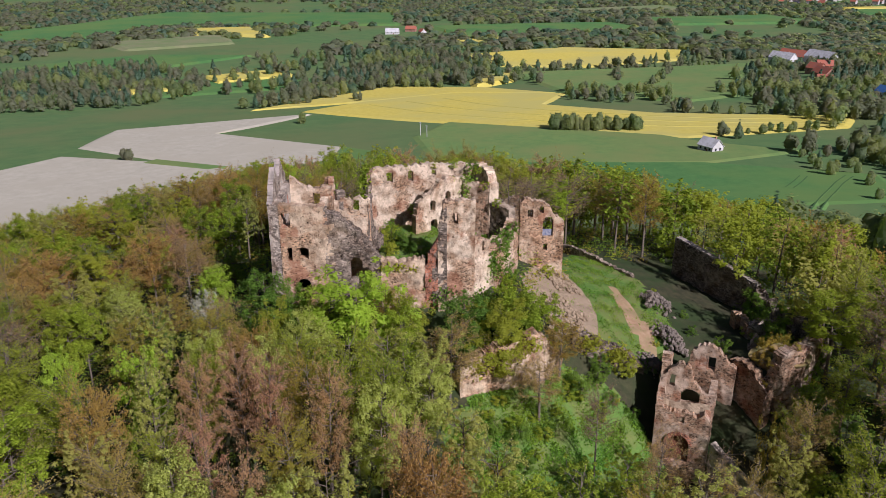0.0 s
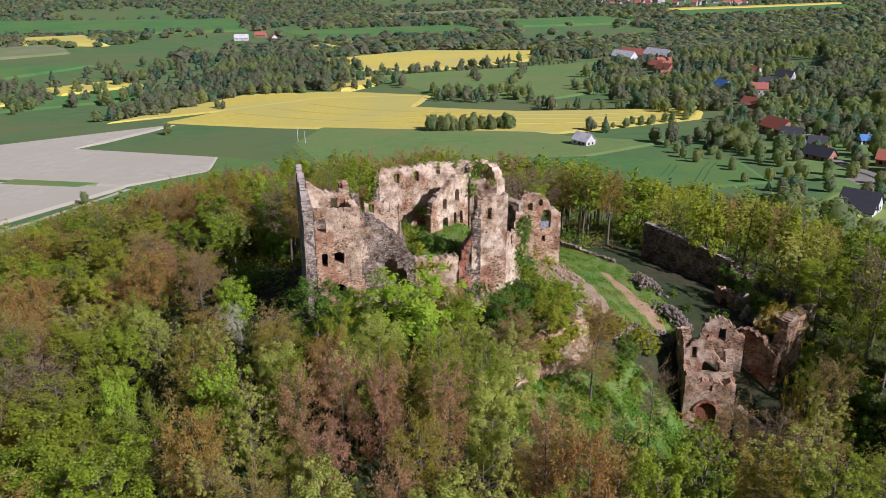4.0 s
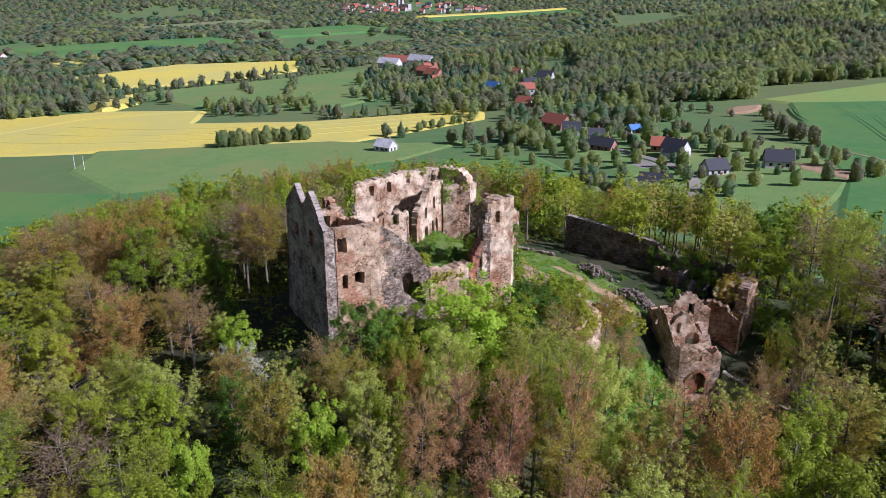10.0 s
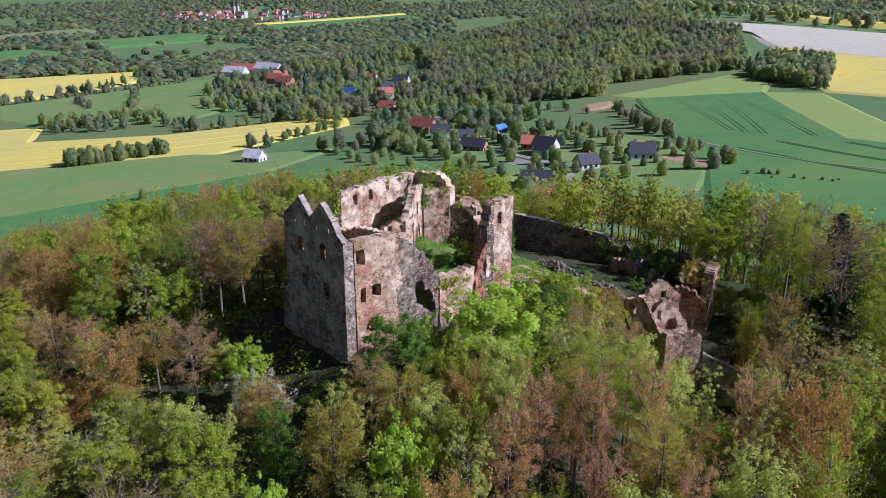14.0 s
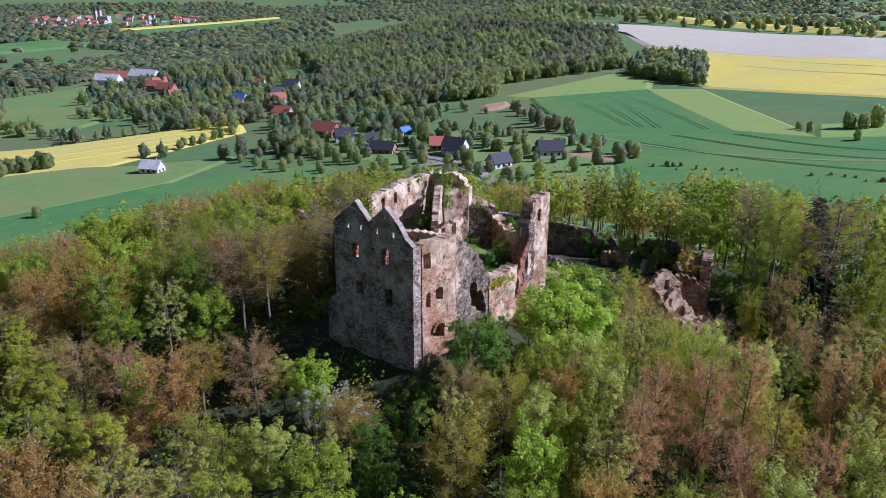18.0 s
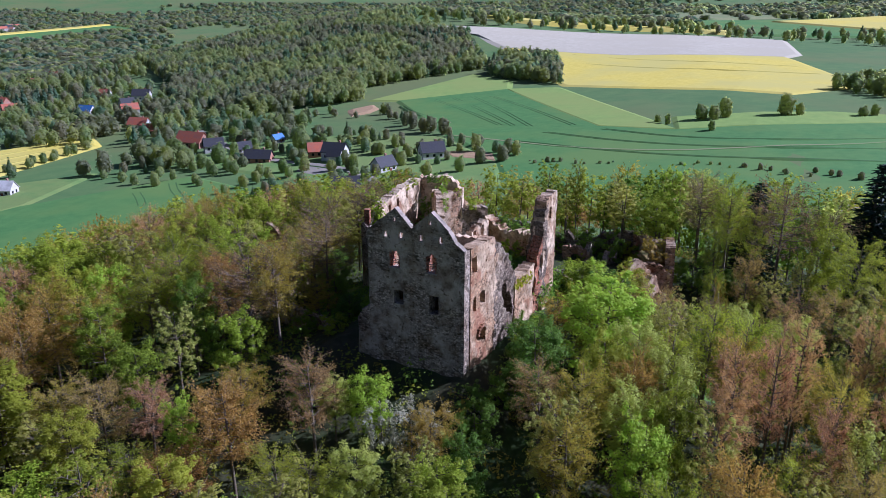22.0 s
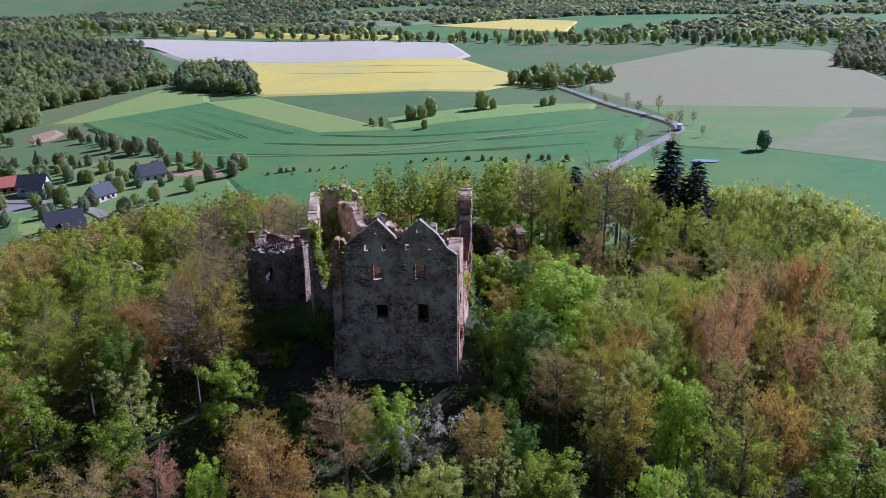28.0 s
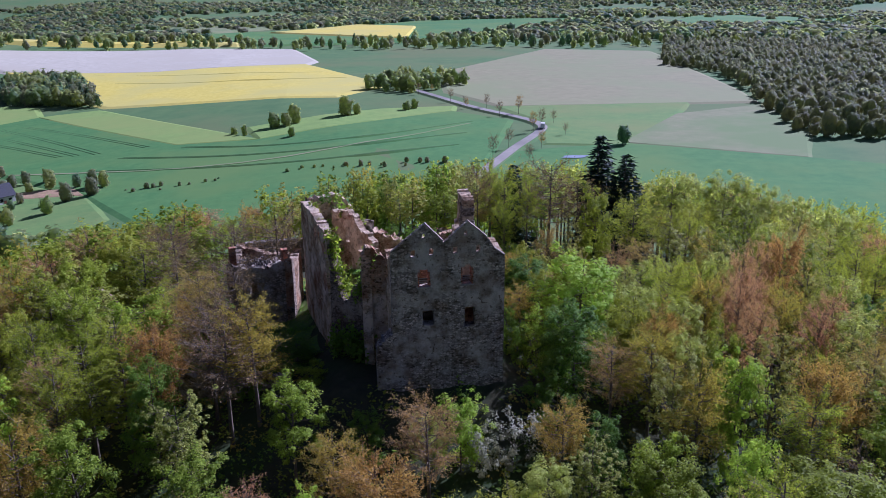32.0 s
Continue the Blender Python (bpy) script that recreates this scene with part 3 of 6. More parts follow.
    bmesh.ops.recalc_face_normals(bm, faces=bm.faces)
    return part(name, bm, mat, parent, label)


castle = tagged(new("castle_ruin"), "roofless ruined castle of pale rubble masonry on a wooded knoll", "ruin")
# gable wall faces -y; distance runs from its west end
gable_low = ruin_wall("gable_wall", (-10.1, 0), (0, 0), 1.15, -4.5, [(0, 10.45), (10.1, 10.45)],
          [(2.33, 3.45, 7.85, 9.6, 0.45), (6.16, 7.27, 7.9, 9.85, 0.45), (2.7, 3.75, 4.3, 5.7, 0), (6.5, 7.47, 3.95, 5.8, 0)], GREY_STONE, castle, "grey gable wall with window openings", 0.24, 0.05, 0.02, 0.35)
gable_high = ruin_wall("gable_top", (-10.1, 0.02), (0, 0.02), 0.5, 10.43,
          [(0, 11.2), (0.3, 11.6), (2.97, 13.75), (4.65, 12.0), (6.7, 13.8), (8.5, 12.2), (9.1, 11.2), (10.1, 10.6)],
          [(1.75, 2.15, 10.75, 11.4, 0), (3.35, 3.75, 10.8, 11.45, 0), (5.47, 5.87, 10.9, 11.55, 0), (7.5, 7.9, 10.9, 11.6, 0),
           (2.72, 3.02, 12.35, 12.8, 0), (6.46, 6.76, 12.5, 13.0, 0)], GREY_STONE, castle, "grey twin-peaked gable", 0.2, 0.04, 0.06)
# battered foot at the west end of the gable
ruin_wall("wall_foot", (-11.6, 0.15), (-10.0, 0.1), 1.6, -4.5, [(0, 2.0), (0.5, 2.9), (1.6, 3.6)], [], GREY_STONE, castle, "", 0.28, 0.06, 0.15, 0.3)
# east wall faces +x; distance runs from the south corner
tower_east = ruin_wall("east_wall", (0.08, 1.15), (0.35, 6.0), 1.2, -4.0, [(0, 10.5), (4.85, 10.3)],
          [(0.2, 1.2, 7.9, 9.55, 0), (1.95, 3.0, 4.3, 5.65, 0.5), (0.6, 1.2, 4.0, 5.55, 0), (1.45, 3.1, 0.3, 2.0, 0.8), (3.0, 3.2, 8.35, 8.6, 0)], STONE, castle, "sunlit rubble wall with plaster remains", 0.24, 0.06, 0.1, 0.2)
ruin_wall("broken_east_wall", (0.25, 6.0), (0.2, 12.0), 1.4, -4.0, [(0, 10.1), (0.8, 9.6), (1.5, 9.2), (3.2, 8.0), (4.6, 6.7), (5.4, 5.0), (6.0, 4.0)],
          [(2.6, 4.0, 1.6, 4.3, 0.9), (3.5, 5.0, 0.8, 3.1, 0.7), (4.4, 5.4, 0.2, 1.6, 0.4)], RUBBLE, castle, "broken wall of dark basalt rubble", 0.3, 0.2, 0.35)
ruin_wall("low_east_wall", (0.2, 12.0), (0.5, 16.9), 1.3, -4.0, [(0, 4.0), (2, 3.8), (3.5, 4.0), (4.9, 4.3)], [], STONE, castle, "low wall below the courtyard", 0.3, 0.12, 0.25, 0.5)
ruin_wall("brick_breach", (0.6, 16.9), (0.8, 18.3), 1.2, -4.0, [(0, 3.6), (0.6, 5.2), (1.4, 6.8)], [], BRICK, castle, "breach of red brick", 0.26, 0.15, 0.3)
ruin_wall("east_pillar", (0.9, 18.3), (0.9, 22.4), 1.25, -4.5, [(0, 5.4), (0.35, 7.4), (0.55, 10.5), (0.9, 10.95), (2.2, 10.9), (4.1, 10.95)],
          [(1.7, 2.2, 8.3, 9.6, 0)], PLASTER, castle, "tall plastered wall stump", 0.28, 0.09, 0.3, 0.6)
ruin_wall("pillar_core", (0.72, 17.7), (0.98, 19.3), 1.5, -1.0, [(0, 3.4), (0.35, 5.0), (0.6, 6.6), (0.8, 8.6), (1.0, 10.0), (1.6, 10.3)], [], RUBBLE, castle, "ragged dark core of the broken wall", 0.24, 0.2, 0.4)
ruin_wall("pillar_return", (0.9, 22.35), (-1.0, 22.5), 1.0, -4.5, [(0, 10.9), (0.6, 10.2), (1.1, 8.0), (1.9, 6.4)], [], STONE, castle, "", 0.3, 0.1, 0.4)
ruin_wall("pillar_spur", (-1.3, 19.0), (0.0, 18.9), 0.7, 0.5, [(0, 4.6), (0.5, 6.6), (0.9, 8.4), (1.3, 10.4)], [], RUBBLE, castle, "", 0.28, 0.12, 0.35)
ruin_wall("round_stub", (0.6, 22.4), (-2.2, 25.2), 1.4, -5.5, [(0, 6.5), (1.0, 6.2), (2.6, 5.6), (4.0, 4.6)], [(1.3, 1.7, 4.6, 5.7, 0)], PLASTER, castle, "low plastered wall stub with a slit", 0.28, 0.1, 0.35, 0.6)
ruin_wall("ivy_wall", (-2.2, 25.2), (-9.6, 28.6), 1.4, -5.5, [(0, 4.4), (2, 5.0), (4, 4.2), (8.1, 5.4)], [], STONE, castle, "ivy-grown broken wall", 0.32, 0.14, 0.45, 0.5)
ruin_wall("west_wall", (-14.7, 9.9), (-17.2, 24.0), 0.95, -3.0, [(0, 9.8), (0.8, 10.4), (7, 10.6), (14.3, 10.3)],
          [(2.6, 3.4, 8.4, 9.7, 0.4), (5.3, 6.0, 8.4, 9.8, 0.3), (8.4, 9.0, 9.0, 9.7, 0)], PLASTER, castle, "tall plastered west wall with two windows", 0.28, 0.08, 0.3)
ruin_wall("north_wall", (-17.3, 23.8), (-12.2, 25.2), 1.2, -2.0, [(0, 10.3), (3.8, 10.5), (5.2, 8.8)], [(2.5, 3.0, 9.0, 9.7, 0)], PLASTER, castle, "end wall with overgrown crest", 0.28, 0.08, 0.3)
ruin_wall("north_block", (-12.2, 25.3), (-9.7, 27.4), 1.2, -3.0, [(0, 6.7), (1.2, 6.8), (3.2, 6.5)], [], RUBBLE, castle, "dark broken wall block", 0.28, 0.1, 0.25)
ruin_wall("inner_wall", (-9.8, 16.0), (-14.1, 22.4), 0.75, 0.0, [(0, 5.2), (0.4, 7.4), (1.2, 7.9), (2.2, 8.1), (3.0, 8.6), (3.5, 9.6), (5.0, 9.9), (6.2, 9.6), (7.7, 9.4)],
          [(2.2, 3.0, 5.7, 7.2, 0.3), (4.5, 5.3, 6.3, 8.0, 0.35), (2.3, 3.3, 3.0, 4.7, 0.5), (4.3, 4.8, 3.2, 5.0, 0.3), (5.5, 6.0, 3.2, 5.0, 0.3)], PLASTER, castle, "cross wall with lit windows and a doorway", 0.17, 0.07, 0.3)
ruin_wall("chamber_wall", (-2.5, 6.9), (-2.4, 10.9), 0.55, -1.0, [(0, 10.0), (0.9, 10.5), (1.8, 10.3), (3.0, 10.6), (4.0, 10.2)],
          [(0.5, 1.1, 8.9, 10.0, 0.2), (2.1, 2.8, 8.9, 10.1, 0.2), (1.2, 2.2, 6.0, 7.4, 0.4)], PLASTER, castle, "inner wall with two window openings", 0.24, 0.08, 0.35)
ruin_wall("chamber_return", (-2.4, 10.7), (-6.5, 12.2), 0.9, 0.0, [(0, 10.4), (0.8, 9.0), (1.6, 6.8), (3.0, 5.2), (4.4, 4.8)], [(1.7, 2.6, 3.2, 4.8, 0.4)], RUBBLE, castle, "", 0.28, 0.12, 0.4)
ruin_wall("dark_block", (-13.5, 22.0), (-12.2, 25.3), 0.7, 0.0, [(0, 9.0), (3.5, 8.9)], [], REDDISH, castle, "dark reddish block of wall", 0.26, 0.1, 0.15)
ruin_wall("tower_north_wall", (-0.9, 6.0), (-11.6, 6.2), 0.7, -3.5, [(0, 10.3), (2.5, 10.1), (4.4, 9.7), (6.5, 9.0), (9.0, 8.8), (10.0, 9.6), (10.7, 10.3)],
          [(2.3, 3.1, 8.2, 9.3, 0.35), (6.0, 7.0, 5.0, 6.8, 0.3)], PLASTER, castle, "north wall of the roofless tower", 0.26, 0.08, 0.3)
ruin_wall("tower_west_wall", (-10.1, 6.0), (-10.1, 1.1), 1.0, -4.0, [(0, 9.8), (2.2, 9.7), (3.2, 9.9), (4.9, 11.2)], [(1.4, 2.2, 7.4, 9.0, 0.3)], PLASTER, castle, "west wall of the roofless tower", 0.26, 0.07, 0.25)
ruin_wall("corner_post", (-12.4, 5.1), (-11.5, 5.1), 1.0, -3.5, [(0, 9.6), (0.4, 10.4), (0.9, 10.2)], [], PLASTER, castle, "", 0.24, 0.06, 0.2)
ruin_wall("south_west_wall", (-15.6, 10.0), (-11.2, 5.8), 0.9, -4.5, [(0, 10.4), (0.5, 9.3), (1.0, 7.2), (1.5, 5.2), (2.0, 3.9), (2.6, 3.9), (3.4, 5.6), (4.4, 6.4), (4.7, 8.4), (6.1, 9.2)], [], RUBBLE, castle, "broken dark wall with a deep notch", 0.28, 0.1, 0.35, 0.7)
ruin_wall("graffiti_wall", (-15.3, 29.6), (-15.1, 35.4), 1.3, -6.5, [(0, 5.6), (0.8, 6.0), (3.2, 5.3), (4.0, 4.6), (4.6, 3.6), (5.8, 3.0)],
          [(3.0, 4.4, 0.8, 3.4, 0.7), (1.0, 1.7, 3.4, 4.5, 0.2), (2.5, 3.1, 4.0, 4.9, 0.2), (3.2, 3.7, -1.2, -0.3, 0)], STONE, castle, "outer ruin wall with an arched opening", 0.26, 0.08, 0.3, 0.3)
ruin_wall("graffiti_wall_return", (-15.1, 35.4), (-17.8, 35.8), 1.0, -6.5, [(0, 3.0), (1.2, 2.2), (2.7, 0.5)], [], STONE, castle, "", 0.3, 0.1, 0.3)


def box(bm, centre, size, turn=0.0, tilt=0.0):
    m = Matrix.Translation(centre) @ Matrix.Rotation(turn, 4, "Z") @ Matrix.Rotation(tilt, 4, "Y") @ Matrix.Diagonal((*size, 1))
    return bmesh.ops.create_cube(bm, size=1.0, matrix=m)


def coping(x0, z0, x1, z1):
    n = max(2, int(math.hypot(x1 - x0, z1 - z0) / 0.35))
    rnd = random.Random(int(x0 * 100))
    for k in range(n):
        f = (k + 0.5) / n
        bm = bmesh.new()
        box(bm, (x0 + (x1 - x0) * f, 0.27 + rnd.uniform(-0.03, 0.03), z0 + (z1 - z0) * f + 0.04), (math.hypot(x1 - x0, z1 - z0) / n * rnd.uniform(0.85, 1.04), 0.6, 0.07 + rnd.uniform(0, 0.03)), 0, math.atan2(z0 - z1, x1 - x0) + rnd.uniform(-0.06, 0.06))
        part("coping_stone", bm, PALE_STONE, gable_high)


# toothing where the tower wall was torn from its neighbour
tooth_rnd = random.Random(8)
for k in range(34):
    z = -2.6 + k * 0.37
    long = tooth_rnd.uniform(0.25, 1.15) * (1.0 if k % 3 else 0.5)
    bm = bmesh.new()
    box(bm, (-0.32 + tooth_rnd.uniform(-0.03, 0.05), 5.95 + long / 2, z), (1.24, long, 0.34), tooth_rnd.uniform(-0.03, 0.03), tooth_rnd.uniform(-0.03, 0.03))
    bmesh.ops.subdivide_edges(bm, edges=bm.edges[:], cuts=1)
    for v in bm.verts:
        v.co += Vector((tooth_rnd.uniform(-1, 1), tooth_rnd.uniform(-1, 1), tooth_rnd.uniform(-1, 1))) * 0.04
    part("tooth_stone", bm, STONE, tower_east)
# pale slabs on the sunward slopes only: the sunlit edge put into colour
for seg in ((-7.1, 13.72, -5.5, 12.05), (-3.35, 13.75, -1.62, 12.25), (-1.62, 12.2, -1.0, 11.25), (-1.0, 11.2, 0.0, 10.5)):
    coping(*seg)
for x0, x1, z0, z1 in ((-7.77, -6.65, 7.85, 9.6), (-3.94, -2.83, 7.9, 9.85)):
    frame_ob = bmesh.new()
    box(frame_ob, ((x0 + x1) / 2, 0.12, z0 + 0.05), (x1 - x0 + 0.1, 0.35, 0.14))
    part("window_sill", frame_ob, PALE_STONE, gable_low, "pale window sill")
    for zb in (0.45, 0.62, 0.8):
        bar = bmesh.new()
        box(bar, ((x0 + x1) / 2, 0.35, z0 + zb), (x1 - x0, 0.05, 0.05))
        part("window_rail", bar, PALE_STONE, gable_low, "pale wooden safety rail")
    for side in (x0 + 0.06, x1 - 0.06):
        for k in range(7):
            jamb = bmesh.new()
            box(jamb, (side, 0.55, z0 + 0.12 + k * 0.22), (0.13 + 0.04 * (k % 2), 1.05, 0.19))
            part("jamb_brick", jamb, BRICK, gable_low)
for y0, y1, z1 in ((2.55, 4.35, 2.05),):
    c, half = (y0 + y1) / 2, (y1 - y0) / 2
    for k in range(9):
        bm = bmesh.new()
        a = math.pi * (k + 0.5) / 9
        m = Matrix.Translation((0.27, c + math.cos(a) * half * 1.02, z1 - 0.75 + math.sin(a) * 0.85)) @ Matrix.Rotation(a - math.pi / 2, 4, "X") @ Matrix.Diagonal((0.3, 0.22, 0.3, 1))
        bmesh.ops.create_cube(bm, size=1.0, matrix=m)
        part("arch_brick", bm, REDDISH, tower_east)
# slab added inside the tower so that the lower window openings stay dark
bm = bmesh.new()
bmesh.ops.create_grid(bm, x_segments=26, y_segments=16, size=1.0, matrix=Matrix.Translation((-5.1, 3.6, 6.7)) @ Matrix.Diagonal((4.2, 2.5, 1, 1)))
for v in bm.verts:
    v.co.z += 0.25 * noise.noise(v.co * 1.1) + 0.12 * noise.noise(v.co * 3.7)
bmesh.ops.solidify(bm, geom=bm.faces[:], thickness=0.5)
part("storey_floor", bm, RUBBLE, castle, "added rubble slab that keeps the lower windows dark")
bm = bmesh.new()
box(bm, (-15.5, 33.3, 1.2), (0.06, 1.3, 1.0))
part("sprayed_panel", bm, GRAFFITI, castle, "wall patch sprayed blue and white")



# ---- gatehouse and outer ward ----
gate = tagged(new("gatehouse_ruin"), "ruined gatehouse of reddish rubble with an arched gate", "ruin")
gate_front = ruin_wall("front_wall", (10.7, 40.9), (12.7, 46.1), 0.9, -17.5, [(0, -8.5), (0.5, -8.9), (1.6, -9.3), (3.2, -9.2), (4.2, -9.6), (5.0, -9.0), (5.57, -9.9)],
          [(2.45, 3.0, -10.55, -9.85, 0), (1.45, 3.75, -15.2, -11.9, 1.15)], REDDISH, gate, "reddish front wall with a gate arch", 0.22, 0.07, 0.22, 0.25)
ruin_wall("upper_wall", (7.4, 42.2), (9.4, 47.4), 0.8, -14.5, [(0, -7.6), (0.5, -6.9), (1.1, -6.0), (1.9, -5.4), (2.7, -5.4), (3.2, -6.0), (3.5, -7.4), (4.3, -8.3), (5.0, -8.9), (5.57, -9.5)],
          [(0.95, 1.6, -8.3, -6.9, 0), (2.35, 4.3, -10.2, -8.35, 0.7)], REDDISH, gate, "set-back storey wall with a round head and a breach", 0.2, 0.08, 0.22)
ruin_wall("south_side_wall", (7.4, 42.2), (10.7, 40.9), 0.7, -16.5, [(0, -7.2), (1.2, -7.9), (2.4, -8.7), (3.5, -8.6)], [], REDDISH, gate, "", 0.26, 0.09, 0.25)
ruin_wall("south_wall", (1.8, 44.4), (7.4, 42.2), 1.0, -14.5, [(0, -7.2), (1.8, -6.6), (3.0, -5.7), (4.4, -5.5), (5.3, -6.4), (6.0, -7.0)], [(2.2, 2.9, -8.6, -7.4, 0)], REDDISH, gate, "", 0.26, 0.1, 0.3)
ruin_wall("inner_cross_wall", (4.0, 46.6), (6.4, 51.0), 0.8, -14.5, [(0, -6.4), (0.9, -5.2), (2.0, -4.9), (3.2, -5.5), (4.2, -6.9), (5.0, -7.2)], [(2.0, 2.8, -8.0, -6.4, 0.3)], REDDISH, gate, "round-topped inner wall", 0.24, 0.1, 0.25)
ruin_wall("north_side_wall", (12.7, 46.1), (6.8, 49.0), 0.8, -16.5, [(0, -9.9), (1.4, -9.4), (2.6, -10.2), (4.2, -9.0), (6.6, -8.2)], [], REDDISH, gate, "", 0.26, 0.1, 0.35)
bm = bmesh.new()
bmesh.ops.create_grid(bm, x_segments=14, y_segments=16, size=1.0, matrix=Matrix.Translation((10.1, 44.2, -9.9)) @ Matrix.Rotation(-0.367, 4, "Z") @ Matrix.Diagonal((1.55, 2.6, 1, 1)))
for v in bm.verts:
    v.co.z += 0.35 * noise.noise(v.co * 0.9) + 0.14 * noise.noise(v.co * 3.1)
bmesh.ops.solidify(bm, geom=bm.faces[:], thickness=0.5)
part("vault_top", bm, GRAVEL, gate, "rubble-strewn vault over the gateway")
for k in range(8):
    bm = bmesh.new()
    off = 1.56 + 0.28 * k
    high = 2.2 + 1.0 * math.sin(math.pi * (k + 0.5) / 8)
    box(bm, (10.7 + 0.359 * off - 0.45, 40.9 + 0.933 * off + 0.17, -15.2 + high / 2), (0.08, 0.26, high), -0.367)
    part("gate_board", bm, DOOR_WOOD, gate_front, "weathered red-brown board")
for k in range(13):
    bm = bmesh.new()
    a = math.pi * (k + 0.5) / 13
    along = 2.6 - math.cos(a) * 1.28
    m = Matrix.Translation((10.7 + 0.359 * along + 0.06, 40.9 + 0.933 * along - 0.02, -13.05 + math.sin(a) * 1.25)) @ Matrix.Rotation(-0.367, 4, "Z") @ Matrix.Rotation(math.pi / 2 - a, 4, "X") @ Matrix.Diagonal((0.3, 0.28, 0.34, 1))
    bmesh.ops.create_cube(bm, size=1.0, matrix=m)
    part("arch_brick", bm, BRICK, gate_front)

bastion = tagged(new("bastion_ruin"), "tall broken bastion wall overgrown with dry bushes", "ruin")
ruin_wall("bastion_wall", (9.4, 53.2), (8.2, 57.4), 1.3, -17.0, [(0, -8.6), (0.5, -7.9), (1.0, -6.4), (1.5, -4.6), (2.2, -3.8), (4.4, -3.9)], [(0.9, 1.4, -15.0, -9.4, 0.3)], REDDISH, bastion, "lit wall with a tall slit", 0.26, 0.12, 0.35)
ruin_wall("bastion_back", (8.2, 57.4), (2.2, 62.9), 1.6, -16.0, [(0, -4.0), (3.0, -5.0), (8.1, -5.6)], [], REDDISH, bastion, "", 0.34, 0.15, 0.4)
ruin_wall("bastion_flank", (4.6, 50.8), (9.4, 53.2), 1.2, -16.0, [(0, -7.0), (1.6, -6.3), (3.4, -6.9), (4.4, -7.8), (5.4, -8.6)], [], REDDISH, bastion, "", 0.28, 0.12, 0.35)
bm = bmesh.new()
bmesh.ops.create_icosphere(bm, subdivisions=4, radius=1.0)
for v in bm.verts:
    n = noise.noise(v.co * 2.2) * 0.22
    v.co = Vector((5.8 + v.co.x * (2.3 + n * 4), 56.2 + v.co.y * (3.2 + n * 4), -6.4 + v.co.z * 1.4 + n * 2.0))
part("turf_cap", bm, DRY_TURF, bastion, "mound of dry orange grass")

# dark rubble puts the shade on this wall into its stone colour
curtain = tagged(new("curtain_wall"), "long curtain wall coloured dark for its shade, with a pale coping", "wall")
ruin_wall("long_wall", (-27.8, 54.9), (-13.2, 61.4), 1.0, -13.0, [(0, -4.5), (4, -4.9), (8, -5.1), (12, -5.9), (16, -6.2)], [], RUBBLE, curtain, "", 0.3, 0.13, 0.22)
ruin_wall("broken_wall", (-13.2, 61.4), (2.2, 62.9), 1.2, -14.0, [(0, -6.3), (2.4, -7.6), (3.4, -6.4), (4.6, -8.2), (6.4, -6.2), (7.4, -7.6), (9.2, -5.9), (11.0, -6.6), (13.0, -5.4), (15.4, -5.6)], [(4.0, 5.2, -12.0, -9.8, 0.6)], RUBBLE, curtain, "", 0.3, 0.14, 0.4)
for k in range(34):
    f = (k + 0.5) / 34
    bm = bmesh.new()
    box(bm, (-27.9 + 14.4 * f, 54.9 + 6.5 * f + 0.45, -4.42 - 1.75 * f ** 1.3 + 0.03 * (k % 3)), (0.47, 0.85, 0.18), math.atan2(6.5, 14.6))
    part("coping_stone", bm, PALE_STONE, curtain)
cell_ruin = tagged(new("cellar_ruin"), "low roofless cellar walls inside the ward", "ruin")
ruin_wall("cellar_front", (-9.0, 56.4), (-4.6, 57.0), 0.8, -12.5, [(0, -7.6), (2, -7.2), (4.4, -7.9)], [(1.4, 3.0, -10.6, -8.6, 0.6)], REDDISH, cell_ruin, "", 0.3, 0.1, 0.3)
ruin_wall("cellar_side", (-4.6, 57.0), (-5.0, 60.5), 0.8, -12.5, [(0, -7.9), (1.2, -6.6), (3.5, -7.4)], [], GREY_STONE, cell_ruin, "", 0.3, 0.1, 0.4)
ruin_wall("cellar_stub", (-1.6, 55.8), (-0.6, 58.8), 0.8, -13.5, [(0, -9.0), (0.8, -6.9), (1.6, -8.4), (3.1, -7.6)], [], GREY_STONE, cell_ruin, "", 0.28, 0.1, 0.4)

terrace = tagged(new("retaining_wall"), "pale broken retaining wall below the castle", "wall")
ruin_wall("upper_run", (11.8, 20.1), (8.9, 29.2), 1.4, -9.5, [(0, -2.8), (1.5, -2.3), (3.2, -1.8), (5.0, -1.5), (7.0, -1.2), (8.4, -0.7), (9.5, -1.4)], [], STONE, terrace, "sunlit pale rubble", 0.32, 0.16, 0.4, 0.5)
ruin_wall("end_return", (8.9, 29.2), (7.0, 31.4), 1.2, -9.5, [(0, -1.6), (1.2, -3.0), (2.9, -4.2)], [], STONE, terrace, "", 0.32, 0.14, 0.4)
ruin_wall("ward_run", (4.2, 33.0), (3.6, 41.6), 0.9, -13.0, [(0, -3.3), (2.0, -3.8), (4.0, -4.9), (6.0, -5.9), (7.6, -7.0), (8.6, -8.2)], [], RUBBLE, terrace, "", 0.32, 0.1, 0.25, 0.3)
low_edge = tagged(new("low_wall"), "low dark wall along the edge of the ward lawn", "wall")
ruin_wall("low_run", (-33.0, 38.2), (-20.5, 46.6), 0.6, -10.5, [(0, -7.0), (3, -6.6), (7, -6.7), (11, -7.1), (15, -7.3)], [], RUBBLE, low_edge, "", 0.32, 0.08, 0.22)
ramp_wall = tagged(new("ramp_wall"), "low dark parapet running down from the gate", "wall")
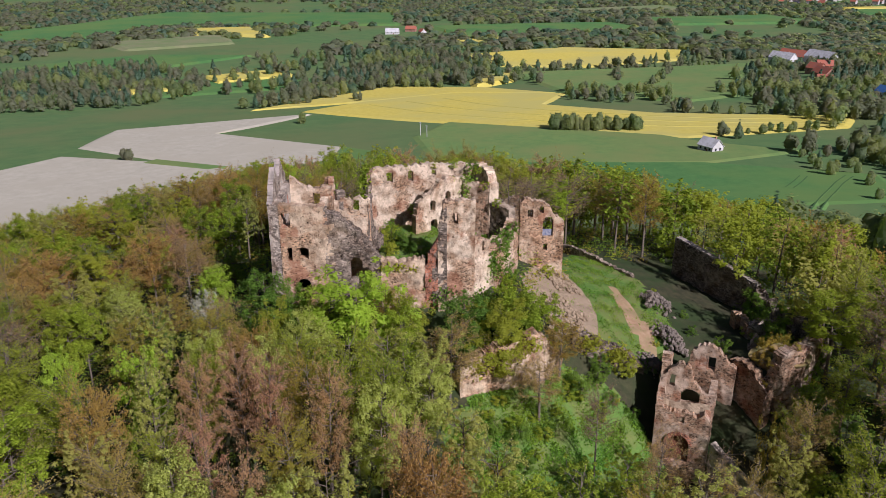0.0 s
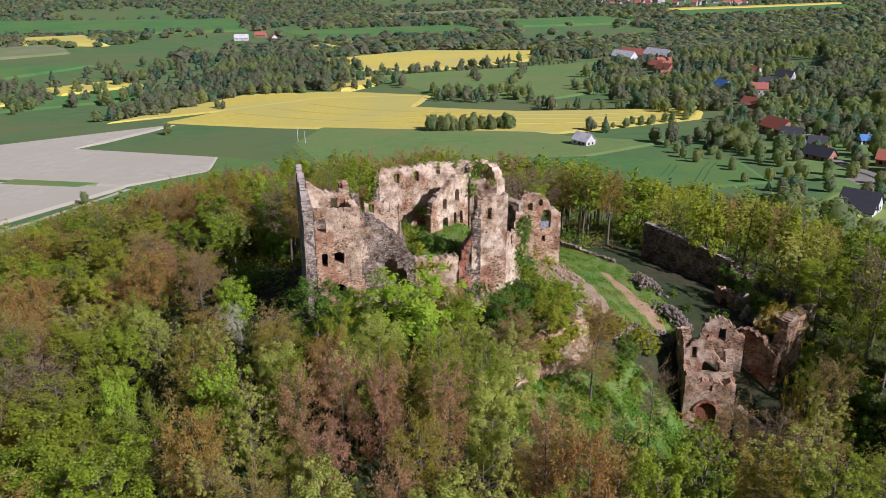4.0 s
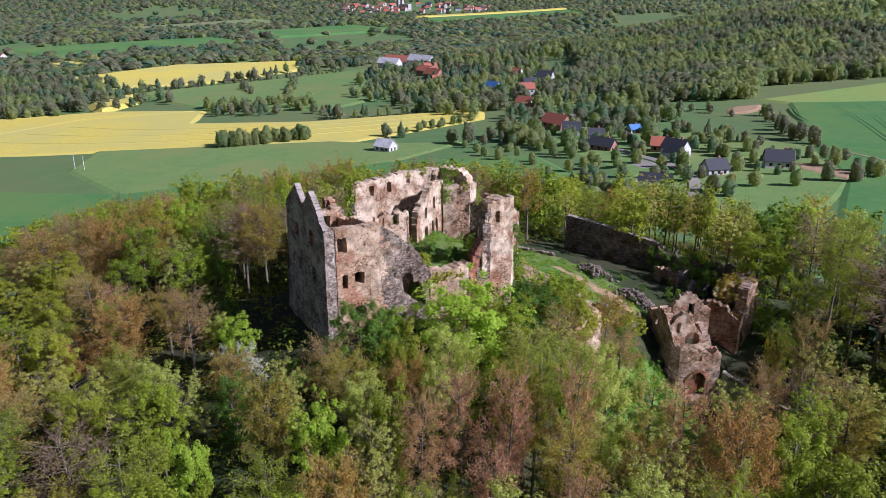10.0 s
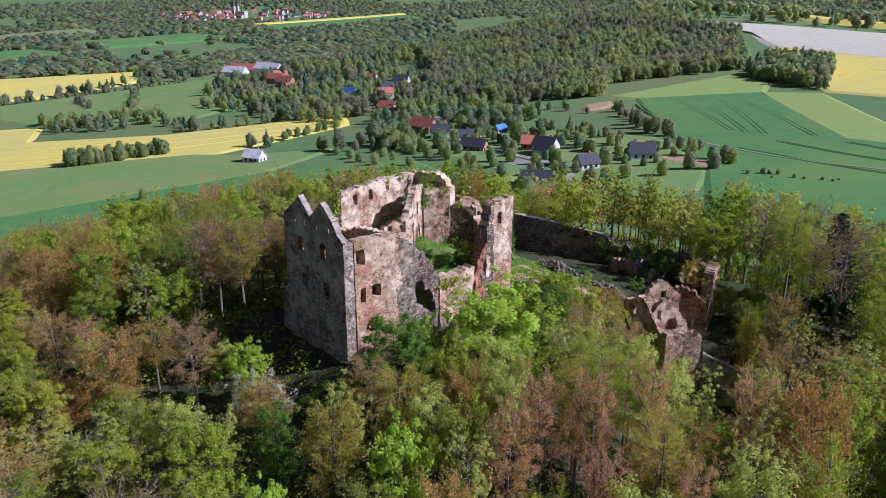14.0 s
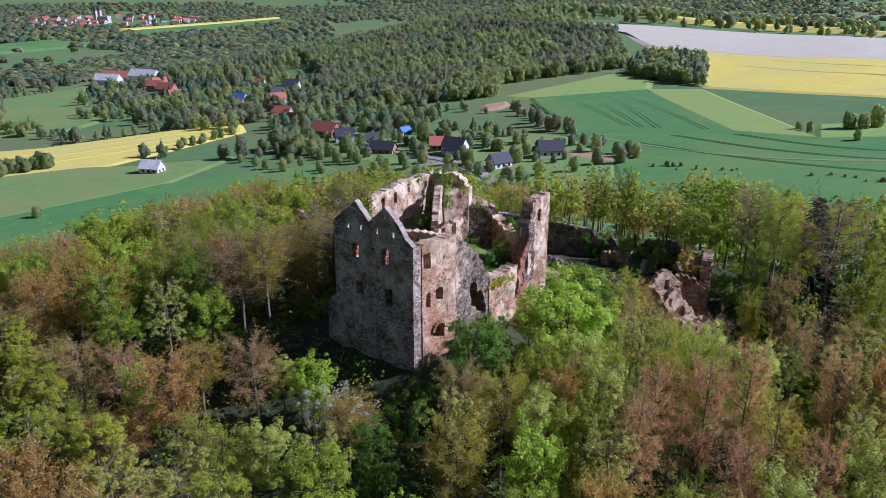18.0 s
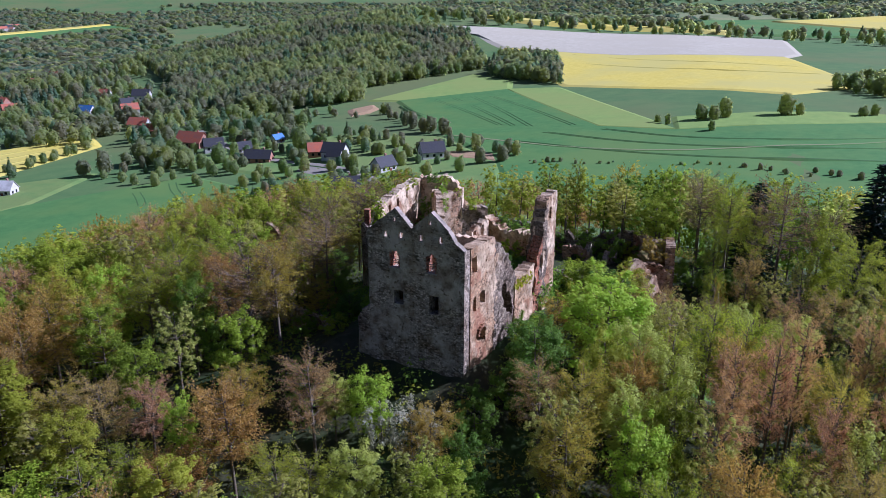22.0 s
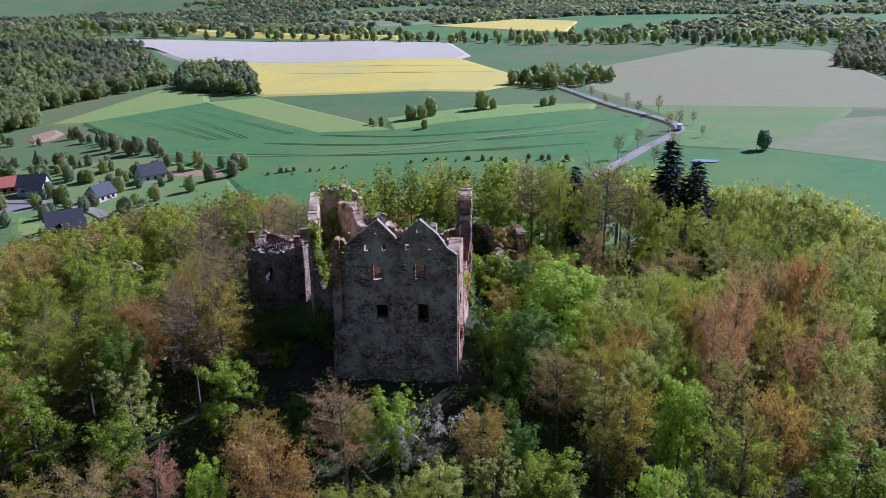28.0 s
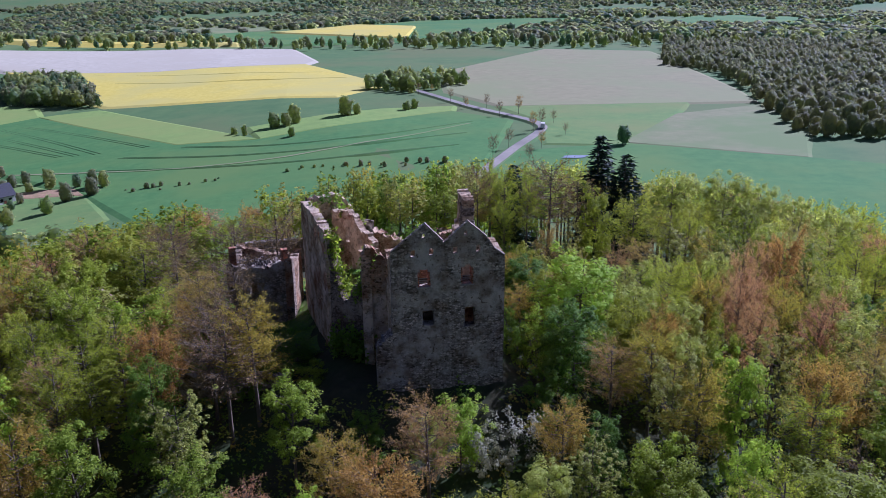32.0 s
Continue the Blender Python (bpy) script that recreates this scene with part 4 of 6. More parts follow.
ruin_wall("parapet", (13.0, 46.3), (24.5, 52.4), 0.7, -20.0, [(0, -12.2), (4, -13.6), (13.0, -16.6)], [], GREY_STONE, ramp_wall, "", 0.4, 0.08, 0.1)

west_ruin = tagged(new("outbuilding_ruin"), "roofless outbuilding with brick posts and white rubble", "ruin")
ruin_wall("front_wall", (-27.2, 25.4), (-19.6, 23.4), 1.0, -7.5, [(0, 2.6), (2.5, 2.2), (5.0, 2.4), (7.8, 3.4)], [(2.6, 3.6, -2.0, 0.2, 0.4)], GREY_STONE, west_ruin, "", 0.32, 0.09, 0.3)
ruin_wall("east_side", (-19.6, 23.4), (-18.6, 29.0), 0.9, -7.0, [(0, 3.4), (2.5, 2.4), (5.7, 2.8)], [], REDDISH, west_ruin, "", 0.32, 0.09, 0.3)
ruin_wall("back_wall", (-18.6, 29.0), (-26.4, 31.0), 0.9, -7.0, [(0, 2.6), (3, 2.2), (5.5, 2.9), (8.0, 3.2)], [], REDDISH, west_ruin, "", 0.32, 0.09, 0.3)
ruin_wall("west_side", (-26.4, 31.0), (-27.2, 25.4), 0.9, -7.0, [(0, 3.2), (2.0, 2.6), (5.6, 2.4)], [], REDDISH, west_ruin, "", 0.32, 0.09, 0.3)
for x, y in ((-26.4, 25.8), (-20.4, 24.2)):
    bm = bmesh.new()
    for k in range(9):
        box(bm, (x, y, 2.2 + k * 0.26), (0.75 - 0.05 * (k % 2), 0.7 + 0.05 * (k % 2), 0.25), 0.25)
    part("brick_post", bm, BRICK, west_ruin, "red brick post")
bm = bmesh.new()
rnd = random.Random(12)
for _ in range(240):
    f = rnd.random()
    p = Vector((-26.8 + 6.6 * f, 25.6 - 1.6 * f + rnd.uniform(0.3, 3.0), 2.2 + rnd.uniform(-0.5, 0.25)))
    m = Matrix.Translation(p) @ Euler((rnd.random() * 3, rnd.random() * 3, rnd.random() * 3)).to_matrix().to_4x4() @ Matrix.Diagonal((rnd.uniform(0.15, 0.5), rnd.uniform(0.15, 0.4), rnd.uniform(0.1, 0.25), 1))
    bmesh.ops.create_cube(bm, size=1.0, matrix=m)
part("wall_rubble", bm, PALE_STONE, west_ruin, "white broken stones along the wall top")

far_ruin = tagged(new("wall_fragment_ruin"), "tall brick wall fragment among trees", "ruin")
ruin_wall("brick_pillar", (-41.6, 22.0), (-38.6, 23.2), 1.2, -12.0, [(0, -0.6), (0.9, 1.8), (1.8, 0.9), (3.2, -1.0)], [(1.2, 2.0, -4.0, -2.4, 0.3)], REDDISH, far_ruin, "", 0.28, 0.12, 0.4)
ruin_wall("pale_wall", (-38.4, 23.4), (-37.8, 29.0), 0.9, -12.0, [(0, -1.6), (1.0, -2.8), (3.5, -2.2), (5.6, -4.0)], [], PLASTER, far_ruin, "sunlit pale wall", 0.28, 0.08, 0.3)
ruin_wall("low_wall", (-33.5, 14.6), (-20.0, 7.0), 0.8, -10.0, [(0, -5.6), (8, -4.6), (15.4, -3.0)], [], GREY_STONE, far_ruin, "", 0.36, 0.1, 0.3)


def rubble_heap(x, y, radius, height, count, seed, mat, label, long=1.0, turn=0.0):
    rnd = random.Random(seed)
    bm = bmesh.new()
    for _ in range(count):
        a = rnd.random() * 6.283
        r = radius * rnd.random() ** 0.7 * (0.75 + 0.4 * math.sin(2.3 * a + seed) * math.cos(a * 3.1))
        u, v = r * math.cos(a) * long, r * math.sin(a)
        px, py = x + u * math.cos(turn) - v * math.sin(turn), y + u * math.sin(turn) + v * math.cos(turn)
        pz = float(ground_z(px, py)) + height * max(0.0, 1 - (r / radius) ** 1.2) * rnd.uniform(0.6, 1.0) + 0.05
        s = 0.12 + 0.5 * rnd.random() ** 2.5
        m = Matrix.Translation((px, py, pz)) @ Euler((rnd.random() * 3, rnd.random() * 3, rnd.random() * 3)).to_matrix().to_4x4() @ Matrix.Diagonal((s, s * rnd.uniform(0.6, 1), s * rnd.uniform(0.4, 0.8), 1))
        bmesh.ops.create_icosphere(bm, subdivisions=1, radius=0.6, matrix=m)
    for v in bm.verts:
        v.co += Vector((rnd.uniform(-1, 1), rnd.uniform(-1, 1), rnd.uniform(-1, 1))) * 0.03
    return tagged(mesh_object("rubble_heap", bm, mat), label, "rubble", kind="stuff")


rubble_heap(-12.0, 47.4, 2.6, 1.5, 420, 3, GREY_RUBBLE, "heap of grey fallen stones in the ward", 1.7, -0.2)
rubble_heap(-2.5, 46.6, 2.0, 1.7, 420, 4, GREY_RUBBLE, "bank of grey stones beside the gatehouse", 2.2, 0.1)
rubble_heap(2.0, 43.0, 2.0, 1.0, 160, 5, GREY_RUBBLE, "grey stones along the ward path")
rubble_heap(-3.0, 33.5, 4.2, 0.35, 520, 6, GRAVEL, "scree of small stones below the ruin", 1.2, 0.2)
rubble_heap(-12.5, 34.4, 3.0, 0.3, 360, 9, GRAVEL, "scree of brown stones below the outer wall", 1.7, 0.3)

# ---- trees ----
def tube(verts, faces, pts, radii, sides=5):
    pts = np.asarray(pts, float)
    base = len(verts)
    for k, (p, r) in enumerate(zip(pts, radii)):
        d = pts[min(k + 1, len(pts) - 1)] - pts[max(k - 1, 0)]
        d = d / (np.linalg.norm(d) + 1e-9)
        u = np.cross(d, (0.31, 0.95, 0.1))
        u = u / (np.linalg.norm(u) + 1e-9)
        v = np.cross(d, u)
        for q in range(sides):
            a = 2 * math.pi * q / sides
            verts.append((p + r * (math.cos(a) * u + math.sin(a) * v)).tolist())
    for k in range(len(pts) - 1):
        for q in range(sides):
            a, b = base + k * sides + q, base + k * sides + (q + 1) % sides
            faces.append((a, b, b + sides, a + sides))


def cards(rng, centres, size, upward=0.0, slim=1.0, dirs=None, out=None, loose=0.35):
    """Leaf sprays: small triangles of random turn at the centres."""
    n = len(centres)
    if dirs is None:
        nrm = rng.normal(size=(n, 3))
        nrm[:, 2] = np.abs(nrm[:, 2]) + upward
        if out is not None:
            nrm = nrm * 0.55 + out
        nrm /= np.linalg.norm(nrm, axis=1)[:, None]
        u = np.cross(nrm, rng.normal(size=(n, 3)))
    else:
        u = dirs + loose * rng.normal(size=(n, 3))
        nrm = np.cross(u, rng.normal(size=(n, 3)))
        nrm /= np.linalg.norm(nrm, axis=1)[:, None] + 1e-9
    u /= np.linalg.norm(u, axis=1)[:, None] + 1e-9
    v = np.cross(nrm, u)
    s = size * rng.uniform(0.6, 1.35, (n, 1))
    u, v = u * s, v * s * slim
    q = np.stack([centres - u * 0.8 - v, centres + u * 1.2, centres - u * 0.6 + v * 1.1], 1)
    return q.reshape(-1, 3), np.arange(3 * n).reshape(-1, 3)


def tree_arrays(seed, height, radius, kind, leaves, size):
    """Trunk and crown of a tree as two meshes' arrays."""
    rng = np.random.default_rng(seed)
    tv, tf = [], []
    bend = rng.normal(size=2) * 0.03 * height
    axis = [np.array([bend[0] * (k / 5) ** 2, bend[1] * (k / 5) ** 2, height * 0.9 * k / 5]) for k in range(6)]
    r0 = 0.0135 * height + 0.02
    tube(tv, tf, axis, [r0 * (1 - 0.85 * k / 5) for k in range(6)], 6)
    if kind == "conifer":
        cs, ds = [], []
        for k in range(26):
            f = 0.08 + 0.9 * k / 26
            for b in range(9):
                a = b * 0.7 + k * 1.9 + rng.normal() * 0.1
                reach = radius * (1 - f) ** 0.85 * rng.uniform(0.75, 1.1) + 0.15
                p = np.array([0, 0, height * f])
                out = np.array([math.cos(a), math.sin(a), -0.28])
                tube(tv, tf, [p, p + out * reach], [0.035, 0.008], 3)
                n = max(4, int(reach * leaves / 420))
                u = rng.random(n) ** 0.7
                cs.append(p + out * reach * u[:, None] + rng.normal(size=(n, 3)) * 0.14)
                ds.append(np.repeat(out[None], n, 0))
        q, f = cards(rng, np.concatenate(cs), size, 0.6, 0.45, np.concatenate(ds))
        return tv, tf, q, f
    limbs = {"broad": 30, "round": 32, "bare": 36, "sparse": 30, "bush": 16}[kind]
    start = {"broad": 0.42, "round": 0.12, "bare": 0.42, "sparse": 0.4, "bush": 0.03}[kind]
    twigs = {"broad": 4, "round": 5, "bare": 10, "sparse": 8, "bush": 4}[kind]
    ends, roots = [], []
    lean = rng.uniform(0, 6.28)
    for k in range(limbs):
        f = start + (0.95 - start) * (k + rng.random()) / limbs
        p = np.array([bend[0] * f * f, bend[1] * f * f, height * 0.9 * f])
        a = k * 2.4 + rng.normal() * 0.4
        g = (f - start) / (1 - start)
        # reach to a lopsided egg-shaped outline
        bell = math.sqrt(max(0.05, 1.0 - ((g - 0.36) / 0.66) ** 2)) if kind != "bare" else 0.45 + 0.6 * math.sin(math.pi * min(1.0, g * 0.75 + 0.22))
        reach = radius * bell * (1.0 + 0.16 * math.cos(a - lean)) * rng.uniform(0.72, 1.06)
        rise = height * (rng.uniform(0.05, 0.13) if kind != "bare" else rng.uniform(0.05, 0.14))
        out = np.array([math.cos(a), math.sin(a), 0.0])
        end = p + out * reach * 0.86 + np.array([0, 0, min(rise, height * 0.97 - p[2])])
        mid = p + out * reach * 0.45 + np.array([0, 0, rise * 0.3])
        tube(tv, tf, [p, mid, end], [r0 * 0.4 * (1 - f * 0.6), r0 * 0.24 * (1 - f * 0.5), 0.012], 4)
        ends.append(end)
        roots.append(mid)
        for t in range(twigs):
            s = mid + (end - mid) * rng.uniform(-0.5, 0.95)
            way = out * rng.uniform(0.25, 0.75) + rng.normal(size=3) * 0.42 + np.array([0, 0, 0.42 if kind in ("broad", "round") else 0.2])
            e = s + way * radius * (0.34 if kind in ("broad", "round", "bush") else 0.42) * rng.uniform(0.6, 1.2)
            tube(tv, tf, [s, e], [r0 * 0.1, 0.007], 3)
            ends.append(e)
            roots.append(s)
    ends, roots = np.array(ends), np.array(roots)
    pick = rng.integers(0, len(ends), leaves)
    if kind == "bare":
        d = (ends - roots)[pick]
        c = roots[pick] + d * rng.uniform(0.1, 1.12, (leaves, 1)) + rng.normal(size=(leaves, 3)) * radius * 0.045
        d /= np.linalg.norm(d, axis=1)[:, None] + 1e-9
        q, f = cards(rng, c, size, 0.0, 0.5, d + np.array([0, 0, 0.15]), None, 0.8)
        return tv, tf, q, f
    blob = rng.normal(size=(leaves, 3))
    blob /= np.linalg.norm(blob, axis=1)[:, None]
    wide = (0.1, 0.24) if kind in ("broad", "round", "bush") else (0.06, 0.13)
    rad = radius * rng.uniform(*wide, len(ends))[pick]
    centre = ends[pick]
    c = centre + blob * (rad * rng.random(leaves) ** 0.4)[:, None] * np.array([1, 1, 0.75])
    away = centre - np.array([bend[0] * 0.3, bend[1] * 0.3, height * 0.45])
    away /= np.linalg.norm(away, axis=1)[:, None] + 1e-9
    q, f = cards(rng, c, size, 0.35, 0.75, None, blob * 0.7 + away * 0.7 + np.array([0, 0, 0.3]))
    return tv, tf, q, f


TREE_LOOKS = [
    ("broadleaf_tree", "broad", 15.5, 3.6, 12000, 0.11, LEAF_A, BARK, "fresh green broadleaf tree in spring leaf"),
    ("broadleaf_tree", "broad", 15.0, 3.4, 12000, 0.104, LEAF_B, BARK, "yellow-green broadleaf tree in young leaf"),
    ("broadleaf_tree", "round", 12.5, 3.6, 12800, 0.11, LEAF_C, BARK, "deep green broadleaf tree"),
    ("budding_tree", "bare", 16.5, 3.6, 11000, 0.081, TWIG, BARK_PALE, "budding tree with brown twigs"),
    ("budding_tree", "bare", 17.0, 2.9, 10200, 0.078, TWIG_RED, BARK, "budding tree with reddish twigs"),
    ("budding_tree", "bare", 16.0, 3.5, 11900, 0.09, LEAF_O, BARK_PALE, "tree in ochre young leaf"),
    ("broadleaf_tree", "sparse", 17.0, 3.3, 8800, 0.104, LEAF_A, BARK_PALE, "slim sparse green tree with pale trunk"),
    ("budding_tree", "bare", 17.0, 3.3, 11000, 0.084, LEAF_B, BARK_PALE, "thin tree with sparse yellow-green leaves"),
    ("bush", "bush", 3.6, 2.2, 4500, 0.085, LEAF_B, BARK, "low yellow-green bush in young leaf"),
    ("blossoming_tree", "bush", 5.0, 2.4, 2600, 0.08, BLOSSOM, BARK, "white blossoming wild cherry tree"),
    ("spruce", "conifer", 20.0, 3.2, 4200, 0.3, NEEDLE, BARK, "tall dark spruce with drooping boughs"),
    ("bush", "bush", 4.0, 2.4, 4500, 0.085, LEAF_C, BARK, "low deep green bush"),
    ("budding_tree", "bare", 12.0, 3.4, 11900, 0.087, TWIG_BROWN, BARK, "round budding tree with golden-brown twigs"),
    ("bare_tree", "bare", 15.0, 4.0, 4200, 0.085, TWIG_BARE, BARK, "dark bare tree with wide limbs"),
    ("broadleaf_tree", "broad", 18.0, 4.3, 12800, 0.128, LEAF_P, BARK_PALE, "tall pale green tree in young leaf"),
    ("broadleaf_tree", "round", 11.5, 3.8, 13600, 0.114, LEAF_A, BARK, "round fresh green tree in spring leaf"),
    ("broadleaf_tree", "sparse", 16.0, 3.5, 8800, 0.099, LEAF_S, BARK, "tree dotted with sparse pale young leaves"),
    ("bush", "bush", 3.0, 2.3, 3600, 0.08, LEAF_O, BARK, "dry orange-brown bush in bud"),
    ("broadleaf_tree", "round", 10.0, 3.2, 12000, 0.107, LEAF_V, BARK, "vivid light green tree in fresh leaf"),
]
PROTO = []
for n, (name, kind, height, radius, leaves, size, leaf, bark, label) in enumerate(TREE_LOOKS):
    tv, tf, q, f = tree_arrays(40 + n, height, radius, kind, leaves, size)
    trunk_me, crown_me = array_mesh("trunk", tv, tf, True), array_mesh("crown", q, f)
    trunk_me.materials.append(bark)
    crown_me.materials.append(leaf)
    PROTO.append((name, trunk_me, crown_me, label, height, np.array(tv), tf, q, f, leaf, bark))


def plant(n, x, y, scale, turn, lift=0.0, group="trees on the knoll", stretch=1.0):
    name, trunk_me, crown_me, label = PROTO[n][:4]
    tree = new(name)
    for part_name, me in (("trunk", trunk_me), ("crown", crown_me)):
        new(part_name, me).parent = tree
    tree.matrix_basis = pose(x, y, float(ground_z(x, y)) - 0.15 + lift, 0, 0, turn) @ Matrix.Diagonal((scale, scale, scale * stretch, 1))
    return tagged(tree, label, "bush" if name == "bush" else "tree", group)


def plant_top(n, x, y, top, width, turn):
    """A tree with its top at a given height and its crown of a given width."""
    base = float(ground_z(x, y)) - 0.15
    s = width / 2 / TREE_LOOKS[n][3] * (1.16 if TREE_LOOKS[n][1] == "bare" else 1.0)
    return plant(n, x, y, s, turn, 0.0, "trees on the knoll", (top - base) / (TREE_LOOKS[n][2] * s) * 0.97)


def knoll_spots(step, seed):
    rnd = random.Random(seed)
    spots = []
    y = -90.0
    while y < 132:
        x = -96.0
        while x < 116:
            px, py = x + rnd.uniform(-0.42, 0.42) * step, y + rnd.uniform(-0.42, 0.42) * step
            spots.append((px, py, rnd.random(), rnd.random(), rnd.random()))
            x += step
        y += step
    return spots


def grove(n, rows):
    """Trees of one look: place, height of the top, width of the crown."""
    for x, y, top, width in rows:
        plant_top(n, x, y, top, width, (x * 37 + y * 53) % 360)
        named_spots.append((x, y, top))


named_spots = []
grove(15, [(9.2, 24.2, 2.9, 6.4), (3.6, 26.8, 1.5, 5.0), (30.0, 58.0, 2.0, 6.5)])
grove(2, [(7.0, 0.4, 6.0, 6.2), (6.3, 2.9, 4.9, 4.6), (5.6, -11.6, 1.2, 3.8), (-30.5, -3.0, 4.6, 5.5), (-13.0, -7.4, 0.6, 3.4)])
grove(0, [(7.7, -20.2, 2.9, 5.4), (-34.4, -11.4, 4.4, 5.6), (-26.0, -14.5, 3.0, 5.0), (2.6, -24.5, 2.0, 5.0), (-24.0, -23.5, 1.6, 5.0)])
grove(18, [(10.6, 9.9, 7.7, 9.3), (-5.4, -8.0, 1.6, 4.2), (-17.6, -18.0, 1.4, 3.2), (18.6, -8.7, 4.5, 5.0), (-44.0, -3.0, 4.0, 6.0), (5.0, 4.4, 3.6, 4.0), (14.6, -18.0, 2.2, 3.8)])
grove(1, [(39.0, 21.7, 5.0, 5.0), (-45.5, -5.4, 4.4, 7.0), (-40.2, 11.4, 7.4, 5.2), (7.0, -18.6, 3.5, 4.4), (-18.9, -9.0, 5.4, 5.0), (12.0, 14.5, 4.6, 5.0), (-12.6, -25.0, 1.2, 5.0)])
grove(4, [(23.3, -2.6, 6.5, 3.6), (23.7, 1.1, 7.8, 3.6), (26.3, 3.6, 7.8, 3.4), (27.8, 8.6, 8.0, 3.6), (33.5, 15.4, 6.6, 3.6), (30.6, -1.0, 5.2, 3.4), (35.0, 3.2, 4.8, 3.4), (-22.0, -17.4, 1.6, 3.6)])
grove(12, [(-12.8, -17.6, 3.5, 6.2), (15.4, 0.4, 4.6, 4.2), (25.9, -10.6, 4.4, 5.2), (37.6, 16.9, 6.9, 5.6), (-31.0, 3.0, 6.0, 5.0)])
grove(3, [(-8.6, -11.9, 4.4, 4.8), (9.0, -4.2, 4.2, 4.4), (-29.0, 17.0, 6.0, 6.0), (13.5, 19.0, 3.4, 5.0), (33.2, -6.2, 3.6, 5.0)])
grove(5, [(13.7, -11.4, 5.3, 4.8), (12.7, -4.2, 5.1, 4.8), (28.2, 16.4, -1.2, 5.0), (2.3, -11.3, 2.3, 4.4), (-22.4, 1.2, 8.3, 5.6), (31.2, 6.2, 4.8, 5.0), (22.9, 6.6, 6.0, 5.0), (8.0, 31.0, 0.6, 4.0), (-16.0, -12.6, 2.2, 4.6)])
grove(7, [(23.3, 8.7, 6.6, 4.2), (20.2, 9.9, 7.0, 4.6), (28.6, -3.8, 2.2, 4.4), (33.0, 50.0, 3.0, 6.0), (-35.0, 6.0, 6.4, 4.8), (17.6, 5.0, 5.6, 4.2)])
grove(16, [(12.2, -9.7, 5.5, 5.0), (23.2, -6.5, 5.4, 4.4), (3.4, -15.6, 1.6, 4.2), (30.0, -9.4, 3.2, 4.6), (-27.4, -8.4, 4.2, 5.0)])
grove(16, [(16.5, 13.0, 4.8, 5.0), (15.2, 17.2, 3.4, 4.6), (26.0, 19.5, 2.0, 4.6), (36.5, 9.5, 5.2, 5.0), (33.0, 21.5, 4.2, 5.0)])
grove(7, [(19.4, 14.8, 4.4, 5.0), (23.2, 13.2, 5.4, 4.6), (41.0, 12.0, 4.6, 5.0), (22.0, -14.0, 3.6, 4.8)])
grove(6, [(36.0, 27.0, 4.0, 5.0), (42.5, 33.5, 5.4, 5.4), (25.0, 34.0, -4.0, 4.0)])
grove(13, [(-24.7, -0.6, 8.4, 7.2), (-26.8, 5.8, 7.2, 6.4), (-25.0, 14.0, 8.0, 7.0), (-21.5, 29.0, 8.5, 7.0), (-27.0, 33.0, 7.0, 7.0), (-33.0, 26.0, 7.4, 7.0), (-36.0, 40.0, 5.0, 7.0), (22.7, 61.8, 6.9, 10.0), (10.7, 64.7, 6.0, 6.5), (29.3, 66.3, 2.5, 8.0)])
grove(14, [(9.0, 75.5, 3.6, 8.0), (-0.9, -17.2, 1.3, 4.4), (-8.4, -9.0, 0.7, 3.4), (42.2, 56.5, 4.6, 8.0), (49.3, 51.9, 5.4, 9.0), (55.0, 52.0, 3.6, 8.0), (59.5, 49.0, 2.0, 7.5), (64.5, 44.0, 1.0, 8.0), (46.0, 60.0, 3.4, 7.5)])
grove(2, [(-24.5, 15.0, 0.4, 4.4), (-19.0, 9.6, -0.6, 3.8), (-28.0, 20.0, 1.0, 4.6)])
grove(5, [(-23.0, 9.4, 1.2, 4.2), (-29.6, 24.0, 2.0, 4.6)])
grove(14, [(14.6, 5.6, 5.4, 5.4), (18.4, 2.6, 4.8, 5.0), (16.4, -3.6, 4.2, 4.6), (21.4, 16.6, 4.0, 5.0), (27.2, 12.6, 5.4, 5.0), (34.0, -1.6, 4.0, 5.2), (38.4, 6.0, 4.4, 5.4)])
grove(15, [(13.0, 1.6, 5.2, 4.8), (8.4, 14.6, 4.4, 4.6), (20.0, -3.6, 4.6, 4.6)])
grove(9, [(-1.0, -8.4, 0.2, 4.6), (-3.8, -8.6, -0.4, 3.6)])
grove(11, [(3.6, -5.5, -0.6, 4.4), (2.7, -2.4, -0.8, 3.2), (3.8, -0.6, 0.2, 3.4), (3.0, 6.4, 1.2, 3.0), (2.6, 9.6, 1.6, 3.4)])
SPOTS = np.array([p for p in named_spots if math.hypot(p[0] + 6, p[1] - 12) > 22 and p[2] > -2])


def canopy_z(x, y):
    """Height of the treetops, from those of the trees around."""
    w = 1.0 / ((SPOTS[:, 0] - x) ** 2 + (SPOTS[:, 1] - y) ** 2 + 16.0) ** 1.5
    far = 1.2e-5
    return float((w @ SPOTS[:, 2] + far * (float(ground_z(x, y)) + 13.0)) / (w.sum() + far))


CASTLE_CLEAR = [(-19, -3.5), (3.5, -3.5), (4.0, 8), (4.5, 24), (-2, 30), (-13, 38), (-20, 36), (-20, 4)]
VIEW_GAP = [(-3, -3), (3, -3), (8, -12), (-10, -12)]
THIN = [(8, 26), (24, 16), (34, 24), (36, 46), (30, 54), (14, 56), (10, 44)]
GATE_FRONT = [(11, 42), (27, 40), (38, 56), (30, 64), (13, 60)]
GATE_GRASS = [(11.5, 30), (11, 49), (21, 50), (25, 40), (19, 28)]
BUSH_ONLY = [(3, 27), (16, 23), (22, 38), (16, 49), (2, 47)]
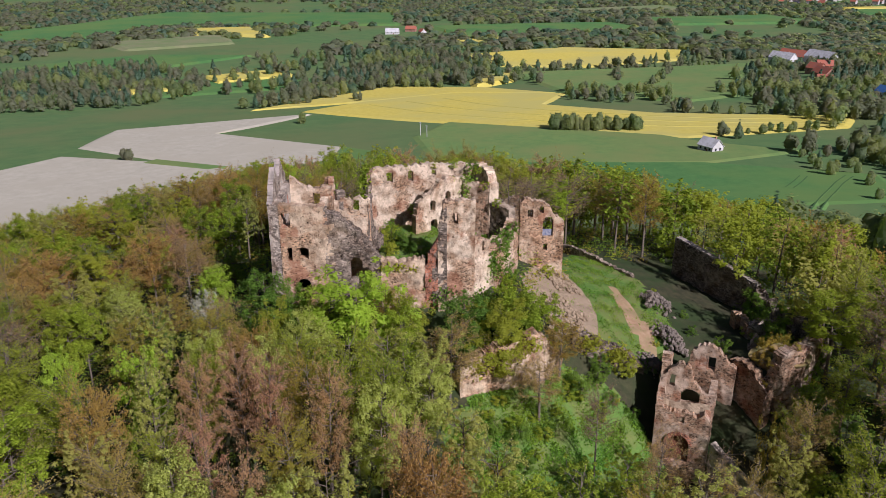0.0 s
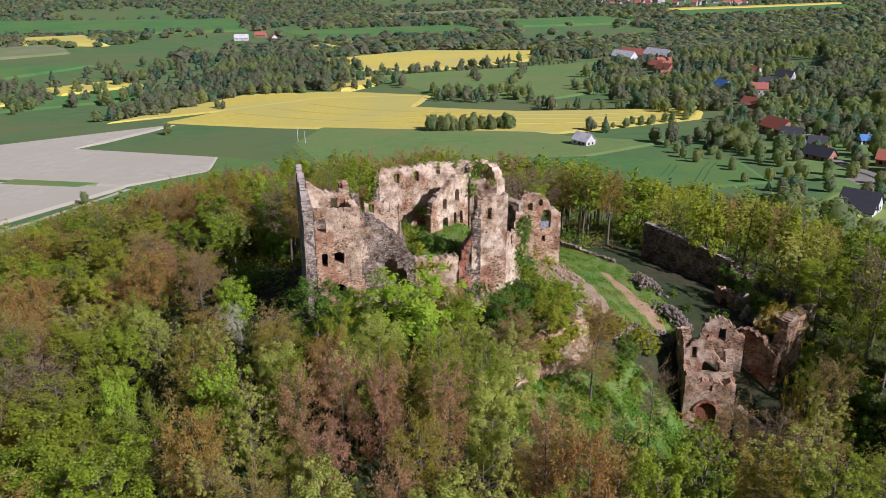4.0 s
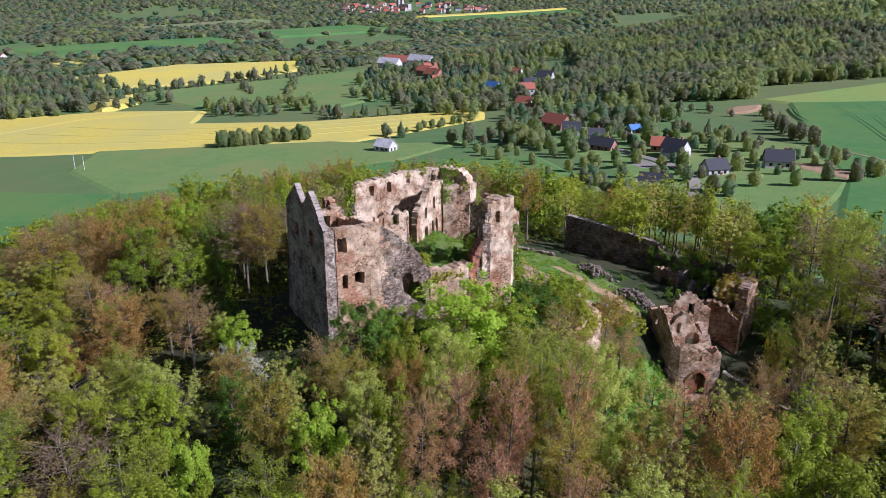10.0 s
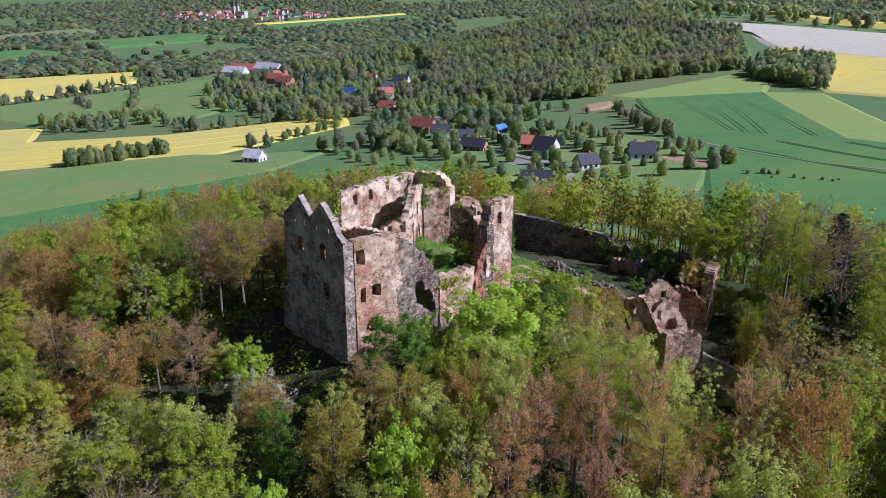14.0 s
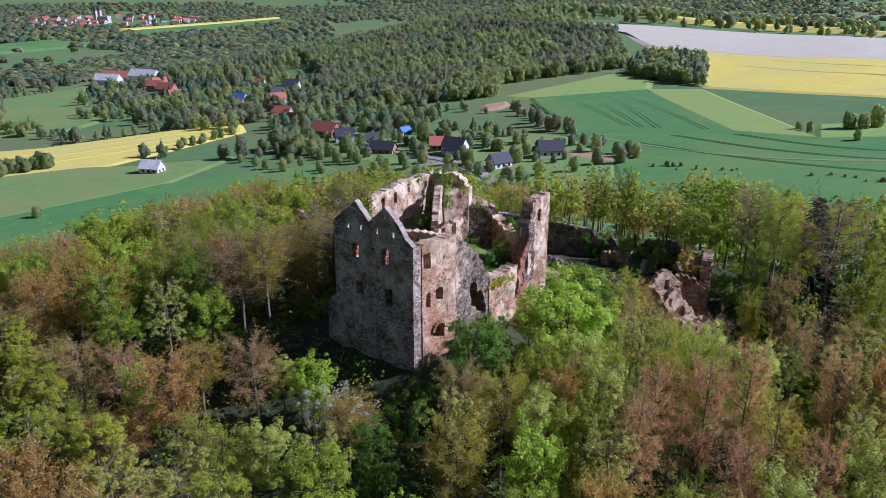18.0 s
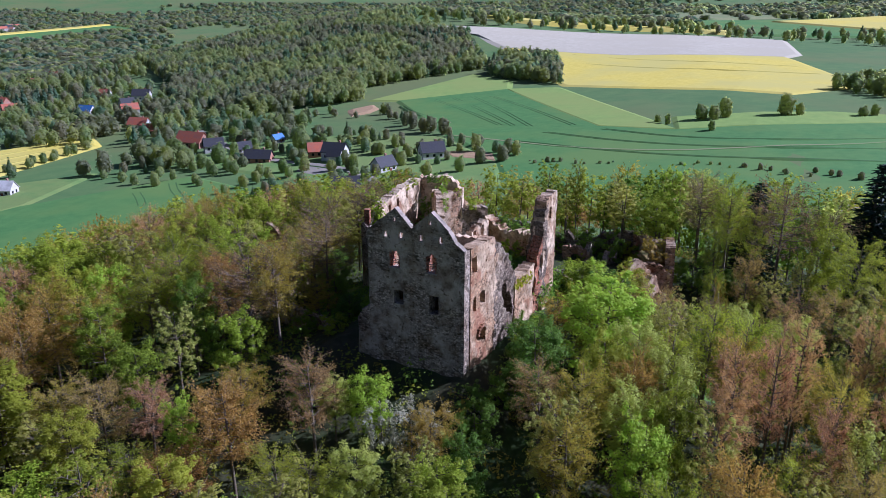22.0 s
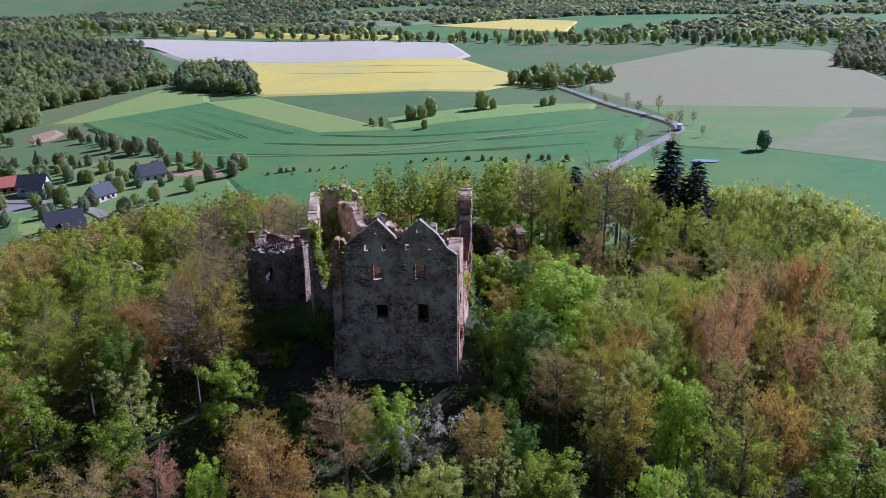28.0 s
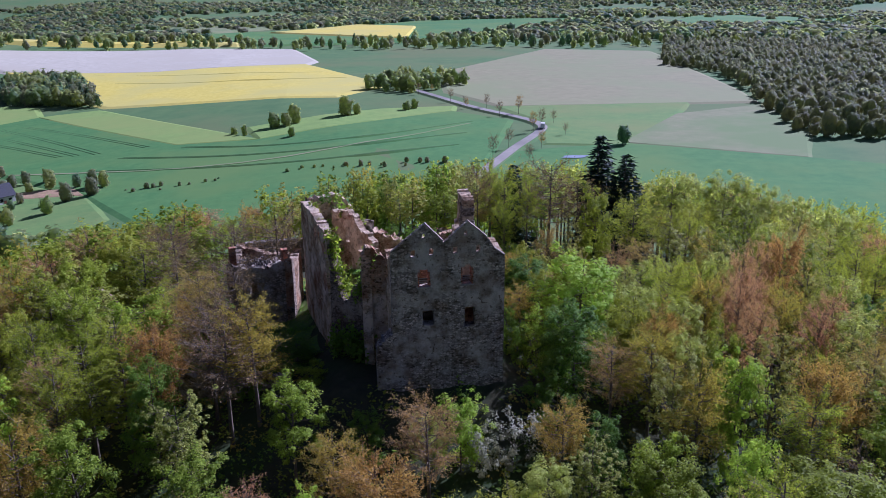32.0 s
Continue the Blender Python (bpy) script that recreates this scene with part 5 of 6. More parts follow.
# from green to brown, with the share of each look
MIX = [(2, 0.1), (0, 0.15), (15, 0.11), (6, 0.07), (1, 0.13), (16, 0.05), (7, 0.09), (5, 0.1), (3, 0.07), (12, 0.07), (4, 0.055), (13, 0.005)]
chosen = []
for px, py, a, b, c in knoll_spots(5.5, 5):
    if not inside(FOREST, px, py) or any(inside(p, px, py) for p in (CASTLE_CLEAR, WARD, SLOPE, WEST_LAWN, VIEW_GAP)):
        continue
    if any((px - x) ** 2 + (py - y) ** 2 < 13 for x, y, _ in named_spots):
        continue
    if inside([(-30, 34), (-12, 38), (8, 44), (14, 56), (2, 62), (-32, 57)], px, py):
        continue
    shade_side = inside([(12, 56), (36, 52), (38, 74), (4, 76), (4, 66)], px, py)
    thin = inside(THIN, px, py) and not shade_side
    if inside(GATE_GRASS, px, py) and a > 0.25:
        continue
    if inside(GATE_FRONT, px, py):
        if a < 0.4 or (px < 20 and a < 0.66):
            plant((8, 11)[b > 0.5], px, py, 0.6 + 0.5 * c, a * 360, 0.0, "bushes on the slope")
        else:
            plant((16, 5, 7, 16, 5)[int(b * 5)], px, py, 0.5 + 0.2 * c, a * 900, 0.0, "trees on the knoll")
        continue
    if thin and c > 0.6:
        plant((8, 11)[a > 0.5], px, py, 0.45 + 0.4 * b, a * 360, 0.0, "bushes on the slope")
        continue
    u = b + 0.2 * noise.noise(Vector((px / 17, py / 17, 3.0)))
    if px > 18 and -30 < py < 45:
        u += 0.05
    if py < -22:
        u -= 0.1
    if px > 6 and py > -6:
        u -= 0.06
    if px < -12:
        u = 0.3 + 0.69 * u
    u = min(max(u, 0.0), 0.999)
    for k, share in MIX:
        u -= share
        if u < 0:
            break
    d = math.hypot(px + 7, py - 14)
    s = (0.82 + 0.36 * c) * (0.88 if d < 26 else 1.0)
    # paler leaf looks on this side stand in for backlit, hazy crowns
    if px > 26 and py > 24 and k in (0, 2, 15, 1):
        k = (14, 16, 7)[int(c * 3)]
    if thin:
        k = (3, 7, 1, 15, 0, 4)[int(b * 6) % 6]
    # trees at the foot of the castle stay low, western ones sink, to fit the camera's view
    cap = canopy_z(px, py) - (6.0 if py > 46 else 3.8) * (a * 3.7 % 1.0) ** 1.3
    low = cap
    if -14 < px < 8 and py < 2:
        low = -1.8 + 0.47 * max(-py, 0)
    elif px > 0 and -2 <= py < 32:
        low = 0.5 + 0.5 * px
    elif px > 0 and py < 2:
        low = -1.8 + 0.5 * math.hypot(px, py)
    cap = min(cap, low) - (0.28 if px < -10 else 0.1) * max(d - 46.0, 0.0)
    if thin:
        cap = min(cap, float(ground_z(px, py)) + (6.5 if px < 20 else 11.0))
    if inside([(12, 20), (20, 14), (30, 23), (36, 34), (22, 32)], px, py):
        cap = min(cap, float(ground_z(px, py)) + 5.5)
    if inside([(13, 36), (13, 50), (45, 40), (60, 28), (58, 0), (48, 6), (30, 20)], px, py):
        cap = min(cap, 0.58 * math.hypot(px - 11, py - 43) - 13.0)
    tall = inside([(-28, 58.5), (-14, 63), (4, 63.5), (24, 58), (27, 74), (-24, 76)], px, py)
    if tall and c < 0.6:
        continue
    if py > 50 and px > -40 and not tall and (a * 7.3) % 1.0 < 0.3:
        continue
    if tall:
        cap, k = 0.4 + 5.4 * a, (16, 7, 6, 1, 16, 7)[int(b * 6)]
    if inside([(-31, 20), (-28, 11), (-21, 6), (-13, 1), (-13, 6), (-18, 28), (-30, 30)], px, py):
        cap = float(ground_z(px, py)) + 2.4
    room = cap - float(ground_z(px, py))
    if room < 3.0 or inside(BUSH_ONLY, px, py):
        k, s, stretch = (8, 11)[a > 0.5], min(0.9, max(0.45, room / 4.0)), 0.9
    else:
        s *= 0.78 if tall else 1.0
        stretch = room / TREE_LOOKS[k][2] / s
        if stretch < 0.72:
            s, stretch = s * stretch / 0.72, 0.72
        stretch = min(stretch, 1.4 if tall else 1.2)
    chosen.append((math.hypot(px - 22, py + 22), k, px, py, s, a * 360, stretch))
chosen.sort()
quota = {"broadleaf_tree": 250, "budding_tree": 250}
rest = []
for _, k, px, py, s, turn, stretch in chosen:
    name = PROTO[k][0]
    if quota.get(name, 99) > 0:
        quota[name] = quota.get(name, 99) - 1
        plant(k, px, py, s, turn, 0.0, "trees on the knoll", stretch)
    else:
        rest.append((k, px, py, s, turn, stretch))


def merged(name, pieces, mat, label, category):
    """Many copies of arrays as one mesh. pieces: (verts, faces, matrix 3x3, offset)."""
    vs, fs, base = [], [], 0
    for v, f, m, o in pieces:
        vs.append(v @ m.T + o)
        fs.append(f + base)
        base += len(v)
    v, f = np.concatenate(vs).astype(np.float32), np.concatenate(fs).astype(np.int32)
    me = bpy.data.meshes.new(name)
    me.vertices.add(len(v))
    me.vertices.foreach_set("co", v.ravel())
    w = f.shape[1]
    me.loops.add(f.size)
    me.loops.foreach_set("vertex_index", f.ravel())
    me.polygons.add(len(f))
    me.polygons.foreach_set("loop_start", np.arange(0, f.size, w, dtype=np.int32))
    me.update(calc_edges=True)
    me.materials.append(mat)
    return tagged(new(name, me), label, category, kind="stuff")


def spin(turn, s, stretch=1.0):
    c, n = math.cos(radians(turn)), math.sin(radians(turn))
    return np.array([[c * s, -n * s, 0], [n * s, c * s, 0], [0, 0, s * stretch]])


tuft_rng = np.random.default_rng(77)
for name, poly, count, size, leaf, label in (
        ("grass_tufts", SLOPE, 52000, 0.12, LEAF_G, "lush green weeds and grass tufts on the slope"),
        ("ward_grass", WARD_TURF, 24000, 0.085, LEAF_G, "tufts of grass on the ward lawn"),
        ("court_grass", COURT, 9000, 0.09, LEAF_G, "weeds and grass tufts in the courtyard"),
        ("lawn_grass", WEST_LAWN, 9000, 0.09, LEAF_G, "grass tufts on the lawn beside the castle")):
    span = np.array(poly, float)
    p = tuft_rng.uniform(span.min(0), span.max(0), (count * 2, 2))
    p = p[inside(poly, p[:, 0], p[:, 1]) & (~(inside(TALUS, p[:, 0], p[:, 1]) | inside(PATH_EARTH, p[:, 0], p[:, 1])) | (tuft_rng.random(len(p)) < 0.1))]
    lush = np.sin(p[:, 0] * 1.1 + 2 * np.sin(p[:, 1] * 0.7)) * np.sin(p[:, 1] * 1.3 + p[:, 0] * 0.4) + tuft_rng.normal(size=len(p)) * 0.45
    p, lush = p[lush > 0.05], lush[lush > 0.05]
    z = ground_z(p[:, 0], p[:, 1]) + tuft_rng.uniform(0.0, 0.14, len(p)) + size * 2.4 * np.clip(lush, 0, 1.2) * tuft_rng.random(len(p))
    q, f = cards(tuft_rng, np.column_stack([p, z]), size, 0.3, 0.7)
    me = array_mesh(name, q, f)
    me.materials.append(leaf)
    tagged(new(name, me), label, "grass", kind="stuff")
shrub_rnd = random.Random(19)
for k in range(60):
    x, y = (shrub_rnd.uniform(13, 36), shrub_rnd.uniform(41, 62)) if k > 40 else (0, 0)
    if inside(GATE_FRONT, x, y) and k > 40 and not inside(GATE_GRASS, x, y):
        plant((8, 11)[k % 2], x, y, shrub_rnd.uniform(0.5, 0.9), 33 * k, 0.0, "bushes on the slope", 0.8)
    x, y = shrub_rnd.uniform(7, 32), shrub_rnd.uniform(19, 45)
    if inside(SLOPE, x, y) and (k % 5 == 0 or not inside(GATE_GRASS, x, y)):
        plant((8, 11, 8)[k % 3], x, y, shrub_rnd.uniform(0.22, 0.5), 61 * k, 0.0, "bushes on the slope", 0.8)
for x, y, s in ((-1.0, 31.5, 0.3), (1.2, 33.0, 0.24), (-6.5, 33.0, 0.2), (0.8, 45.0, 0.3), (-1.5, 44.4, 0.22), (-9.5, 50.5, 0.3), (-16.0, 48.5, 0.24), (-5.0, 50.0, 0.35)):
    plant((8, 11)[s > 0.25], x, y, s, x * 40, 0.0, "bushes on the slope")
under_rng = np.random.default_rng(5)
under = {8: [], 11: [], 17: []}
p = np.stack(np.meshgrid(np.arange(-84, 84, 2.7), np.arange(-74, 96, 2.7)), -1).reshape(-1, 2)
p = p + under_rng.uniform(-1.2, 1.2, p.shape)
ok = inside(FOREST, p[:, 0], p[:, 1]) & (np.hypot(p[:, 0] + 7, p[:, 1] - 14) < 84)
for poly in (SLOPE, WARD, WEST_LAWN, [(-17, -1), (1, -1), (2, 24), (-10, 29), (-18, 25)], [(-30, 34), (-12, 38), (8, 43), (14, 56), (2, 62), (-32, 57)], [(0, 30), (12, 27), (16, 48), (0, 50)]):
    ok &= ~inside(poly, p[:, 0], p[:, 1])
for x, y in p[ok]:
    k = (11, 11, 8, 17)[int(under_rng.integers(0, 4))]
    q, f = PROTO[k][7], PROTO[k][8]
    first = int(under_rng.integers(0, len(f) - 90))
    tri = q[first * 3: (first + 80) * 3].reshape(-1, 3, 3)
    tri = tri.mean(1, keepdims=True) + (tri - tri.mean(1, keepdims=True)) * 2.3
    under[k].append((tri.reshape(-1, 3), f[:80], spin(360 * under_rng.random(), under_rng.uniform(0.5, 0.85), under_rng.uniform(0.6, 1.0)), np.array([x, y, float(ground_z(x, y)) - 0.2])))
for k, pieces in under.items():
    merged("undergrowth", pieces, PROTO[k][9], "low undergrowth and saplings beneath the trees", "undergrowth")
by_leaf, trunks = {}, []
for k, px, py, s, turn, stretch in rest:
    tv, tf, q, f, leaf, bark = PROTO[k][5:]
    keep = len(f) // 9
    tri = q[: keep * 3].reshape(-1, 3, 3)
    tri = tri.mean(1, keepdims=True) + (tri - tri.mean(1, keepdims=True)) * 2.5
    o = np.array([px, py, float(ground_z(px, py)) - 0.15])
    by_leaf.setdefault(leaf.name, (leaf, []))[1].append((tri.reshape(-1, 3), f[:keep], spin(turn, s, stretch), o))
    quads = np.array([x for x in tf if len(x) == 4][:60])
    trunks.append((tv, quads, spin(turn, s, stretch), o))
for leaf, pieces in by_leaf.values():
    merged("woodland_foliage", pieces, leaf, "foliage of the outer knoll woodland", "woodland")
merged("woodland_trunks", trunks, BARK, "trunks of the outer knoll woodland", "woodland")
for x, y, s in ((35.2, 72.1, 2.25), (39.4, 70.1, 2.0), (43.0, 72.6, 1.5), (18.5, 71.0, 1.5)):
    plant(10, x, y, s, x * 7, 0.0, "spruces", 0.55)
edge_rnd = random.Random(31)
for k in range(20):
    f = k / 20
    x, y = -34 + 56 * f + edge_rnd.uniform(-1.5, 1.5), 59.5 + 3.5 * math.sin(f * 5) + edge_rnd.uniform(-2, 3)
    plant((8, 11, 11)[k % 3], x, y, edge_rnd.uniform(0.7, 1.3), 47 * k, 0.0, "bushes at the wood's edge")
for x, y, z, s in ((7.6, 54.4, -6.3, 0.5), (6.4, 53.4, -6.4, 0.45), (5.2, 54.6, -5.6, 0.55), (7.2, 56.4, -5.4, 0.6), (4.6, 56.6, -5.4, 0.5), (8.6, 53.6, -8.2, 0.3)):
    plant(17, x, y, s, x * 31, z - float(ground_z(x, y)), "plants on the walls")
for x, y, z, s in ((-15.8, 12.5, 10.0, 0.16), (-16.0, 15.0, 9.9, 0.2), (-16.4, 18.5, 9.9, 0.24), (-16.8, 21.0, 9.8, 0.3), (-15.4, 23.4, 9.9, 0.34), (-14.0, 23.8, 9.8, 0.3), (-15.2, 22.0, 6.5, 0.5), (-14.6, 20.5, 5.0, 0.5), (-15.0, 18.0, 4.6, 0.45),
                   (-14.6, 16.0, 4.3, 0.4), (-11.2, 26.0, 6.3, 0.3), (-12.6, 24.6, 8.2, 0.3), (-1.0, 21.5, 5.0, 0.35), (-2.5, 25.5, 4.0, 0.4), (-5.0, 26.6, 4.0, 0.45), (-7.5, 27.6, 4.2, 0.4), (-0.7, 10.5, 4.0, 0.25), (-13.5, 20.5, 8.9, 0.25)):
    plant((8, 11)[s > 0.33], x, y, s, x * 31, z - float(ground_z(x, y)), "plants on the walls")


def ivy(points, spread, count, seed):
    """Ivy leaves hanging round a few points of a wall."""
    rng = np.random.default_rng(seed)
    p = np.array(points)[rng.integers(0, len(points), count)] + rng.normal(size=(count, 3)) * np.array(spread)
    q, f = cards(rng, p, 0.17, 0.2, 0.8)
    me = array_mesh("ivy", q, f)
    me.materials.append(LEAF_C if seed % 2 else LEAF_A)
    tagged(new("ivy", me), "green ivy clinging to the ruined wall", "ivy", "ivy on the ruin")


ivy([(-2.0, 24.6, 2.5), (-3.2, 25.2, 2.0), (-4.5, 25.8, 3.0), (-5.6, 26.4, 2.5)], (0.5, 0.3, 1.1), 2600, 1)
ivy([(-14.0, 22.9, 9.0), (-13.4, 22.3, 8.0), (-14.2, 22.6, 6.5)], (0.3, 0.3, 1.0), 380, 5)
ivy([(0.75, 19.0, -0.5), (0.9, 21.0, -1.2), (0.7, 23.5, -0.8)], (0.25, 0.8, 0.7), 1400, 3)
ivy([(0.4, 14.0, 3.2), (0.45, 15.5, 3.0), (0.3, 12.6, 3.1)], (0.15, 0.4, 0.25), 260, 4)
ivy([(-14.9, 7.7, -0.5), (-13.5, 6.6, 0.0), (-12.6, 5.6, -1.0)], (0.4, 0.4, 0.9), 1500, 5)
ivy([(-15.0, 9.9, 9.8), (-14.8, 9.6, 8.6), (-14.4, 9.2, 7.0), (-13.9, 8.8, 5.4)], (0.35, 0.35, 0.5), 550, 6)
ivy([(-12.0, 6.6, 6.0), (-12.4, 7.2, 5.2), (-11.6, 5.9, 8.6)], (0.35, 0.35, 0.5), 700, 7)
ivy([(11.2, 22.0, -3.4), (10.4, 24.6, -2.6), (9.6, 27.0, -1.9), (4.4, 35.0, -4.6), (4.3, 38.0, -6.4)], (0.5, 0.9, 0.5), 1700, 8)
slope_rnd = random.Random(12)
for k in range(70):
    x, y = slope_rnd.uniform(6, 33), slope_rnd.uniform(18, 46)
    if inside(SLOPE, x, y) and (k % 5 == 0 or not inside(GATE_GRASS, x, y)):
        plant((11, 8, 11, 17)[k % 4], x, y, slope_rnd.uniform(0.2, 0.5), 53 * k, 0.0, "bushes on the slope")
for x, y, top, w, k in ((17.5, 33.0, -1.5, 3.6, 13), (25.5, 36.5, -2.0, 4.0, 3), (27.0, 40.5, -2.6, 4.4, 13), (19.5, 52.5, -2.0, 4.4, 3), (23.0, 49.5, -4.0, 4.4, 16), (16.5, 51.0, -7.5, 3.0, 17), (13.5, 28.0, -1.0, 4.6, 3), (3.4, 26.5, 1.6, 6.2, 8), (2.8, 30.0, 0.2, 5.0, 8), (4.6, 23.0, 0.4, 4.6, 8),
                        (-15, 67, 3.5, 3.6, 7), (-10.5, 68, 5.0, 3.6, 6), (-4, 69, 3.4, 3.6, 16), (5, 70, 5.0, 5.0, 18), (15, 68, 2.0, 4.0, 16)):
    plant_top(k, x, y, top, w, x * 17)
for k, (x, y, s) in enumerate(((-8, 13, 0.55), (-5, 14.5, 0.6), (-3.2, 13.2, 0.45), (-2.6, 16.4, 0.5), (-7.0, 11.8, 0.5), (-11, 12.8, 0.45), (-3.5, 19.5, 0.6), (-10.5, 23.6, 0.6), (-6.5, 24.6, 0.65),
                               (-5.6, 27.2, 0.7), (-3.0, 26.6, 0.6), (-15.6, 20.6, 0.4), (-17.5, 4.5, 0.7), (-24, 8, 0.7), (-6, 57.5, 0.45), (-1.5, 52.5, 0.5), (4.5, 39.0, 0.7), (5.6, 36, 0.6), (-13, 33, 0.45), (9, 33, 0.7))):
    plant((8, 11)[k % 2], x, y, s, 40 * k, 0.0, "bushes in the ruin")

# ---- the land beyond: woods, hedges, houses ----
far_rng = np.random.default_rng(77)


def far_tree(cards_n, radius, height, seed, fine, cone=False):
    """A lumpy closed crown with loose sprays round it."""
    rng = np.random.default_rng(seed)
    bm = bmesh.new()
    bmesh.ops.create_icosphere(bm, subdivisions=fine, radius=1.0)
    body = np.array([v.co[:] for v in bm.verts])
    tris = np.array([[v.index for v in f.verts] for f in bm.faces])
    bm.free()
    lumps = np.array([noise.noise(Vector(v) * 1.7 + Vector((seed * 3.1, 0, 0))) for v in body])

    def shape(p):
        if cone:
            h = (p[:, 2] + 1) / 2
            return np.stack([p[:, 0] * (1.05 - h) * radius, p[:, 1] * (1.05 - h) * radius, height * (0.06 + 0.94 * h)], 1)
        return p * np.array([radius, radius, height * 0.47]) + np.array([0, 0, height * 0.53])

    p = rng.normal(size=(cards_n, 3))
    p /= np.linalg.norm(p, axis=1)[:, None]
    near = np.argmax(p @ body.T, axis=1)
    c = shape(p * (0.84 + 0.5 * lumps[near])[:, None] * rng.uniform(0.92, 1.14, (cards_n, 1)))
    q, f = cards(rng, c, radius * 2.3 / math.sqrt(cards_n), 0.4, 0.95, None, p * 2.0 + np.array([0, 0, 0.8]))
    body = shape(body * (0.84 + 0.5 * lumps)[:, None] * rng.uniform(0.95, 1.05, (len(body), 1)))
    return np.concatenate([body, q]), np.concatenate([tris, f + len(body)])


FAR_NEAR = [far_tree(320, 4.2, 12.5, n, 2, n == 4) for n in range(5)]
FAR_MID = [far_tree(90, 4.4, 12.5, 10 + n, 1, n == 4) for n in range(5)]
FAR_OUT = [far_tree(34, 8.5, 10.0, 20 + n, 1) for n in range(5)]
# these leaf colours hold the haze themselves
HAZED_LEAVES = [HAZE_WOOD, HAZE_BROWN, HAZE_GREEN, HAZE_DARK]
far_pieces = {0: [], 1: [], 2: [], 3: []}
far_stems = []
stem_v, stem_f = [], []
tube(stem_v, stem_f, [(0, 0, -0.5), (0, 0, 6.5)], [0.28, 0.12], 4)
stem_v, stem_f = np.array(stem_v), np.array(stem_f)
# plots round the houses stay open: centre and radius
PLOTS = [(-338, 181, 16), (-158, 215, 24), (-206, 279, 20), (-221, 285, 14), (-165, 260, 14), (-424, 349, 16), (-487, 398, 18), (-534, 395, 16), (-537, 458, 18), (-526, 425, 14), (-302, 290, 16), (-277, 288, 12), (-326, 300, 18),
         (-274, 317, 12), (-248, 268, 14), (-155, 290, 14), (-146, 296, 12), (-735, 439, 24), (-757, 446, 22), (-700, 425, 20), (-940, 520, 60), (-1385, 0, 70), (-285, 425, 22), (-140, 298, 20), (-635, 1033, 25)]


def far_plant(x, y, scale=1.0, tone=None, slim=1.0):
    if any((x - a) ** 2 + (y - b) ** 2 < r * r or (x - a - r * 0.7) ** 2 + (y - b + r * 0.7) ** 2 < r * r for a, b, r in PLOTS):
        return
    r = math.hypot(x, y)
    which = int(far_rng.integers(0, 4))
    if tone is None:
        g = 1.5 * noise.noise(Vector((x / 62, y / 62, 1.0))) + 0.5 * (far_rng.random() - 0.5)
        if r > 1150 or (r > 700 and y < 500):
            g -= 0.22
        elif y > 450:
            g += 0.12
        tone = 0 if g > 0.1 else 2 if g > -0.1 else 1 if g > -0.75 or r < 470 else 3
    if tone == 3 or (tone == 2 and far_rng.random() < 0.5):
        which = 4
    shape = (FAR_NEAR if r < 470 else FAR_MID if r < 1100 else FAR_OUT)[which]
    grow = scale * slim * far_rng.uniform(0.8, 1.2)
    m = spin(360 * far_rng.random(), grow, far_rng.uniform(0.88, 1.16) / slim)
    at = np.array([x, y, float(ground_z(x, y)) - 0.5])
    far_pieces[tone].append((shape[0], shape[1], m, at))
    if r < 470:
        far_stems.append((stem_v, stem_f, m, at))


def garden_tree(x, y):
    """A smaller tree that may stand near a house."""
    tone = int(far_rng.integers(0, 3))
    shape = (FAR_NEAR if math.hypot(x, y) < 470 else FAR_MID)[int(far_rng.integers(0, 4))]
    m = spin(360 * far_rng.random(), far_rng.uniform(0.4, 0.75), far_rng.uniform(0.9, 1.2))
    far_pieces[tone].append((shape[0], shape[1], m, np.array([x, y, float(ground_z(x, y)) - 0.5])))


def wood(poly, step, scale=1.0, tone=None, chance=1.0):
    xs, ys = [p[0] for p in poly], [p[1] for p in poly]
    gx, gy = np.meshgrid(np.arange(min(xs), max(xs), step), np.arange(min(ys), max(ys), step))
    gx = gx + far_rng.uniform(-0.45, 0.45, gx.shape) * step
    gy = gy + far_rng.uniform(-0.45, 0.45, gy.shape) * step
    ok = inside(poly, gx, gy) & (far_rng.random(gx.shape) < chance)
    for x, y in zip(gx[ok], gy[ok]):
        far_plant(float(x), float(y), scale, tone)


def hedge(pts, step=7.0, wide=5.0, scale=0.7, tone=None):
    for (x0, y0), (x1, y1) in zip(pts, pts[1:]):
        n = max(1, int(math.hypot(x1 - x0, y1 - y0) / step))
        for k in range(n):
            f = (k + far_rng.random()) / n
            far_plant(x0 + (x1 - x0) * f + far_rng.normal() * wide * 0.4, y0 + (y1 - y0) * f + far_rng.normal() * wide * 0.4, scale * far_rng.uniform(0.6, 1.2), tone)


wood([(-1100, 1100), (-640, 1180), (-471, 842), (-385, 822), (-277, 641), (-343, 530), (-310, 470), (-362, 410), (-497, 448), (-560, 520), (-800, 700)], 6.6, 0.95)
wood([(-262, 600), (-290, 700), (-228, 700), (-176, 556)], 7.0, 1.0)
wood([(-441, 112), (-425, 160), (-412, 165), (-428, 108)], 4.0, 0.75, 0)
wood([(-594, -133), (-785, -103), (-1078, 1), (-1022, 146), (-900, 125), (-820, 80), (-739, 50), (-760, -10), (-636, -75), (-600, -118)], 12.0, 1.0, None, 0.75)
wood([(-705, 172), (-624, 258), (-540, 225), (-600, 155)], 10.0, 0.8, None, 0.6)
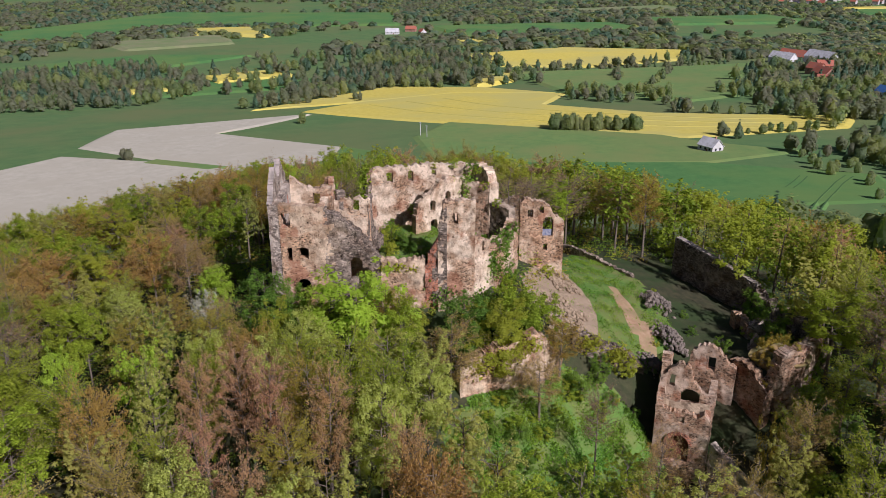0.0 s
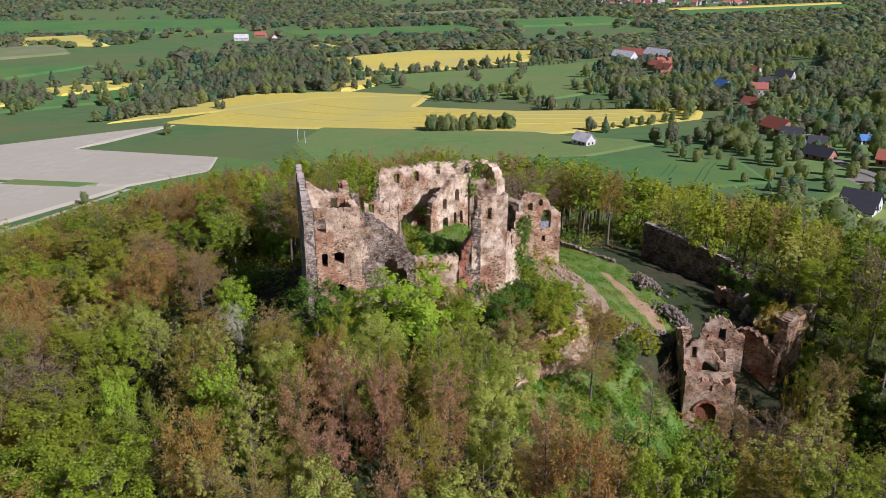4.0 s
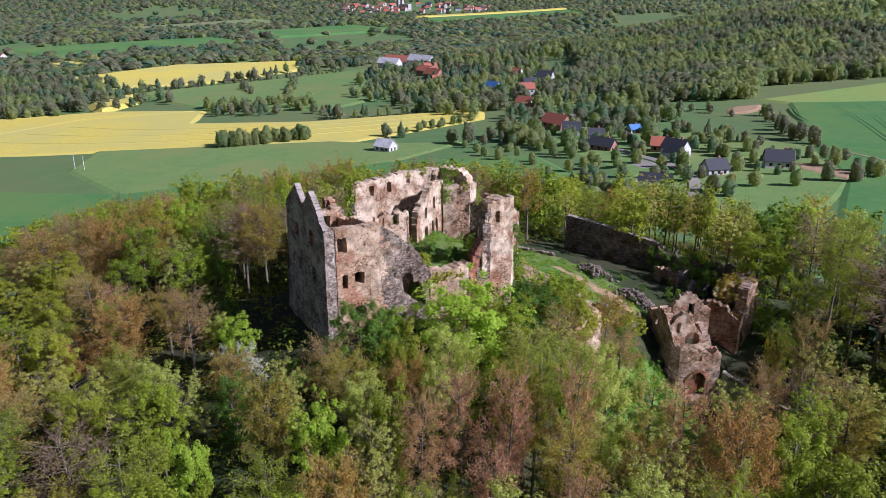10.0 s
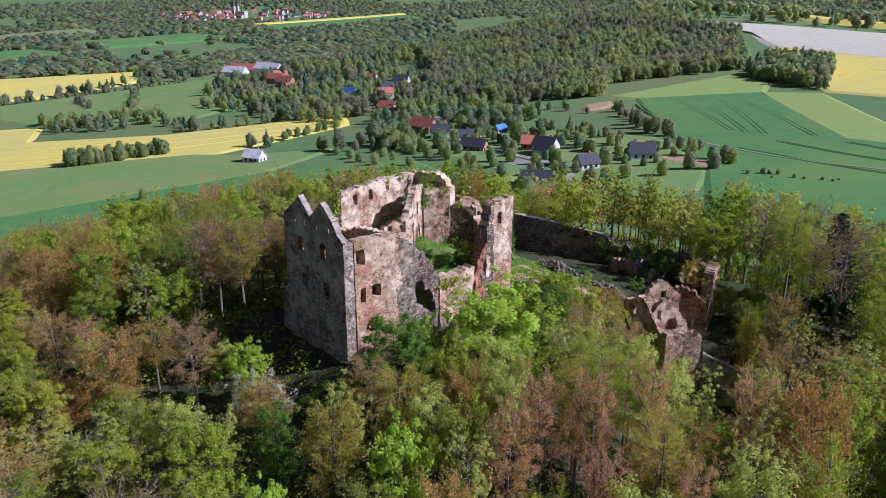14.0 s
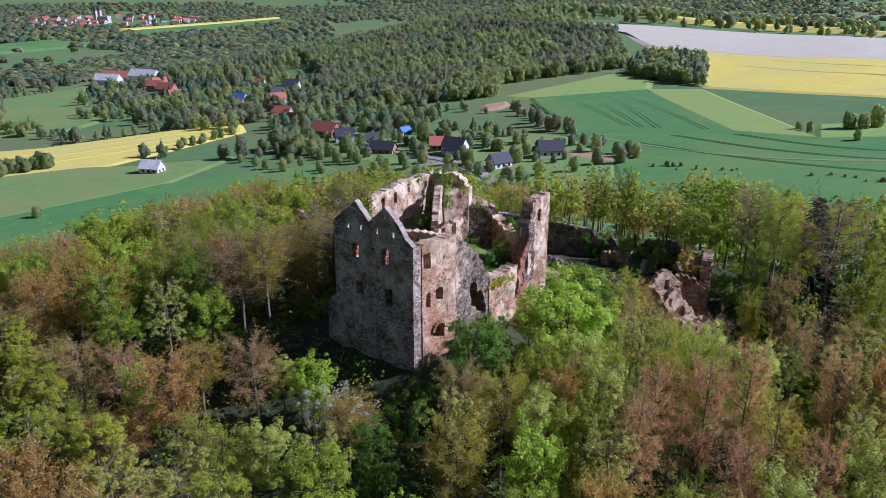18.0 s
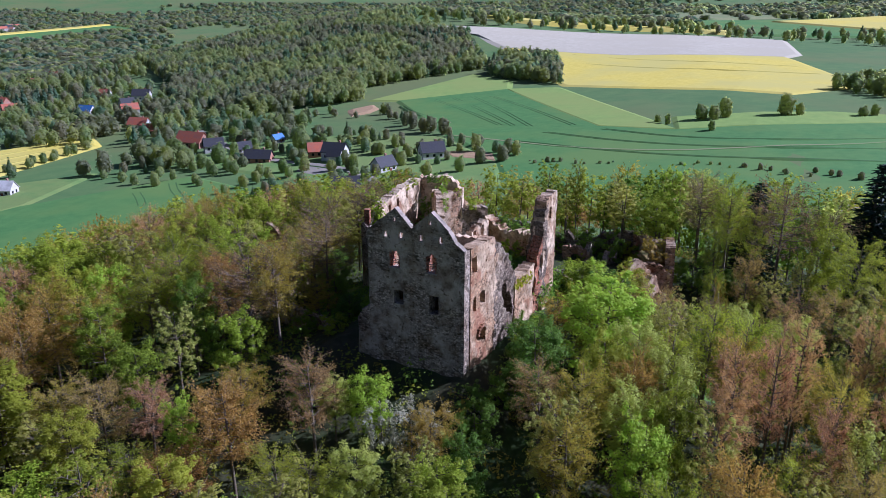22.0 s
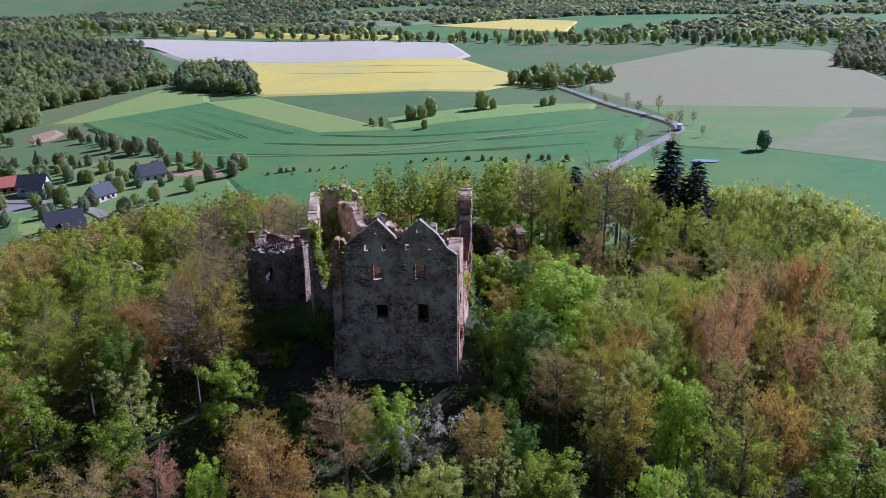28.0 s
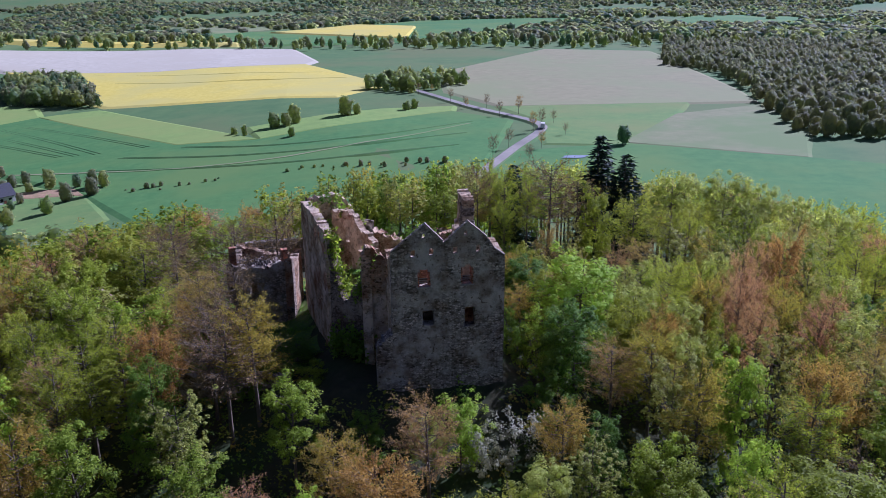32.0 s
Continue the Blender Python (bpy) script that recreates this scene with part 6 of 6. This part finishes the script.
wood([(-626, 280), (-737, 415), (-615, 513), (-420, 440), (-300, 400), (-256, 300), (-310, 262), (-365, 285), (-504, 285)], 11.0, 0.95, None, 0.62)
wood([(-1128, 430), (-1349, 820), (-1124, 986), (-623, 520), (-720, 420), (-930, 470)], 14.0, 1.0, None, 0.8)
wood([(226, 301), (256, 384), (290, 470), (330, 587), (310, 663), (420, 900), (760, 820), (620, 300), (330, 240)], 9.0, 0.85, 1, 0.95)
wood([(-330, 250), (-300, 230), (-255, 262), (-262, 300), (-320, 300)], 8.0, 0.9, None, 0.7)
wood([(-260, 300), (-230, 330), (-180, 330), (-190, 290)], 9.0, 0.6, None, 0.35)
wood([(-160, 130), (-120, 150), (-90, 170), (-70, 140), (-100, 110)], 7.0, 1.0, None, 0.6)
wood([(-620, -420), (-900, -520), (-1000, -330), (-800, -200), (-640, -230)], 13.0, 1.0, None, 0.75)
wood([(46, 520), (20, 560), (60, 640), (110, 560)], 9.0, 0.9, 0, 0.7)
wood([(-320, 215), (-180, 200), (-120, 260), (-130, 330), (-260, 345), (-330, 300)], 9.0, 0.55, None, 0.45)
wood([(-560, 330), (-430, 310), (-400, 400), (-520, 470), (-600, 430)], 10.0, 0.8, None, 0.5)
for line in ([(-560, 235), (-500, 215), (-450, 320)],
             [(-260, 420), (-220, 380), (-170, 345)], [(-400, 290), (-386, 200)], [(-300, 300), (-240, 345), (-200, 330)], [(-900, 140), (-935, 460)],
             [(-860, 260), (-760, 240)], [(-870, 330), (-700, 260)]):
    hedge(line)
for line in ([(-170, 300), (-120, 285), (-60, 290)], [(-35, 294), (42, 281)]):
    hedge(line, 4.0, 5.0, 0.26)
for x, y, s in ((-31, 373, 0.5), (-35, 405, 1.0), (-30, 412, 1.1), (-42, 404, 0.9), (1, 427, 1.0), (8, 430, 0.8), (46, 445, 0.8), (40, 440, 0.6), (131, 300, 0.8), (-376, 212, 1.0), (-330, 222, 1.1), (-318, 226, 1.0),
                (-64, 396, 0.6), (-58, 393, 0.5), (-505, -65, 0.7), (-640, -30, 0.8), (-655, -35, 0.7), (-300, 100, 0.5), (-240, 295, 1.2), (-290, -82, 0.5), (-370, -150, 0.7), (-366, -146, 0.6)):
    far_plant(x, y, s)
for k in range(16):
    x0, y0 = ((62, 525), (76, 470), (85, 436), (100, 400), (112, 370), (104, 340), (85, 312), (66, 280))[k // 2]
    plant((13, 3, 13)[k % 3], x0 + (6 if k % 2 else -6) + far_rng.normal() * 2, y0 + far_rng.normal() * 7, far_rng.uniform(0.4, 0.75), k * 50, 0.0, "roadside trees", 1.1)
# woods and hedges to the rim of the basin
OPEN = [[(-1063, 75), (-1144, 251), (-1096, 419), (-994, 383), (-935, 242), (-954, 136)], [(-480, 840), (-357, 910), (-40, 975), (39, 581), (-3, 515), (-310, 600)], [(96, 659), (258, 881), (359, 811), (286, 482), (100, 440)],
        [(-1570, -798), (-1994, -582), (-1932, -17), (-1555, -11), (-1638, -483), (-1275, -657)], [(-969, -511), (-1109, -376), (-1092, -217), (-954, -327), (-869, -464)], [(-1960, 1100), (-1990, 1680), (-1764, 1583), (-1784, 1087)],
        [(-1500, 60), (-1560, 420), (-1400, 480), (-1330, 120)], [(-1700, 500), (-1800, 850), (-1650, 900), (-1540, 560)], [(-86, 1042), (126, 1100), (560, 1594), (200, 1650), (-250, 1300)], [(-890, 148), (-933, 462), (-720, 345), (-604, 326), (-664, 165)],
        [(-1320, -500), (-1420, -330), (-1270, -280), (-1190, -420)], [(-2000, 300), (-2100, 700), (-1950, 720), (-1870, 330)], [(-1556, -427), (-1552, -303), (-1375, -240), (-1455, -380)], [(-88, 1350), (68, 1557), (169, 1454), (116, 1144)]]
step = 24.0
gx, gy = np.meshgrid(np.arange(-3300, 2100, step), np.arange(-1500, 3400, step))
gx = gx + far_rng.uniform(-0.5, 0.5, gx.shape) * step
gy = gy + far_rng.uniform(-0.5, 0.5, gy.shape) * step
rr = np.hypot(gx, gy)
ok = (rr > 760) & (rr < 3300) & (gy > 0.55 * gx - 200) & ~((gx > -560) & (rr < 950))
for poly in OPEN:
    ok &= ~inside(poly, gx, gy)
cover = np.sin(gx / 170 + 1.3 * np.sin(gy / 240)) + np.sin(gy / 130 + 1.1 * np.sin(gx / 210)) + 0.9 * far_rng.normal(size=gx.shape) * 0.5
ok &= cover > -0.7
for x, y in zip(gx[ok], gy[ok]):
    far_plant(float(x), float(y), 1.1)
# garden trees round the houses
for cx, cy, r in PLOTS[1:]:
    for _ in range(7 if math.hypot(cx, cy) < 700 else 4):
        a, far_out = far_rng.uniform(0, 6.283), far_rng.uniform(0.8, 1.5)
        x, y = cx + r * far_out * math.cos(a), cy + r * far_out * math.sin(a)
        if not any(math.hypot(x - hx, y - hy) < 9 for hx, hy, _ in PLOTS):
            garden_tree(x, y)
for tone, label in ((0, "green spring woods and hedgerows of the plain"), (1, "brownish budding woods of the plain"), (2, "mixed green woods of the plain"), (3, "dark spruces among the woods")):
    merged("far_woods", far_pieces[tone], HAZED_LEAVES[tone], label, "woods")
merged("far_trunks", far_stems, BARK, "trunks of the hedgerow trees", "woods")


def house(x, y, length, width, height, turn, wall_mat, roof_mat, label, wing=False):
    """A village house: walls, roof, chimney, windows and a door."""
    home = new("house")
    home.matrix_basis = pose(x, y, float(ground_z(x, y)) + 0.2, 0, 0, turn)
    rise = width * 0.48

    def shell(l, w, h, rs, cx, cy):
        bm = bmesh.new()
        a, b = l / 2, w / 2
        v = [bm.verts.new((cx + sx * a, cy + sy * b, z)) for z in (-2.0, h) for sx, sy in ((-1, -1), (1, -1), (1, 1), (-1, 1))]
        r0, r1 = bm.verts.new((cx - a, cy, h + rs)), bm.verts.new((cx + a, cy, h + rs))
        for f in ((0, 1, 5, 4), (2, 3, 7, 6)):
            bm.faces.new([v[i] for i in f])
        bm.faces.new([v[1], v[2], v[6], r1, v[5]])
        bm.faces.new([v[3], v[0], v[4], r0, v[7]])
        bm.faces.new([v[3], v[2], v[1], v[0]])
        part("wall", bm, wall_mat, home)
        bm = bmesh.new()
        for s in (-1, 1):
            e, d = 0.5, 0.22
            p = [(cx - a - e, cy + s * (b + e), h - e * rs / b), (cx + a + e, cy + s * (b + e), h - e * rs / b), (cx + a + e, cy, h + rs), (cx - a - e, cy, h + rs)]
            lo, hi = [bm.verts.new(q) for q in p], [bm.verts.new((q[0], q[1], q[2] + d)) for q in p]
            for f in ((lo[0], lo[1], lo[2], lo[3]), (hi[3], hi[2], hi[1], hi[0]), (lo[0], hi[0], hi[1], lo[1]), (lo[1], hi[1], hi[2], lo[2]), (lo[3], hi[3], hi[0], lo[0])):
                bm.faces.new(f)
        bmesh.ops.recalc_face_normals(bm, faces=bm.faces)
        part("roof", bm, roof_mat, home)

    shell(length, width, height, rise, 0, 0)
    if wing:
        shell(width * 0.8, length * 0.5, height * 0.8, rise * 0.7, length * 0.2, -width * 0.6)
    bm = bmesh.new()
    box(bm, (length * 0.2, width * 0.12, height + rise), (0.9, 0.9, 2.0))
    part("chimney", bm, HOUSE_BRICK, home, "brick chimney")
    for s in (-1, 1):
        for k in range(3):
            bm = bmesh.new()
            box(bm, ((k - 1) * length * 0.3, s * (width / 2 + 0.01), height * 0.55), (1.3, 0.12, 1.4))
            part("window", bm, PANE, home, "dark window pane")
        for k in (-1, 1):
            bm = bmesh.new()
            box(bm, (s * (length / 2 + 0.01), k * width * 0.2, height * 0.55), (0.12, 1.2, 1.4))
            part("window", bm, PANE, home, "dark window pane")
    bm = bmesh.new()
    box(bm, (length * 0.12, -(width / 2 + 0.02), 0.9), (1.1, 0.14, 2.1))
    part("door", bm, DOOR_WOOD, home, "brown house door")
    return tagged(home, label, "house", "village houses")


WHITE_L, RED_L, DARK_L = "white rendered village house with a gable roof", "village house with a red tiled roof", "modern house with a dark tiled roof"
for x, y, l, w, h, turn, wall_m, roof_m, label, wing in (
        (-338, 181, 11, 8, 3.4, 25, RENDER, PALE_ROOF, "white barn with a pale roof in a field", False),
        (-158, 215, 13, 10, 3.4, 35, RENDER, DARK_ROOF, DARK_L, True), (-206, 279, 12, 9, 5.0, 10, RENDER, DARK_ROOF, DARK_L, True), (-221, 285, 11, 8, 4.0, 40, HOUSE_BRICK, RED_ROOF, RED_L, False),
        (-424, 349, 14, 9, 4.0, 15, RENDER, RED_ROOF, RED_L, False), (-487, 398, 13, 9, 5.5, 60, RENDER, RED_ROOF, WHITE_L, False), (-534, 395, 13, 9, 4.5, 10, RENDER, BLUE_ROOF, "white house with a blue metal roof", False),
        (-537, 458, 15, 10, 6.0, 30, RENDER, DARK_ROOF, WHITE_L, False), (-525, 430, 12, 9, 4.0, 70, RENDER, DARK_ROOF, DARK_L, False), (-300, 290, 11, 8, 4.0, 50, RENDER, DARK_ROOF, WHITE_L, False),
        (-248, 268, 14, 8, 3.0, 20, HOUSE_BRICK, DARK_ROOF, DARK_L, False), (-326, 300, 18, 11, 4.0, 5, HOUSE_BRICK, RED_ROOF, RED_L, False), (-274, 317, 7, 5, 3.0, 80, RENDER, BLUE_ROOF, "white house with a blue metal roof", False),
        (-747, 446, 18, 11, 6.0, 20, HOUSE_BRICK, RED_ROOF, RED_L, False), (-776, 470, 16, 11, 6.0, 70, HOUSE_BRICK, RED_ROOF, RED_L, False), (-700, 430, 22, 12, 5.0, 10, HOUSE_BRICK, RED_ROOF, RED_L, False),
        (-916, 538, 40, 16, 6.0, 20, RENDER, PALE_ROOF, "long white farm hall", False), (-967, 528, 40, 16, 6.0, 30, RENDER, RED_ROOF, RED_L, False), (-940, 500, 34, 15, 6.0, 25, RENDER, PALE_ROOF, "long white farm hall", False),
        (-1387, -14, 24, 12, 4.5, 80, RENDER, PALE_ROOF, "long white farm hall", False), (-1430, 20, 20, 11, 4.5, 70, HOUSE_BRICK, RED_ROOF, RED_L, False), (-1380, 40, 16, 10, 4.5, 20, RENDER, RED_ROOF, RED_L, False),
        (-155, 291, 12, 9, 4.0, 45, RENDER, DARK_ROOF, DARK_L, False), (-165, 260, 10, 8, 3.4, 70, RENDER, DARK_ROOF, WHITE_L, False),
        (-392, 330, 12, 8, 4.0, 35, HOUSE_BRICK, RED_ROOF, RED_L, False), (-277, 289, 9, 7, 3.0, 60, RENDER, DARK_ROOF, DARK_L, False), (-600, 470, 13, 9, 5.0, 15, RENDER, RED_ROOF, RED_L, False),
        (-640, 400, 13, 9, 5.0, 65, HOUSE_BRICK, RED_ROOF, RED_L, False), (-820, 560, 16, 10, 6.0, 40, RENDER, RED_ROOF, WHITE_L, False), (-860, 620, 16, 10, 6.0, 10, RENDER, RED_ROOF, WHITE_L, False)):
    house(x, y, l, w, h, turn, wall_m, roof_m, label, wing)
town_rng = random.Random(9)
for _ in range(70):
    x, y = -2230 + town_rng.uniform(-190, 150), 1010 + town_rng.uniform(0, 520)
    house(x, y, town_rng.uniform(12, 22), 12, town_rng.uniform(5, 9), town_rng.uniform(0, 90), TOWN_WALL, (RED_ROOF, HOUSE_BRICK, RED_ROOF, DARK_ROOF)[town_rng.randrange(4)], "far town house with a red roof")
church = tagged(new("church"), "far town church with two pointed towers", "church")
church.matrix_basis = pose(-2260, 1235, float(ground_z(-2260, 1235)), 0, 0, 20)
for off in (-9, 9):
    bm = bmesh.new()
    box(bm, (0, off, 16), (8, 8, 36))
    part("tower", bm, TOWN_WALL, church, "pale church tower")
    bm = bmesh.new()
    bmesh.ops.create_cone(bm, cap_ends=True, segments=8, radius1=5.5, radius2=0.2, depth=18, matrix=Matrix.Translation((0, off, 43)))
    part("spire", bm, DARK_ROOF, church, "dark pointed spire")
bm = bmesh.new()
box(bm, (22, 0, 8), (36, 16, 20))
part("nave", bm, TOWN_WALL, church)
# white chapel on the far wooded hill
house(-635, 1033, 16, 9, 7, 30, RENDER, RED_ROOF, "white chapel on the wooded hill")

for x, y, h in ((-424, 22, 9.0), (-416, 26, 8.0)):
    pole = tagged(new("power_pole"), "pale wooden power pole with a crossarm", "pole", "power poles")
    pole.matrix_basis = pose(x, y, float(ground_z(x, y)) + 0.6, 0, 0, 40)
    bm = bmesh.new()
    bmesh.ops.create_cone(bm, cap_ends=True, segments=8, radius1=0.22, radius2=0.14, depth=h, matrix=Matrix.Translation((0, 0, h / 2)))
    part("post", bm, PALE_ROOF, pole)
    bm = bmesh.new()
    box(bm, (0, 0, h - 0.6), (2.4, 0.18, 0.2))
    part("crossarm", bm, PALE_ROOF, pole)
truck = tagged(new("truck"), "white box truck on the country road", "truck")
truck.matrix_basis = pose(105, 352, float(ground_z(105, 352)) + 1.08, 0, 0, 72)
for pname, centre, size, mat in (("cargo_box", (-0.8, 0, 1.9), (5.0, 2.3, 2.4), RENDER), ("cab", (2.7, 0, 1.45), (1.7, 2.1, 1.9), RENDER), ("chassis", (0.4, 0, 0.6), (7.0, 1.8, 0.25), DARK_ROOF), ("windscreen", (3.56, 0, 1.8), (0.06, 1.8, 0.8), PANE)):
    bm = bmesh.new()
    box(bm, centre, size)
    bmesh.ops.bevel(bm, geom=bm.edges[:], offset=0.02, segments=1, affect="EDGES")
    part(pname, bm, mat, truck)
for wx in (-2.2, 2.6):
    for wy in (-1.0, 1.0):
        bm = bmesh.new()
        bmesh.ops.create_cone(bm, cap_ends=True, segments=16, radius1=0.48, radius2=0.48, depth=0.3, matrix=Matrix.Translation((wx, wy, 0.48)) @ Matrix.Rotation(math.pi / 2, 4, "X"))
        part("wheel", bm, PANE, truck, "black tyre")
bm = bmesh.new()
bmesh.ops.create_circle(bm, cap_ends=True, segments=28, radius=1.0)
for v in bm.verts:
    v.co = Vector((99 + v.co.x * 6 + math.sin(v.co.y * 5) * 1.2, 277 + v.co.y * 3, float(ground_z(99, 277)) + 1.0))
tagged(mesh_object("pond", bm, WATER), "small bright pond in the pasture", "pond", kind="structure")
